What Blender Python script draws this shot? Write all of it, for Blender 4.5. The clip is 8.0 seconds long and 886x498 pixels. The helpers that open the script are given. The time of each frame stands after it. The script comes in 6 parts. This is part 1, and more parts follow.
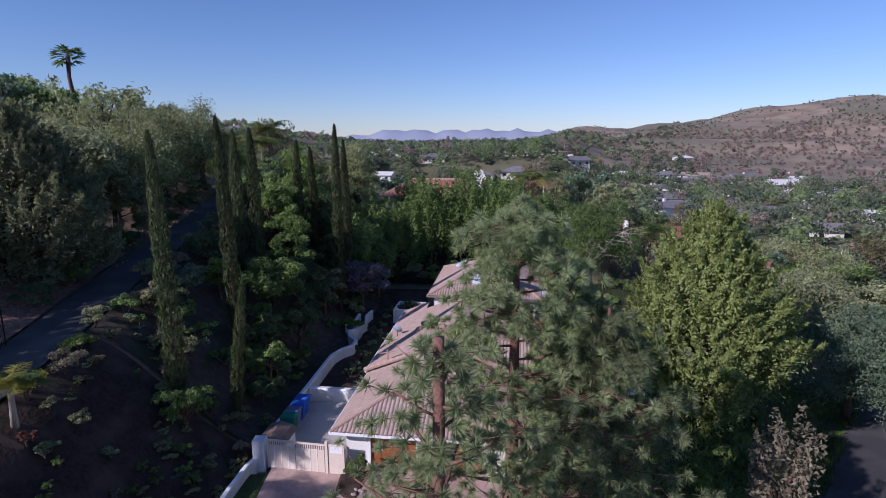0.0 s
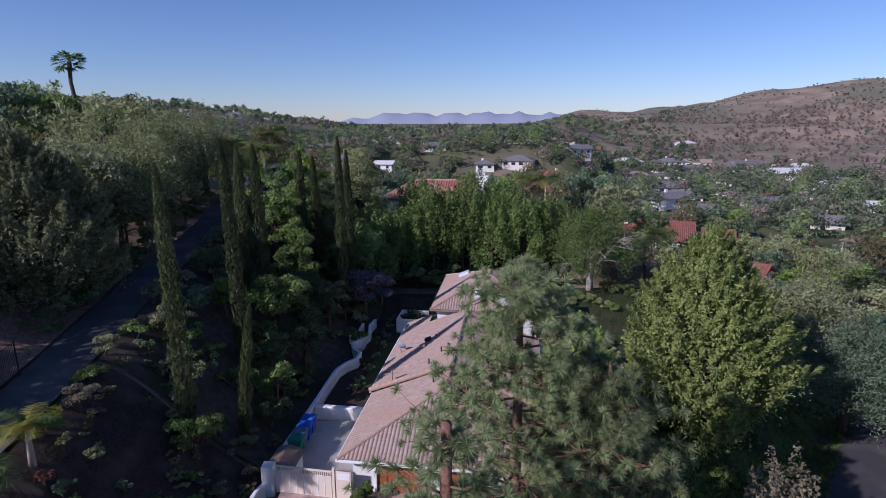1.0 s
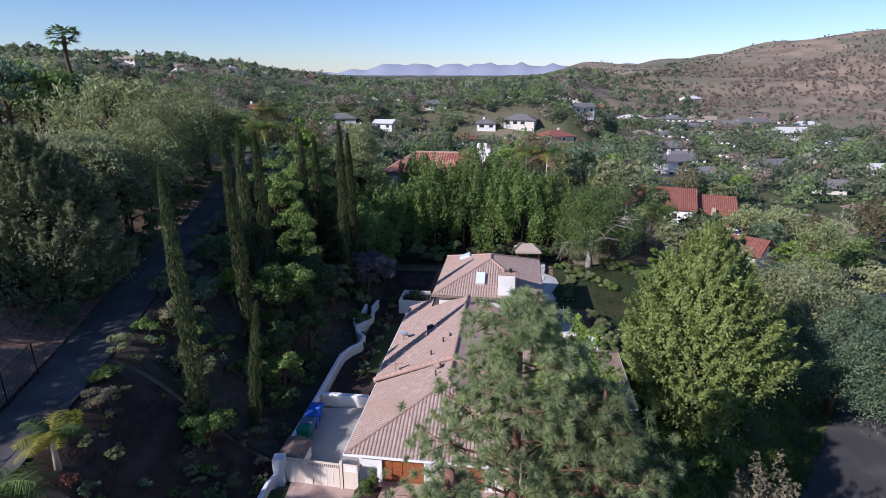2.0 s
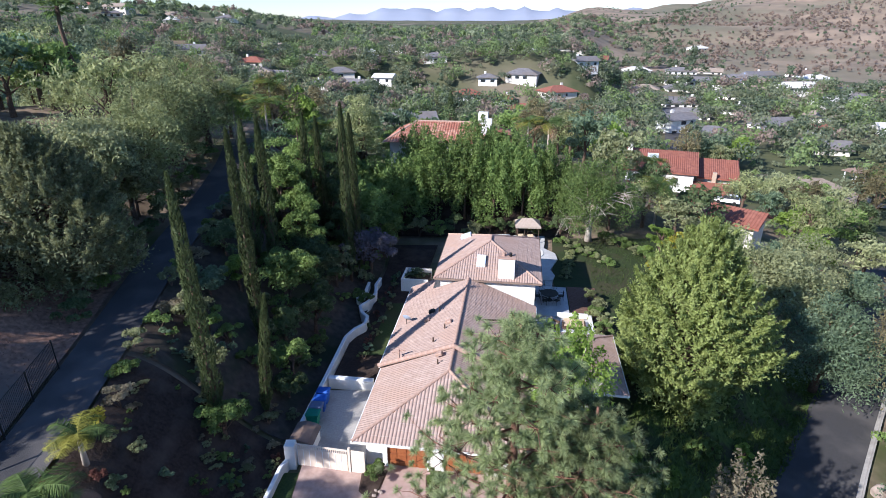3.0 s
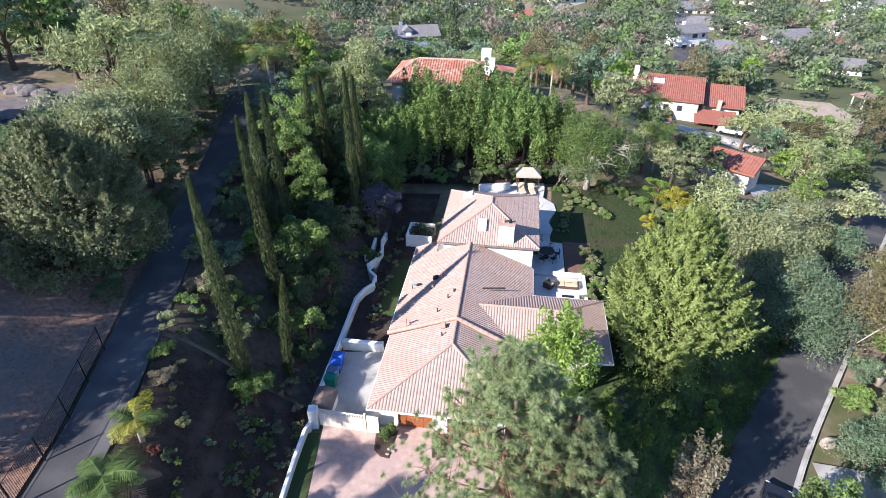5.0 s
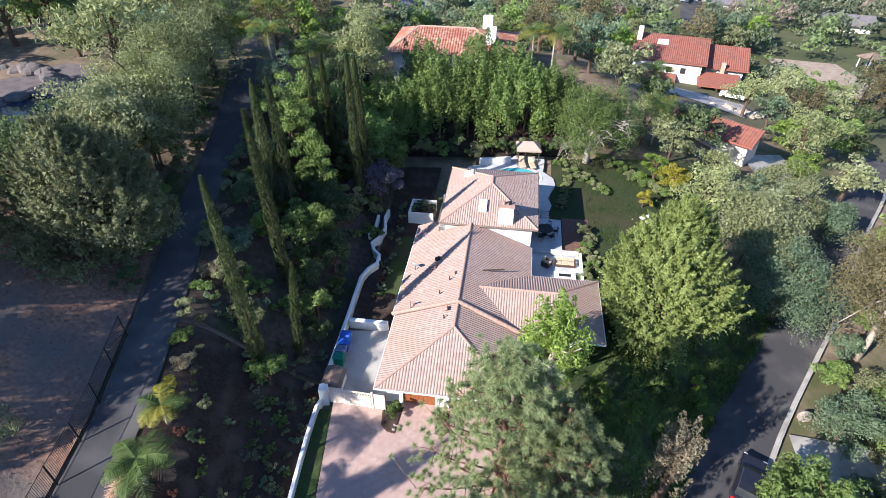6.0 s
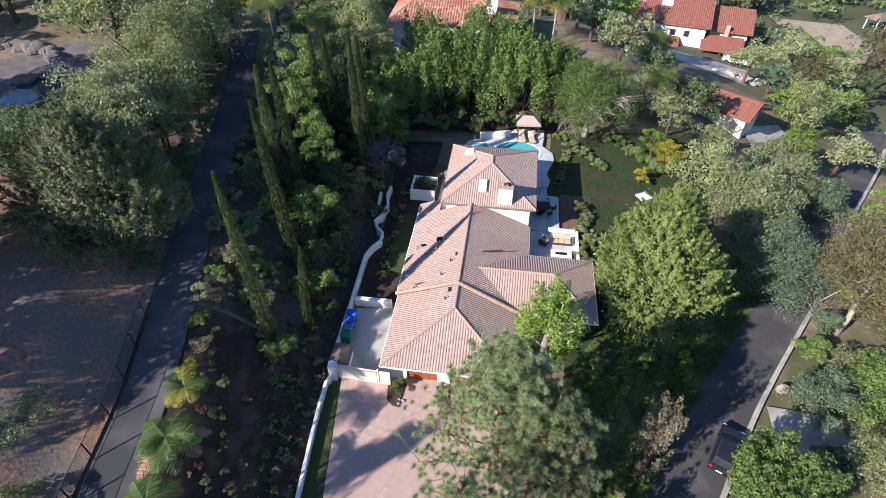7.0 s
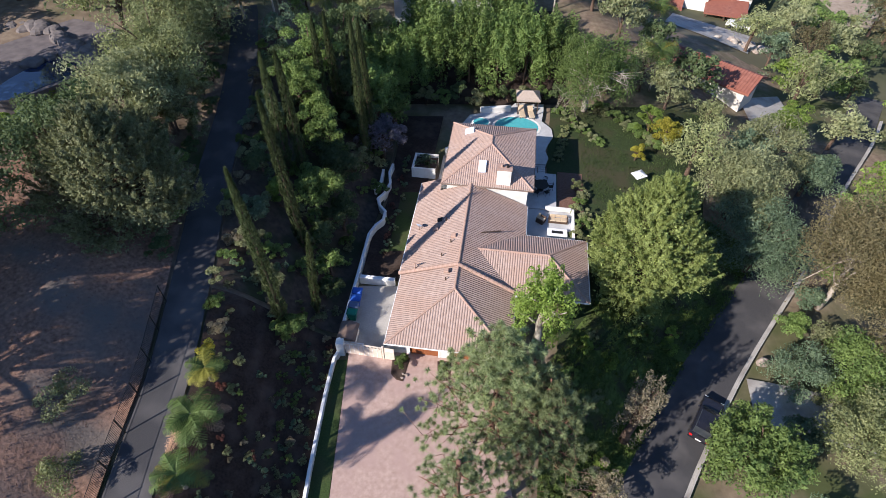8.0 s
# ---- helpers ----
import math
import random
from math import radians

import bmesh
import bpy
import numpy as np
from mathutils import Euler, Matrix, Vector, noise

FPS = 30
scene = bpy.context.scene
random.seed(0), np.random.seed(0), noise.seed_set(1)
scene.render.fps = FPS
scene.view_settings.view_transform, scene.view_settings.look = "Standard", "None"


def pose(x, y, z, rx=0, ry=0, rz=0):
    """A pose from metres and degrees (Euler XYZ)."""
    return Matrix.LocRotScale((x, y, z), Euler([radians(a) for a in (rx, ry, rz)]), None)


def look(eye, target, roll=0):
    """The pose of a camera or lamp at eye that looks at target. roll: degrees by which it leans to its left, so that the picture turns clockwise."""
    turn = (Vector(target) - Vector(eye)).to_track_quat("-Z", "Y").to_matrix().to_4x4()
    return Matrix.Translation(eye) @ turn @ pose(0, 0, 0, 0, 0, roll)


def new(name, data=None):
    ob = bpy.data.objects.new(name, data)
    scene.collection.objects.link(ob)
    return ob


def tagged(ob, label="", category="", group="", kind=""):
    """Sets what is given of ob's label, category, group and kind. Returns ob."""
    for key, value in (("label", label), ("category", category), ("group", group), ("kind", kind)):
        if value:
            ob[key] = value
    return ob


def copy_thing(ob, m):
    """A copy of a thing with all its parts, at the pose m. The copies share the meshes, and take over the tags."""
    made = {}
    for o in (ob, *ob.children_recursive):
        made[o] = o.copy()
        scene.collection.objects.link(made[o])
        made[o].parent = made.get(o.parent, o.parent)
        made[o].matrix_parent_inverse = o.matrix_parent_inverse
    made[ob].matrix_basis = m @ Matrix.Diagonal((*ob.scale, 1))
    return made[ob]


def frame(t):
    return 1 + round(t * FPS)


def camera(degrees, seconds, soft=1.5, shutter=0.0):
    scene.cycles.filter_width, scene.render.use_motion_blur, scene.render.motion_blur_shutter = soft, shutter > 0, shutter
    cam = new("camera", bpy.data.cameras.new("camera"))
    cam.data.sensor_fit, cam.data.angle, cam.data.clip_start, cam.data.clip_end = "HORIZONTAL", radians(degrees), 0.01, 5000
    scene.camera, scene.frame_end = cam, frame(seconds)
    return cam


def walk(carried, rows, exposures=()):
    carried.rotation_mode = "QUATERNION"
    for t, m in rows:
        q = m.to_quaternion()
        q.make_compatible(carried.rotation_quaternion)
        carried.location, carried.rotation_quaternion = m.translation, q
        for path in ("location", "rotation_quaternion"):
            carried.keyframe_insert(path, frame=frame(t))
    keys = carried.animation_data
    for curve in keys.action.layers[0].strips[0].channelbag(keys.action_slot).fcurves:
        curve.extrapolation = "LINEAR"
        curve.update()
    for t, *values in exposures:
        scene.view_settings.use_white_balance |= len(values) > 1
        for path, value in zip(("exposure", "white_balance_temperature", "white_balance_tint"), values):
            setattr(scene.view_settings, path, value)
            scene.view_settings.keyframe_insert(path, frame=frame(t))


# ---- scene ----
cam = camera(77.3, 8.0, soft=0.8)
METRES, EYE, TILT, LEAN, TURN = 23.0, 17.0, -11.2, 0.0, 0.0
ROWS = [
    (0.0, 0.0, 0.0, 0.0, 0.0, 0.0, -0.0),
    (0.5, -0.0038, -0.0092, 0.0524, 0.05, -0.11, 0.04),
    (1.0, -0.0065, -0.0168, 0.1066, 0.09, -1.7, 0.04),
    (1.5, -0.0085, -0.0249, 0.1634, 0.12, -3.99, 0.01),
    (3.0, -0.0164, -0.0524, 0.3418, 0.15, -11.46, -0.15),
    (3.5, -0.0189, -0.0619, 0.404, 0.17, -13.99, -0.16),
    (4.0, -0.0227, -0.0726, 0.4659, 0.2, -16.5, -0.16),
    (4.5, -0.0244, -0.0826, 0.5303, 0.22, -19.02, -0.19),
    (6.0, -0.0329, -0.1137, 0.7238, 0.24, -26.5, -0.18),
    (6.5, -0.0354, -0.1242, 0.7883, 0.27, -28.93, -0.14),
    (7.0, -0.0371, -0.1364, 0.8533, 0.26, -31.32, -0.19),
    (7.5, -0.0375, -0.1487, 0.9195, 0.29, -33.68, -0.2),
    (8.0, -0.0377, -0.159, 0.9863, 0.32, -35.98, -0.17),
]
walk(cam, [(t, pose(0, 0, EYE, TILT, LEAN, TURN) @ pose(METRES * x, METRES * y, METRES * z, 90 + pitch, roll, yaw)) for t, x, y, z, yaw, pitch, roll in ROWS],
     exposures=((0.0, -0.13, 5700, 30), (0.5, -0.33, 5700, 30), (1.0, -0.24, 5700, 30), (1.6, 0.0, 5850, 26), (2.9, 0.7, 5900, 15), (3.5, 1.0, 5950, 15), (4.7, 1.22, 6000, 15), (5.9, 1.09, 6150, 15), (7.0, 0.86, 6250, 15), (8.0, 0.62, 6350, 16)))

# ---- world and sun ----
SUN_EL, SUN_AZ = 31.0, 235.0  # low sun in the south-west
world = bpy.data.worlds.new("sky")
scene.world = world
world.use_nodes = True
wt = world.node_tree
wt.nodes.clear()
sky = wt.nodes.new("ShaderNodeTexSky")
sky.sky_type, sky.sun_disc = "NISHITA", False
sky.sun_elevation, sky.sun_rotation = radians(SUN_EL), radians(SUN_AZ)
sky.altitude, sky.air_density, sky.dust_density, sky.ozone_density = 300, 1.0, 0.1, 6.0
bg = wt.nodes.new("ShaderNodeBackground")
bg.inputs["Strength"].default_value = 0.11
wo = wt.nodes.new("ShaderNodeOutputWorld")
wt.links.new(sky.outputs[0], bg.inputs[0])
wt.links.new(bg.outputs[0], wo.inputs[0])
sun_data = bpy.data.lights.new("sun", "SUN")
sun_data.energy, sun_data.angle, sun_data.color = 5.0, radians(0.55), (1.0, 0.93, 0.82)
sun = new("sun", sun_data)
a, e = radians(SUN_AZ), radians(SUN_EL)
sun.matrix_world = look((math.sin(a) * 80, math.cos(a) * 80, 90), (math.sin(a) * 80 - math.sin(a) * math.cos(e), math.cos(a) * 80 - math.cos(a) * math.cos(e), 90 - math.sin(e)))


# ---- materials ----
def mat(name, c1, c2, scale=4.0, rough=0.85, bump=0.3, c3=None, scale2=0.4, spread=0.25, island=0.0, through_light=0.0, metal=0.0, spec=0.3, coords="Object"):
    """Two colours in a fine noise, a third in broad stains, relief, and variation from piece to piece."""
    m = bpy.data.materials.new(name)
    m.use_nodes = True
    nt = m.node_tree
    n, l = nt.nodes, nt.links
    p = n["Principled BSDF"]
    out = n["Material Output"]
    p.inputs["Roughness"].default_value, p.inputs["Metallic"].default_value = rough, metal
    p.inputs["Specular IOR Level"].default_value = spec
    tc = n.new("ShaderNodeTexCoord")
    n1 = n.new("ShaderNodeTexNoise")
    n1.inputs["Scale"].default_value, n1.inputs["Detail"].default_value = scale, 5
    l.new(tc.outputs[coords], n1.inputs["Vector"])
    r1 = n.new("ShaderNodeValToRGB")
    r1.color_ramp.elements[0].position, r1.color_ramp.elements[1].position = 0.5 - spread, 0.5 + spread
    r1.color_ramp.elements[0].color, r1.color_ramp.elements[1].color = (*c1, 1), (*c2, 1)
    l.new(n1.outputs[0], r1.inputs[0])
    col = r1.outputs[0]
    if c3:
        n2 = n.new("ShaderNodeTexNoise")
        n2.inputs["Scale"].default_value, n2.inputs["Detail"].default_value = scale2, 3
        l.new(tc.outputs[coords], n2.inputs["Vector"])
        r2 = n.new("ShaderNodeValToRGB")
        r2.color_ramp.elements[0].position, r2.color_ramp.elements[1].position = 0.45, 0.65
        l.new(n2.outputs[0], r2.inputs[0])
        mx = n.new("ShaderNodeMix")
        mx.data_type = "RGBA"
        l.new(r2.outputs[0], mx.inputs["Factor"])
        l.new(col, mx.inputs["A"])
        mx.inputs["B"].default_value = (*c3, 1)
        col = mx.outputs["Result"]
    if island:
        g = n.new("ShaderNodeNewGeometry")
        oi = n.new("ShaderNodeObjectInfo")
        ad = n.new("ShaderNodeMath")
        ad.operation = "ADD"
        l.new(g.outputs["Random Per Island"], ad.inputs[0])
        l.new(oi.outputs["Random"], ad.inputs[1])
        mr = n.new("ShaderNodeMapRange")
        mr.inputs["From Max"].default_value = 2.0
        mr.inputs["To Min"].default_value, mr.inputs["To Max"].default_value = 1 - island, 1 + island
        l.new(ad.outputs[0], mr.inputs["Value"])
        hs = n.new("ShaderNodeHueSaturation")
        l.new(mr.outputs[0], hs.inputs["Value"])
        l.new(col, hs.inputs["Color"])
        col = hs.outputs[0]
    l.new(col, p.inputs["Base Color"])
    if bump:
        b = n.new("ShaderNodeBump")
        b.inputs["Strength"].default_value, b.inputs["Distance"].default_value = bump, 0.05
        l.new(n1.outputs[0], b.inputs["Height"])
        l.new(b.outputs[0], p.inputs["Normal"])
    if through_light:
        tr = n.new("ShaderNodeBsdfTranslucent")
        l.new(col, tr.inputs["Color"])
        ms = n.new("ShaderNodeMixShader")
        ms.inputs[0].default_value = through_light
        l.new(p.outputs[0], ms.inputs[1])
        l.new(tr.outputs[0], ms.inputs[2])
        l.new(ms.outputs[0], out.inputs["Surface"])
    return m


def leafy(name, dark, lit, island=0.5):
    dark, lit = [(r * 1.06, g * 0.99, b * 1.14) for r, g, b in (dark, lit)]
    return mat(name, dark, lit, scale=0.9, rough=0.6, bump=0, island=island, through_light=0.42, spec=0.25)


SOIL = mat("dry_soil", (0.14, 0.10, 0.075), (0.27, 0.21, 0.15), 1.5, 0.95, 0.6, (0.07, 0.085, 0.03), 0.12)
SCRUB = mat("scrub_hill", (0.17, 0.135, 0.10), (0.34, 0.26, 0.19), 0.03, 0.95, 0.3, (0.155, 0.150, 0.100), 0.006, 0.16)
WOODFLOOR = mat("woodland_floor", (0.045, 0.060, 0.026), (0.105, 0.110, 0.052), 0.12, 0.95, 0.3, (0.20, 0.165, 0.12), 0.012)
# pale blue of the mountains is distance haze put into the base colour
HAZEHILL = mat("haze_blue_mountain", (0.30, 0.34, 0.43), (0.34, 0.37, 0.45), 0.004, 1.0, 0)
# slope soil kept dark: shade under the cypresses is put into its colour
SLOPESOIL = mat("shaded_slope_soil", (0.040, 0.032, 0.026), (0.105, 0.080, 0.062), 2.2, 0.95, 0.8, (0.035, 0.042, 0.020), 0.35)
# back lawn's shade is painted in as a darker green
BACKLAWN = mat("shade_dark_lawn", (0.016, 0.030, 0.010), (0.042, 0.062, 0.020), 7, 0.9, 0.7, (0.05, 0.048, 0.024), 0.3)
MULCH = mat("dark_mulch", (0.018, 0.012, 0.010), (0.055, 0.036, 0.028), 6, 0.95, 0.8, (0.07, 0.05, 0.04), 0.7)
LEAFLITTER = mat("leaf_litter", (0.12, 0.07, 0.05), (0.36, 0.21, 0.15), 4, 0.95, 0.9, (0.15, 0.125, 0.11), 0.22)
LAWN = mat("lawn", (0.022, 0.042, 0.012), (0.055, 0.090, 0.024), 9, 0.9, 0.7, (0.055, 0.060, 0.025), 0.4)
ROUGHGRASS = mat("rough_grass", (0.04, 0.07, 0.015), (0.11, 0.16, 0.04), 4, 0.95, 0.8, (0.05, 0.05, 0.025), 0.6)
ASPHALT = mat("asphalt", (0.045, 0.045, 0.050), (0.075, 0.073, 0.075), 25, 0.9, 0.3, (0.10, 0.095, 0.095), 0.35)
CONCRETE = mat("concrete", (0.36, 0.34, 0.32), (0.48, 0.46, 0.43), 8, 0.85, 0.2, (0.30, 0.28, 0.26), 0.5)
PATIO = mat("patio_concrete", (0.44, 0.45, 0.47), (0.56, 0.56, 0.56), 8, 0.8, 0.2, (0.40, 0.40, 0.41), 0.6)
PINKDRIVE = mat("stamped_pink_concrete", (0.34, 0.235, 0.20), (0.50, 0.37, 0.32), 3.0, 0.8, 0.25, (0.40, 0.28, 0.25), 0.35)
STUCCO = mat("white_stucco", (0.70, 0.69, 0.66), (0.82, 0.81, 0.78), 14, 0.9, 0.3, (0.66, 0.64, 0.60), 0.6)
CREAM = mat("cream_paint", (0.66, 0.56, 0.46), (0.74, 0.64, 0.54), 6, 0.6, 0.1)
WHITE = mat("white_paint", (0.74, 0.74, 0.74), (0.84, 0.84, 0.84), 5, 0.5, 0.05)
TILE = mat("pink_roof_tile", (0.29, 0.205, 0.175), (0.455, 0.35, 0.305), 2.6, 0.85, 0.25, (0.37, 0.26, 0.215), 0.35, 0.3, island=0.10)
TILEDARK = mat("ridge_tile", (0.33, 0.21, 0.165), (0.47, 0.33, 0.27), 3, 0.85, 0.25, island=0.12)
REDTILE = mat("red_roof_tile", (0.185, 0.066, 0.050), (0.32, 0.135, 0.098), 1.6, 0.8, 0.4, (0.27, 0.10, 0.07), 0.25)
SPECKTILE = mat("mottled_clay_tile", (0.25, 0.085, 0.055), (0.50, 0.30, 0.22), 2.2, 0.8, 0.4, (0.30, 0.115, 0.080), 0.5, 0.14)
GREYROOF = mat("grey_shingle", (0.12, 0.12, 0.13), (0.22, 0.21, 0.22), 1.2, 0.9, 0.4, (0.17, 0.15, 0.14), 0.15)
BROWNROOF = mat("brown_shingle", (0.16, 0.11, 0.09), (0.27, 0.20, 0.16), 1.2, 0.9, 0.4)
TANROOF = mat("tan_shingle", (0.24, 0.19, 0.15), (0.36, 0.30, 0.25), 1.2, 0.9, 0.4)
WOODDOOR = mat("stained_cedar", (0.20, 0.06, 0.022), (0.34, 0.12, 0.045), 5, 0.5, 0.2)
DARKWOOD = mat("dark_wood", (0.05, 0.03, 0.02), (0.11, 0.07, 0.05), 5, 0.7, 0.2)
BARK = mat("bark", (0.07, 0.045, 0.033), (0.17, 0.115, 0.085), 7, 0.95, 0.9)
PALEBARK = mat("pale_bark", (0.38, 0.33, 0.28), (0.58, 0.53, 0.46), 4, 0.9, 0.4, (0.28, 0.22, 0.18), 1.0)
REDBARK = mat("pine_bark", (0.13, 0.065, 0.045), (0.26, 0.14, 0.10), 9, 0.95, 0.9)
ROCK = mat("tan_boulder", (0.26, 0.21, 0.18), (0.48, 0.40, 0.35), 1.4, 0.9, 0.7)
DARKROCK = mat("dark_pool_rock", (0.10, 0.09, 0.09), (0.22, 0.19, 0.18), 1.4, 0.9, 0.7)
METAL = mat("black_iron", (0.02, 0.02, 0.02), (0.05, 0.05, 0.05), 10, 0.5, 0.1, metal=0.5)
GLASS = mat("dark_window", (0.02, 0.025, 0.03), (0.05, 0.055, 0.06), 2, 0.08, 0, spec=0.8)
SKYLIGHT = mat("skylight_dome", (0.62, 0.70, 0.80), (0.72, 0.78, 0.86), 2, 0.15, 0, spec=0.7)
BLUEBIN = mat("blue_plastic", (0.02, 0.09, 0.42), (0.04, 0.14, 0.52), 3, 0.45, 0.05)
GREENBIN = mat("green_plastic", (0.0, 0.14, 0.09), (0.01, 0.20, 0.13), 3, 0.45, 0.05)
CUSHION = mat("tan_cushion", (0.46, 0.36, 0.25), (0.58, 0.47, 0.34), 9, 0.9, 0.2)
CANVAS = mat("beige_canvas", (0.36, 0.29, 0.24), (0.47, 0.39, 0.33), 7, 0.9, 0.2)
WATER = mat("pool_water", (0.06, 0.36, 0.40), (0.10, 0.46, 0.50), 2.5, 0.05, 0.15, spec=0.6)
DARKWATER = mat("deep_blue_water", (0.008, 0.02, 0.06), (0.015, 0.035, 0.09), 1.5, 0.04, 0.1, spec=0.8)
CARPAINT = mat("dark_car_paint", (0.012, 0.013, 0.018), (0.02, 0.02, 0.028), 3, 0.2, 0, spec=0.7)
CARWHITE = mat("white_car_paint", (0.7, 0.7, 0.7), (0.8, 0.8, 0.8), 3, 0.25, 0, spec=0.6)
RUBBER = mat("rubber", (0.015, 0.015, 0.015), (0.03, 0.03, 0.03), 8, 0.8, 0.2)
REDLAMP = mat("red_lamp", (0.45, 0.01, 0.01), (0.55, 0.02, 0.02), 3, 0.2, 0)
L_FICUS = leafy("ficus_leaf", (0.082, 0.150, 0.040), (0.250, 0.365, 0.095))
L_OLIVE = leafy("olive_leaf", (0.142, 0.180, 0.076), (0.360, 0.405, 0.185))
L_PEPPER = leafy("pepper_leaf", (0.158, 0.203, 0.077), (0.382, 0.438, 0.177))
L_BRIGHT = leafy("bright_leaf", (0.130, 0.225, 0.035), (0.310, 0.460, 0.090))
L_LIME = leafy("yellow_green_leaf", (0.270, 0.290, 0.030), (0.520, 0.500, 0.075))
L_CONIFER = leafy("conifer_needle", (0.170, 0.240, 0.055), (0.430, 0.540, 0.165))
L_PINE = leafy("pine_needle", (0.145, 0.205, 0.085), (0.380, 0.470, 0.200))
L_CYPRESS = leafy("cypress_leaf", (0.038, 0.062, 0.022), (0.105, 0.140, 0.052))
L_DARK = leafy("dark_leaf", (0.055, 0.095, 0.036), (0.155, 0.220, 0.085))
L_BLUE = leafy("blue_green_leaf", (0.095, 0.165, 0.085), (0.240, 0.340, 0.180))
L_EUC = leafy("eucalyptus_leaf", (0.120, 0.116, 0.050), (0.260, 0.240, 0.112))
L_DRY = leafy("dry_leaf", (0.185, 0.172, 0.095), (0.370, 0.345, 0.205))
L_RED = leafy("reddish_leaf", (0.120, 0.058, 0.042), (0.230, 0.115, 0.080))
L_JACARANDA = leafy("mauve_blossom", (0.110, 0.115, 0.105), (0.290, 0.280, 0.310))
L_PALM = leafy("palm_leaf", (0.060, 0.120, 0.030), (0.170, 0.260, 0.070))
L_PALMYEL = leafy("yellowing_palm_leaf", (0.170, 0.190, 0.030), (0.300, 0.300, 0.060))
L_BROWN = leafy("dead_frond", (0.338, 0.220, 0.119), (0.557, 0.371, 0.220))


# ---- building blocks ----
RNG = np.random.default_rng(7)


def raw(name, verts, faces, material, parent=None, label="", smooth=False):
    """ONE mesh object, at top level or under a thing."""
    me = bpy.data.meshes.new(name)
    me.from_pydata([tuple(v) for v in verts], [], faces)
    me.materials.append(material)
    if smooth:
        me.polygons.foreach_set("use_smooth", [True] * len(me.polygons))
    ob = new(name, me)
    if parent:
        ob.parent = parent
    return tagged(ob, label)


def quads(name, verts, material, parent=None, label=""):
    """A mesh of loose three- or four-cornered pieces; verts has shape (n, 3 or 4, 3)."""
    v = np.asarray(verts, np.float32)
    corners = v.shape[1]
    v = v.reshape(-1, 3)
    k = len(v)
    me = bpy.data.meshes.new(name)
    me.vertices.add(k)
    me.vertices.foreach_set("co", v.ravel())
    me.loops.add(k)
    me.loops.foreach_set("vertex_index", np.arange(k, dtype=np.int32))
    me.polygons.add(k // corners)
    me.polygons.foreach_set("loop_start", np.arange(0, k, corners, dtype=np.int32))
    me.update(calc_edges=True)
    me.materials.append(material)
    ob = new(name, me)
    if parent:
        ob.parent = parent
    return tagged(ob, label)


def thing(name, x, y, z, label, category, turn=0.0, group="", kind=""):
    ob = new(name)
    ob.empty_display_size = 0.2
    ob.matrix_basis = pose(x, y, z, 0, 0, turn)
    return tagged(ob, label, category, group, kind)


class Geo:
    """Collects boxes, prisms and tubes into one mesh."""

    def __init__(self):
        self.v, self.f = [], []

    def add(self, verts, faces):
        k = len(self.v)
        self.v += [tuple(p) for p in verts]
        self.f += [tuple(i + k for i in f) for f in faces]
        return self

    def box(self, x0, x1, y0, y1, z0, z1, bevel=0.0):
        b = min(bevel, (x1 - x0) / 3, (y1 - y0) / 3, (z1 - z0) / 3)
        if b <= 0:
            return self.add([(x, y, z) for z in (z0, z1) for x, y in ((x0, y0), (x1, y0), (x1, y1), (x0, y1))],
                            [(3, 2, 1, 0), (4, 5, 6, 7), (0, 1, 5, 4), (1, 2, 6, 5), (2, 3, 7, 6), (3, 0, 4, 7)])
        rings = []
        for z, k in ((z0, b), (z0 + b, 0), (z1 - b, 0), (z1, b)):
            rings.append([(x0 + b, y0 + k, z), (x1 - b, y0 + k, z), (x1 - k, y0 + b, z), (x1 - k, y1 - b, z), (x1 - b, y1 - k, z), (x0 + b, y1 - k, z), (x0 + k, y1 - b, z), (x0 + k, y0 + b, z)])
        return self.rings(rings)

    def rings(self, rings, caps=True):
        n = len(rings[0])
        verts = [p for r in rings for p in r]
        faces = [(i * n + j, i * n + (j + 1) % n, (i + 1) * n + (j + 1) % n, (i + 1) * n + j) for i in range(len(rings) - 1) for j in range(n)]
        if caps:
            faces += [tuple(range(n - 1, -1, -1)), tuple(range((len(rings) - 1) * n, len(rings) * n))]
        return self.add(verts, faces)

    def tube(self, path, radii, n=7):
        rings = []
        path = [Vector(p) for p in path]
        for i, p in enumerate(path):
            d = (path[min(i + 1, len(path) - 1)] - path[max(i - 1, 0)]).normalized()
            s = d.cross(Vector((0.31, 0.95, 0.05))).normalized()
            q = d.cross(s)
            r = radii[i] if hasattr(radii, "__len__") else radii
            rings.append([p + r * (math.cos(k * math.tau / n) * s + math.sin(k * math.tau / n) * q) for k in range(n)])
        return self.rings(rings)

    def cyl(self, x, y, z0, z1, r0, r1=None, n=12):
        r1 = r0 if r1 is None else r1
        return self.rings([[(x + r * math.cos(k * math.tau / n), y + r * math.sin(k * math.tau / n), z) for k in range(n)] for z, r in ((z0, r0), (z1, r1))])

    def prism(self, outline, z0, z1):
        return self.rings([[(x, y, z0) for x, y in outline], [(x, y, z1) for x, y in outline]])

    def part(self, name, material, parent=None, label="", smooth=False):
        return raw(name, self.v, self.f, material, parent, label, smooth)


def sm(t):
    """Smooth step between 0 and 1."""
    t = np.clip(t, 0.0, 1.0)
    return t * t * (3 - 2 * t)


def lane_x(y):
    return np.interp(y, (-40, 14, 20, 28, 38, 47, 56, 64, 90), (-20.6, -20.0, -19.7, -20.3, -21.3, -21.5, -22.4, -24.0, -34.0))


def lane_z(y):
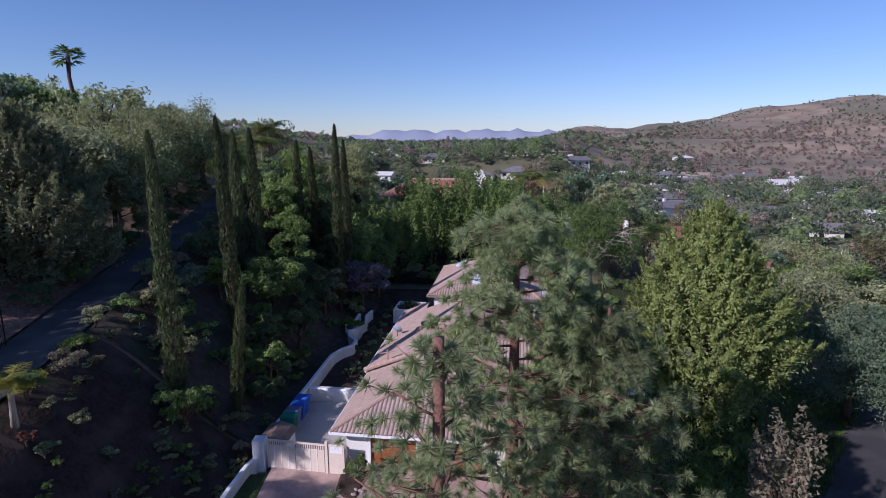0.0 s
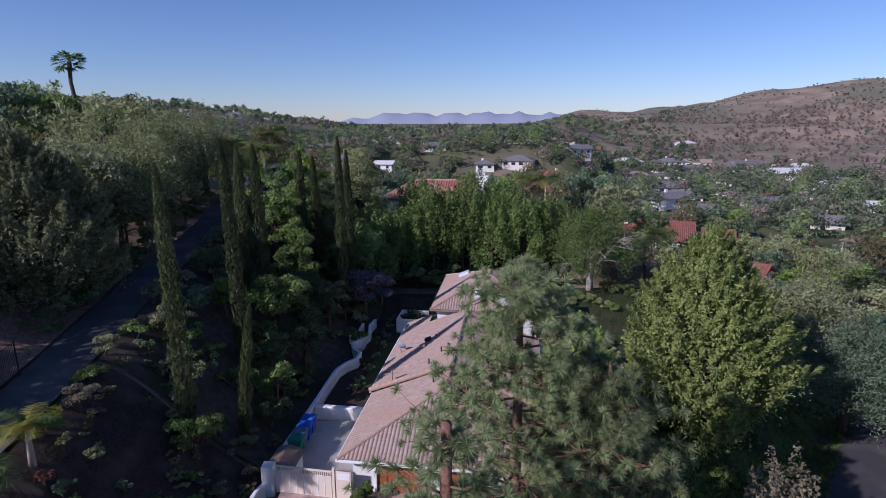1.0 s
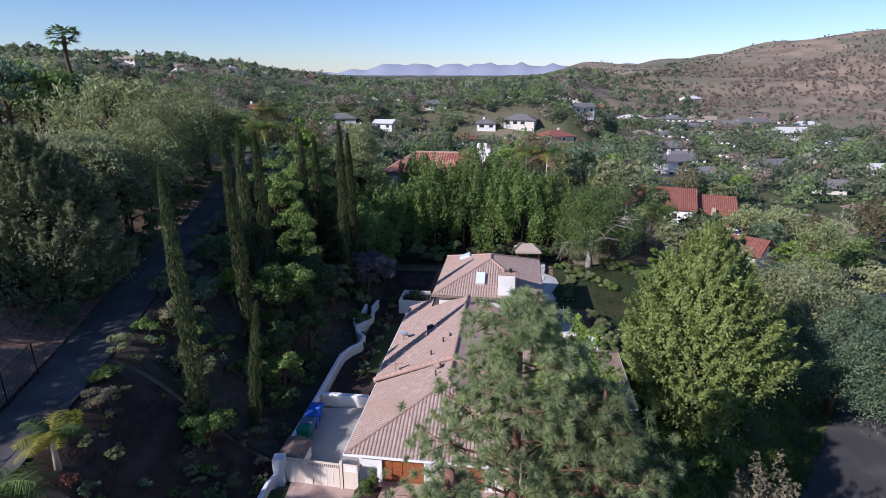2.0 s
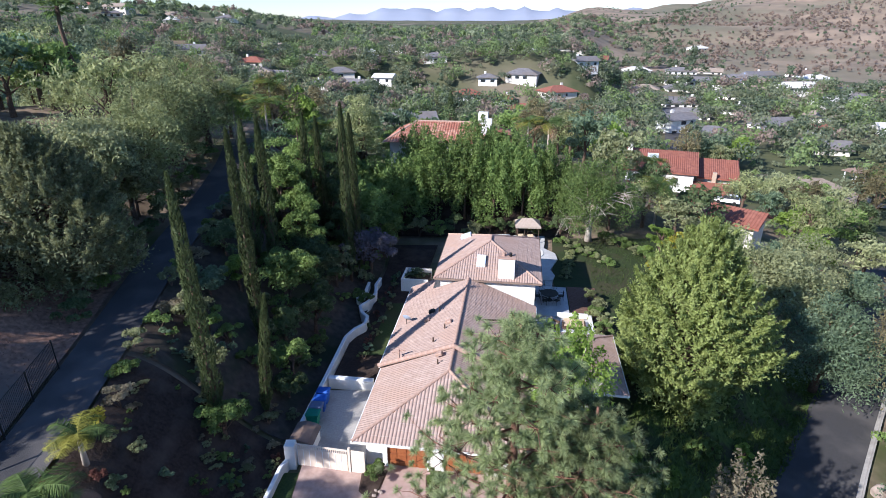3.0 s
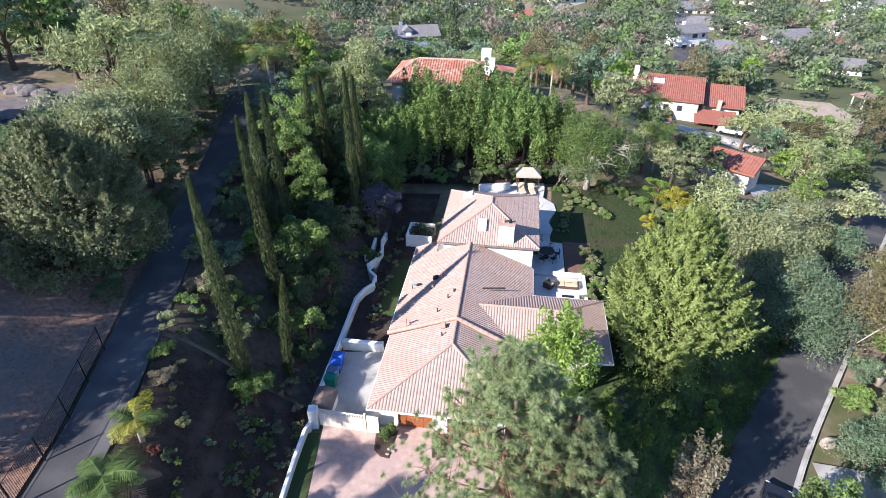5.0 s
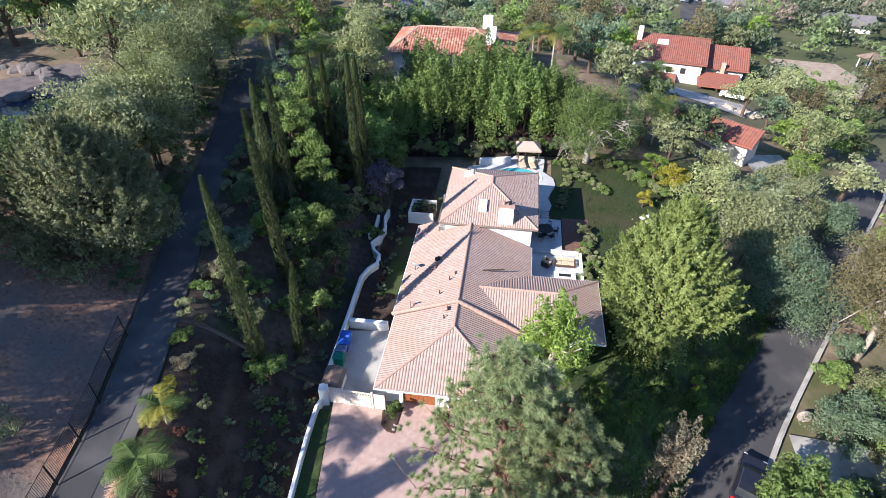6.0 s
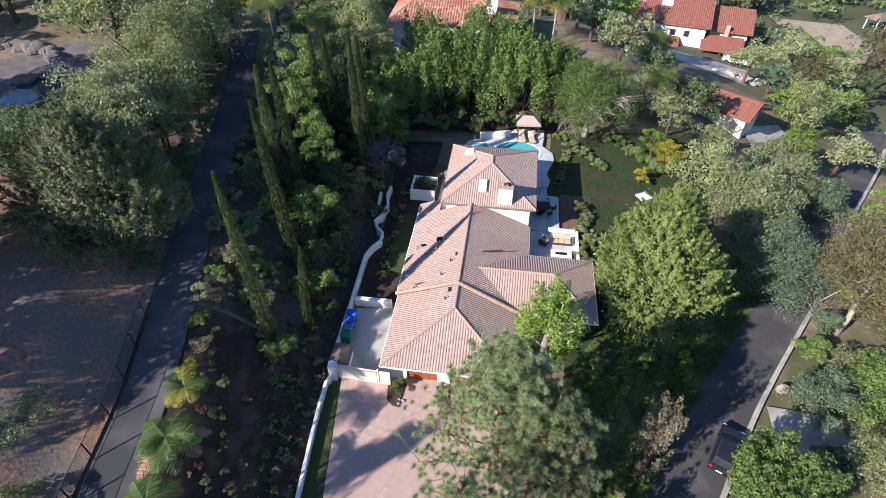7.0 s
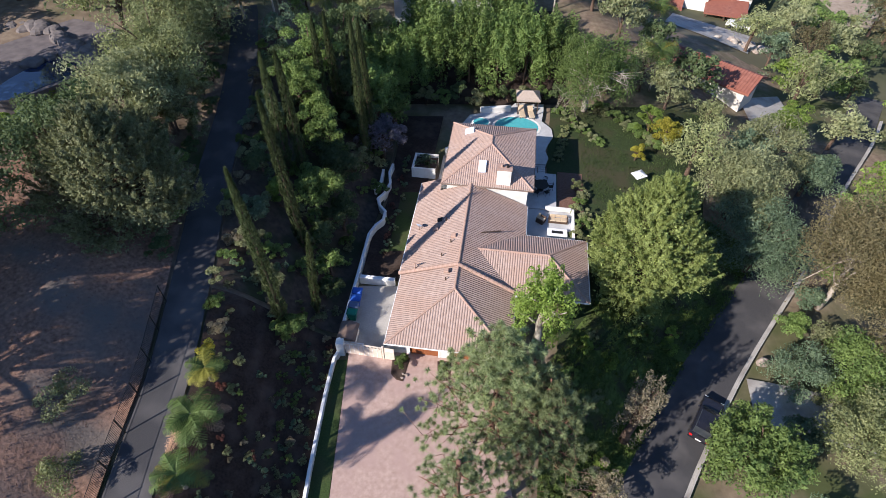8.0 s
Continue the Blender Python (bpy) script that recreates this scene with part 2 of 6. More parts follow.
    return 6.3 + 0.13 * (np.clip(y, -20, 62) - 20)


def wall_x(y):
    return np.interp(y, (-20, 15, 22, 27, 33, 39, 44, 49, 53, 62), (-10.3, -10.3, -10.0, -9.5, -8.8, -8.2, -7.1, -7.0, -6.6, -6.6))


def street_x(y):
    return np.interp(y, (-30, 5, 15.5, 21.5, 27, 35.3, 42, 53, 64, 90), (-14, 8.0, 14.6, 19.0, 23.3, 30.8, 37.0, 45.5, 55.5, 75.0))


def street_z(y):
    return -2.6 - 0.06 * (np.clip(y, -30, 120) - 20)


def lumps(x, y, s):
    """Rolling unevenness of about one metre per unit of s."""
    return (np.sin(x / (7.3 * s) + 1.3 * np.sin(y / (9.1 * s))) + np.sin(y / (6.1 * s) + 1.7 * np.sin(x / (11.3 * s) + 2))) * 0.5


def near_land(x, y):
    pad = 0.6 - 0.03 * np.clip(24 - y, 0, 60)
    z = pad + 4.6 * sm((y - 63) / 15) * sm((34 - x) / 16)
    # bank up to the lane, and the hill behind it
    right, left = lane_x(y) + 1.9, lane_x(y) - 1.9
    up = np.clip((wall_x(y) - 0.4 - x) / (wall_x(y) - 0.4 - right), 0, 1)
    west = np.where(x > right, pad + (lane_z(y) - pad) * (0.35 * up + 0.65 * sm(up)), lane_z(y) + 2.6 * sm((left - x) / 7) + 1.6 * sm((left - 7 - x) / 15))
    z = np.where(x < wall_x(y) - 0.4, np.maximum(west, z), z)
    # fall to the street on the other side
    s0, s1 = street_x(y) - 3.6, np.minimum(street_x(y) - 11.5, 24.0)
    s1 = np.maximum(s1, np.interp(y, (10, 24, 30, 44), (2.0, 8.0, 13.5, 21.0)))
    s1 = np.minimum(s1, s0 - 4)
    down = sm((x - s1) / (s0 - s1))
    z = z + (street_z(y) - z) * down
    return z - 2.5 * sm((x - street_x(y) - 4) / 25)


def far_land(x, y):
    r, az = np.hypot(x, y), np.degrees(np.arctan2(x, y))
    base = -9.0 - 0.0 * r
    mesa = 17 * sm((r - 225) / 45) * sm((az + 16) / 5) * sm((17 - az) / 5)
    west = np.interp(az, (-120, -60, -40, -28, -20, -15, -10, -4, 0), (40, 48, 45, 39, 36, 27, 20, 10, 0)) * sm((r - 30) / 500)
    east = np.interp(az, (6, 10, 15, 23, 30, 39, 60, 120), (0, 6, 33, 62, 81, 94, 100, 84)) * sm((r - 430) / 850)
    east = east * (1 + 0.16 * lumps(x, y, 14)) + 7 * lumps(x, y, 5.5) * sm((r - 480) / 400) * sm((az - 8) / 8)
    knoll = 8 * np.exp(-((az - 14) / 4.5) ** 2) * sm((r - 430) / 200)
    return base + np.maximum(mesa, west) + east + knoll + 1.5 * lumps(x, y, 3) * sm((r - 120) / 200)


def land(x, y):
    """The ground's height."""
    x, y = np.asarray(x, float), np.asarray(y, float)
    d = np.hypot((x - 5) * np.where(x > 5, 1.0, 0.85), y - 32)
    k = sm((d - 52) / np.where(y > 60, 50, 60))
    return near_land(x, y) * (1 - k) + far_land(x, y) * k


# ---- the ground: one sheet to the horizon ----
radii = [0.0] + list(np.arange(1.0, 100, 1.0))
while radii[-1] < 4700:
    radii.append(radii[-1] * 1.045)
NA = 320
CX, CY = 0.0, 35.0
angles = np.linspace(0, math.tau, NA, endpoint=False)
gr, ga = np.meshgrid(radii, angles, indexing="ij")
gx, gy = CX + gr * np.cos(ga), CY + gr * np.sin(ga)
gz = land(gx, gy) + 0.05 * lumps(gx, gy, 0.12) - 0.05
# drop the sheet a little under the paved and planted surfaces
gz = gz - 0.12 * ((gx > -30) & (gx < 60) & (gy > -15) & (gy < 75))
gverts = np.stack([gx, gy, gz], -1).reshape(-1, 3)
gfaces, gslots = [], []
for i in range(len(radii) - 1):
    for j in range(NA):
        k = (j + 1) % NA
        gfaces.append((i * NA + j, (i + 1) * NA + j, (i + 1) * NA + k, i * NA + k))
        fx, fy = gx[i, j], gy[i, j]
        az, r = math.degrees(math.atan2(fx, fy)), math.hypot(fx, fy)
        gslots.append(0 if r < 95 else 2 if (az < 9 or r < 400) else 1)
ground = raw("ground", gverts, gfaces, SOIL, None, "dry hillside ground running out to brown hills", True)
ground.data.materials.append(SCRUB)
ground.data.materials.append(WOODFLOOR)
ground.data.polygons.foreach_set("material_index", gslots)
tagged(ground, category="ground", kind="structure")


def drape(name, rows, material, lift, label, category, kind="structure"):
    """A surface laid over the ground: rows of equally many (x, y) across, one after the other along it."""
    v = [(x, y, float(land(x, y)) + lift) for row in rows for x, y in row]
    n = len(rows[0])
    f = [(i * n + j, i * n + j + 1, (i + 1) * n + j + 1, (i + 1) * n + j) for i in range(len(rows) - 1) for j in range(n - 1)]
    ob = raw(name, v, f, material, None, label, True)
    if ob.data.polygons[0].normal.z < 0:
        ob.data.flip_normals()
    return tagged(ob, "", category, "", kind)


def strip(x0, x1, y0, y1, step=0.7, across=14):
    """Rows for drape() between two edges, which are numbers or functions of y."""
    rows = []
    for y in np.arange(y0, y1 + 0.01, step):
        p = x0(y) if callable(x0) else x0
        q = x1(y) if callable(x1) else x1
        rows.append([(p + (q - p) * k / (across - 1), y) for k in range(across)])
    return rows


def along(fx, w, y0, y1, step=0.7, across=9):
    """Rows square to a centre line x = fx(y), w metres wide."""
    rows = []
    for y in np.arange(y0, y1, step):
        d = Vector((float(fx(y + 0.5) - fx(y - 0.5)), 1.0)).normalized()
        rows.append([(float(fx(y)) + d.y * s, y - d.x * s) for s in np.linspace(-w / 2, w / 2, across)])
    return rows


def soft(f, w=3.0):
    return lambda y: (f(y - w) + 2 * f(y) + f(y + w)) / 4


drape("lane", along(lambda y: soft(lane_x)(y) + 0.12, 3.0, -25, 66), ASPHALT, 0.05, "narrow shaded asphalt lane on the hillside", "road")
drape("road", along(lambda y: soft(street_x)(y) - 0.2, 4.2, -20, 78), ASPHALT, 0.05, "shaded asphalt street below the garden", "road")
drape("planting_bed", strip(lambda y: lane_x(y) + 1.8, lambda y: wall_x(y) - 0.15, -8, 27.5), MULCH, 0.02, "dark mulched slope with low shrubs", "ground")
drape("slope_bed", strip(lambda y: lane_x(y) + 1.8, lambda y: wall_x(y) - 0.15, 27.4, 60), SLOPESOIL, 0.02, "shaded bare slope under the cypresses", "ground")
drape("litter_bank", strip(lambda y: lane_x(y) - 20, lambda y: lane_x(y) - 1.7, -8, 40, 0.9, 20), LEAFLITTER, 0.02, "dry leaf litter on the bank above the lane", "ground")
drape("grass_strip", strip(lambda y: wall_x(y) + 0.1, -8.75, -8, 25, 0.7, 4), LAWN, 0.02, "narrow grass strip along the garden wall", "ground")
drape("driveway", strip(-8.7, lambda y: 4.6 - 0.05 * y, -8, 25.8, 0.7, 12), PINKDRIVE, 0.03, "pink stamped concrete driveway", "driveway")
drape("service_yard", strip(lambda y: wall_x(y) + 0.2, -4.6, 25.6, 33.0, 0.7, 5), CONCRETE, 0.035, "grey concrete service yard behind the gate", "ground")
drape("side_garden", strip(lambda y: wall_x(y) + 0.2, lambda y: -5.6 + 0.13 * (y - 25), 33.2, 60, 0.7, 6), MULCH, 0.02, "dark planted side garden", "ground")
drape("side_lawn", strip(lambda y: -6.4 + 0.10 * (y - 36), lambda y: -4.0 + 0.12 * (y - 36), 37.0, 45.5, 0.5, 6), LAWN, 0.05, "small curved side lawn", "ground")
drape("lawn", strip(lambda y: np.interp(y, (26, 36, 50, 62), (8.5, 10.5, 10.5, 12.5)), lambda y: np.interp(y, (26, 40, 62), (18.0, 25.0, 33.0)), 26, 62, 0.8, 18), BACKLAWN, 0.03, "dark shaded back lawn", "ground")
drape("verge_slope", strip(lambda y: np.interp(y, (6, 24, 30, 44), (4.5, 7.0, 12.0, 20.0)), lambda y: street_x(y) - 2.6, 6, 42, 0.8, 14), ROUGHGRASS, 0.04, "rough green slope above the street", "ground")
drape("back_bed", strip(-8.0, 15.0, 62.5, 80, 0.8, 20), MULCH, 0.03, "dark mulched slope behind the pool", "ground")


def grass(name, x0, x1, y0, y1, count, tall, material, label, seed):
    """Loose blades over a stretch of lawn between two edges."""
    rng = np.random.default_rng(seed)
    y = rng.uniform(y0, y1, count)
    x = x0(y) + (x1(y) - x0(y)) * rng.uniform(0, 1, count)
    keep = lumps(x, y, 0.16) + 0.5 * rng.normal(size=count) > -0.35
    x, y = x[keep], y[keep]
    p = np.stack([x, y, land(x, y) + 0.02], 1)
    an = rng.uniform(0, math.tau, len(x))
    side = np.stack([np.cos(an), np.sin(an), 0 * an], 1) * rng.uniform(0.02, 0.06, (len(x), 1)) * tall * 6
    tip = p + np.stack([rng.normal(size=len(x)) * 0.5, rng.normal(size=len(x)) * 0.5, 1 + 0 * x], 1) * tall * rng.uniform(0.5, 1.4, (len(x), 1))
    return tagged(quads(name, np.stack([p - side, p + side, tip], 1), material, None, label), "", "grass", "", "stuff")


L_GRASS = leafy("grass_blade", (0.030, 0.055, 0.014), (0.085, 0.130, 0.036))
L_WEED = leafy("verge_weed", (0.045, 0.085, 0.018), (0.150, 0.215, 0.050))
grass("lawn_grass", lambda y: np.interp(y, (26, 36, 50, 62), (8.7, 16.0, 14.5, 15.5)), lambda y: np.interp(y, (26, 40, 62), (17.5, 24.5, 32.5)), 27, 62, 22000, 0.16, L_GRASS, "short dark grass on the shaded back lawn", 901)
L_LITTER = leafy("fallen_leaf", (0.090, 0.055, 0.040), (0.270, 0.180, 0.125))
litter = grass("leaf_litter", lambda y: lane_x(y) - 19, lambda y: lane_x(y) - 1.9, -2, 39, 20000, 0.11, L_LITTER, "dry brown fallen leaves over the bank", 903)
tagged(litter, category="leaf litter")
grass("verge_grass", lambda y: np.interp(y, (6, 24, 30, 44), (4.7, 7.2, 12.2, 20.0)), lambda y: street_x(y) - 2.55, 6, 42, 28000, 0.26, L_WEED, "rough green weeds on the slope above the street", 902)


# ---- the house ----
HOUSE_AT, HOUSE_TURN = (-5.58, 25.03), -7.5
PITCH = 0.41


def house_point(u, v):
    c, s = math.cos(radians(HOUSE_TURN)), math.sin(radians(HOUSE_TURN))
    return HOUSE_AT[0] + u * c - v * s, HOUSE_AT[1] + u * s + v * c


house = thing("house", HOUSE_AT[0], HOUSE_AT[1], 0, "long white stucco house with pink barrel-tile hip roofs", "house", HOUSE_TURN)


def tiled_plane(name, outline, origin, down, z0, slope, parent, material, pitch=0.21, course=0.40, h=0.045):
    """A roof slope of barrel tiles: rolls that run down the slope and courses that step. outline: (u, v) corners;
    down: unit (u, v) direction downhill; origin: a point on the eave, at height z0."""
    sx, sy = -down[1], down[0]
    pts = [((u - origin[0]) * sx + (v - origin[1]) * sy, -((u - origin[0]) * down[0] + (v - origin[1]) * down[1])) for u, v in outline]
    s0, s1 = min(p[0] for p in pts), max(p[0] for p in pts)

    def span(s):
        hits = []
        for (a, p), (b, q) in zip(pts, pts[1:] + pts[:1]):
            if (a - s) * (b - s) <= 0 and abs(a - b) > 1e-9:
                hits.append(p + (q - p) * (s - a) / (b - a))
        return (min(hits), max(hits)) if hits else (0, 0)

    prof = [(0.0, 0.0), (0.22, 0.75), (0.45, 1.0), (0.68, 0.7), (0.86, 0.0)]
    cols = []
    k = math.floor(s0 / pitch)
    while k * pitch < s1:
        for o, e in prof:
            s = (k + o) * pitch
            if s0 < s < s1:
                cols.append((s, e * h))
        k += 1
    cols = [(s0 + 1e-4, 0.0)] + cols + [(s1 - 1e-4, 0.0)]
    out = []
    rises = math.hypot(1, slope)
    for (sa, ea), (sb, eb) in zip(cols, cols[1:]):
        la, ha = span(sa)
        lb, hb = span(sb)
        for c in range(int(math.floor(min(la, lb) / course)), int(math.ceil(max(ha, hb) / course))):
            q = []
            lo, hi = c * course, (c + 1) * course
            pa = (min(max(lo, la), ha), min(max(hi, la), ha))
            pb = (min(max(lo, lb), hb), min(max(hi, lb), hb))
            if pa[1] - pa[0] + pb[1] - pb[0] < 1e-6:
                continue
            for s, e, qq in ((sa, ea, pa[0]), (sb, eb, pb[0]), (sb, eb, pb[1]), (sa, ea, pa[1])):
                z = z0 + qq * slope + e + 0.012 * (1 - (qq - lo) / course)
                q.append((origin[0] + s * sx - qq * down[0], origin[1] + s * sy - qq * down[1], z))
            out.append(q)
    return quads(name, out, material, parent)


CAP_MESHES = {}


def ridge_caps(name, path, parent, r=0.105, step=0.42, material=None):
    """A row of half-round cap tiles along a ridge, hip or verge, each a piece of its own."""
    material = material or TILEDARK
    for a, b in zip(path, path[1:]):
        a, b = Vector(a), Vector(b)
        d = b - a
        n = max(1, round(d.length / step))
        long = d.length / n
        d.normalize()
        side = d.cross(Vector((0, 0, 1))).normalized()
        up = side.cross(d)
        for i in range(n):
            if r not in CAP_MESHES:
                g = Geo().rings([[(k * math.cos(t), y, k * math.sin(t)) for t in np.linspace(-0.35, math.pi + 0.35, 7)] for y, k in ((0.0, r * 1.05), (1.08, r * 0.9))])
                ob = g.part(name, material, parent)
                CAP_MESHES[r] = ob.data
            else:
                ob = new(name, CAP_MESHES[r])
                ob.parent = parent
            p = a.lerp(b, i / n)
            m = pose(0, 0, 0)
            for row in range(3):
                m[row][0], m[row][1], m[row][2], m[row][3] = side[row], d[row] * long, up[row], p[row]
            ob.matrix_basis = m


E0, E1, EU, EW = 2.85, 3.0, 4.95, 3.0
slopes = (
    ("roof_south", [(0, 0), (10, 0), (5, 4.6)], (0, 0), (0, -1), E0, (E0 + 5 * PITCH - E0) / 4.6),
    ("roof_west", [(0, 0), (5, 4.6), (5, 7.2), (0, 7.2)], (0, 0), (-1, 0), E0, PITCH),
    ("roof_east", [(10, 0), (10, 6.3), (5, 7.2), (5, 4.6)], (10, 0), (1, 0), E0, PITCH),
    ("roof_west", [(-0.15, 7.2), (5, 7.2), (5, 17.6), (-0.15, 17.6)], (-0.15, 7.2), (-1, 0), E1 - 0.06, PITCH),
    ("low_roof_west", [(-0.15, 17.6), (2.0, 17.6), (2.0, 19.4), (-0.15, 19.4)], (-0.15, 17.6), (-1, 0), E1 - 0.06, PITCH),
    ("roof_east", [(5, 7.2), (10.65, 6.2), (10.65, 17.6), (5, 17.6)], (10.65, 7), (1, 0), E1 - 0.27, PITCH),
    ("wing_roof_south", [(10.0, 6.1), (16.2, 6.1), (12.6, 9.7), (6.0, 9.7)], (10, 6.1), (0, -1), EW, PITCH),
    ("wing_roof_east", [(16.2, 6.1), (16.2, 13.3), (12.6, 9.7)], (16.2, 6.1), (1, 0), EW, PITCH),
    ("wing_roof_north", [(16.2, 13.3), (10.4, 13.3), (6.0, 9.7), (12.6, 9.7)], (16.2, 13.3), (0, 1), EW, PITCH),
    ("upper_roof_south", [(2.1, 17.4), (11.0, 17.4), (6.55, 21.85)], (2.1, 17.4), (0, -1), EU, PITCH),
    ("upper_roof_west", [(2.1, 17.4), (6.55, 21.85), (6.55, 23.15), (2.1, 27.6)], (2.1, 17.4), (-1, 0), EU, PITCH),
    ("upper_roof_east", [(11.0, 17.4), (6.55, 21.85), (6.55, 23.15), (11.0, 27.6)], (11.0, 17.4), (1, 0), EU, PITCH),
    ("upper_roof_north", [(2.1, 27.6), (11.0, 27.6), (6.55, 23.15)], (11.0, 27.6), (0, 1), EU, PITCH),
)
for s_name, s_out, s_org, s_down, s_z, s_slope in slopes:
    tiled_plane(s_name, s_out, s_org, s_down, s_z, s_slope, house, TILE)
RZ, RZN, WZ, UZ = E0 + 5 * PITCH, E1 - 0.06 + 5.15 * PITCH, EW + 3.6 * PITCH, EU + 4.45 * PITCH
for path in ([(5, 4.6, RZ), (5, 7.2, RZ)], [(5, 7.1, RZN), (5, 17.5, RZN)], [(0, 0, E0), (5, 4.6, RZ)], [(10, 0, E0), (5, 4.6, RZ)],
             [(6.4, 9.7, WZ), (12.6, 9.7, WZ)], [(16.2, 6.1, EW), (12.6, 9.7, WZ)], [(16.2, 13.3, EW), (12.6, 9.7, WZ)],
             [(6.55, 21.85, UZ), (6.55, 23.15, UZ)], [(2.1, 17.4, EU), (6.55, 21.85, UZ)], [(11, 17.4, EU), (6.55, 21.85, UZ)], [(2.1, 27.6, EU), (6.55, 23.15, UZ)], [(11, 27.6, EU), (6.55, 23.15, UZ)]):
    ridge_caps("ridge_tile", path, house)
for path in ([(-0.2, 7.2, E1 + 0.0), (5, 7.2, RZN)], [(10.3, 6.25, E0 + 0.15), (5, 7.15, RZN)]):
    ridge_caps("verge_tile", path, house, 0.17)
GROUND0 = 0.45
# walls: thick, with the openings left free
wl = Geo()
for u0, u1 in ((0.6, 1.85), (4.2, 5.15), (7.5, 9.4)):
    wl.box(u0, u1, 0.7, 0.95, GROUND0, 2.8)
wl.box(0.6, 9.4, 0.7, 0.95, 2.55, 2.86).part("front_wall", STUCCO, house)
Geo().box(0.6, 0.85, 0.95, 19.0, GROUND0, 2.95).part("side_wall", STUCCO, house)
Geo().box(9.15, 9.4, 0.95, 7.6, GROUND0, 2.95).part("side_wall", STUCCO, house)
Geo().box(9.75, 10.0, 12.9, 17.8, GROUND0, 2.9).part("side_wall", STUCCO, house)
Geo().box(10.0, 14.8, 7.9, 8.15, GROUND0, 3.1).box(14.55, 14.8, 8.15, 12.8, GROUND0, 3.1).box(10.0, 14.55, 12.5, 12.8, GROUND0, 3.1).part("wing_wall", STUCCO, house)
Geo().box(2.6, 10.5, 17.8, 18.05, GROUND0, 5.05).box(10.25, 10.5, 18.05, 27.1, GROUND0, 5.05).box(2.6, 2.85, 18.05, 27.1, GROUND0, 5.05).box(2.85, 10.25, 26.85, 27.1, GROUND0, 5.05).part("upper_wall", STUCCO, house)
Geo().box(0.85, 2.6, 18.8, 19.0, GROUND0, 3.1).part("side_wall", STUCCO, house)
# soffits close the eaves from below
Geo().box(0.1, 9.9, 0.1, 7.0, 2.72, 2.76).part("soffit", WHITE, house)
Geo().box(0.0, 10.5, 7.0, 19.3, 2.70, 2.74).part("soffit", WHITE, house)
Geo().box(10.0, 16.1, 6.2, 13.2, 2.86, 2.90).part("soffit", WHITE, house)
Geo().box(2.2, 10.9, 17.5, 27.5, 4.82, 4.86).part("soffit", WHITE, house)
# gutters along the eaves
for a, b, z in (((-0.05, -0.06), (10.05, 0.0), E0), ((-0.06, 0), (0.0, 7.2), E0), ((-0.22, 7.2), (-0.14, 19.4), E1 - 0.06), ((10.0, 0), (10.06, 6.2), E0), ((10.1, 6.04), (16.2, 6.1), EW), ((16.2, 6.1), (16.27, 13.3), EW),
                ((10.6, 13.3), (16.2, 13.36), EW), ((10.65, 13.3), (10.71, 17.6), E1 - 0.27), ((2.1, 17.33), (11, 17.4), EU), ((2.03, 17.4), (2.1, 27.6), EU), ((11.0, 17.4), (11.07, 27.6), EU)):
    Geo().box(a[0], b[0], a[1], b[1], z - 0.13, z + 0.015, 0.01).part("gutter", WHITE if z < EU else BROWNROOF, house)


def garage_door(u0, u1, v, z0, z1, parent):
    door = Geo().box(u0, u1, v, v + 0.05, z0, z1).part("garage_door", WOODDOOR, parent, "brown cedar sectional garage door")
    n, m = 4, 4
    for i in range(n):
        for j in range(m):
            a, b = u0 + (u1 - u0) * i / n, u0 + (u1 - u0) * (i + 1) / n
            c, d = z0 + (z1 - z0) * j / m, z0 + (z1 - z0) * (j + 1) / m
            Geo().box(a + 0.05, b - 0.05, v - 0.03, v - 0.001, c + 0.05, d - 0.05, 0.015).part("door_panel", WOODDOOR, door)
    return door


garage_door(1.86, 4.19, 0.82, 0.5, 2.6, house)
garage_door(5.16, 7.49, 0.82, 0.5, 2.6, house)
for u0, u1 in ((1.80, 4.25), (5.10, 7.55)):
    Geo().box(u0 - 0.06, u0 + 0.06, 0.66, 0.7, GROUND0, 2.62).box(u1 - 0.06, u1 + 0.06, 0.66, 0.7, GROUND0, 2.62).box(u0 + 0.06, u1 - 0.06, 0.66, 0.7, 2.50, 2.62).part("door_trim", WHITE, house)
chimney = Geo().box(7.4, 8.75, 17.7, 18.6, 4.6, 6.85, 0.02).part("chimney", STUCCO, house, "white stucco chimney")
Geo().box(7.34, 8.81, 17.64, 18.66, 6.85, 6.97, 0.02).part("cap", TILEDARK, chimney)
Geo().cyl(7.8, 18.15, 6.97, 7.3, 0.13).part("flue", TILEDARK, chimney)
Geo().cyl(8.35, 18.15, 6.97, 7.25, 0.13).part("flue", METAL, chimney)


def on_slope(u, v, w, d, z, tilt_axis, name, material, rise=0.14):
    """A low box that lies on a roof slope."""
    g = Geo().box(-w / 2, w / 2, -d / 2, d / 2, -0.05, rise, 0.03)
    ob = g.part(name, material, house)
    ax = {"s": (PITCH, 0), "w": (0, -PITCH), "e": (0, PITCH)}[tilt_axis]
    ob.matrix_basis = pose(u, v, z, math.degrees(math.atan(ax[0])), math.degrees(math.atan(ax[1])), 0)
    return ob


on_slope(5.9, 19.35, 0.75, 1.3, EU + 1.95 * PITCH + 0.06, "s", "skylight", SKYLIGHT, 0.2)
on_slope(4.1, 25.0, 1.0, 0.8, EU + 2.0 * PITCH + 0.06, "w", "skylight", SKYLIGHT, 0.2)
for u, v, z in ((3.2, 12.9, 4.35), (4.0, 9.9, 4.68), (3.4, 8.4, 4.45), (4.1, 5.7, 4.55)):
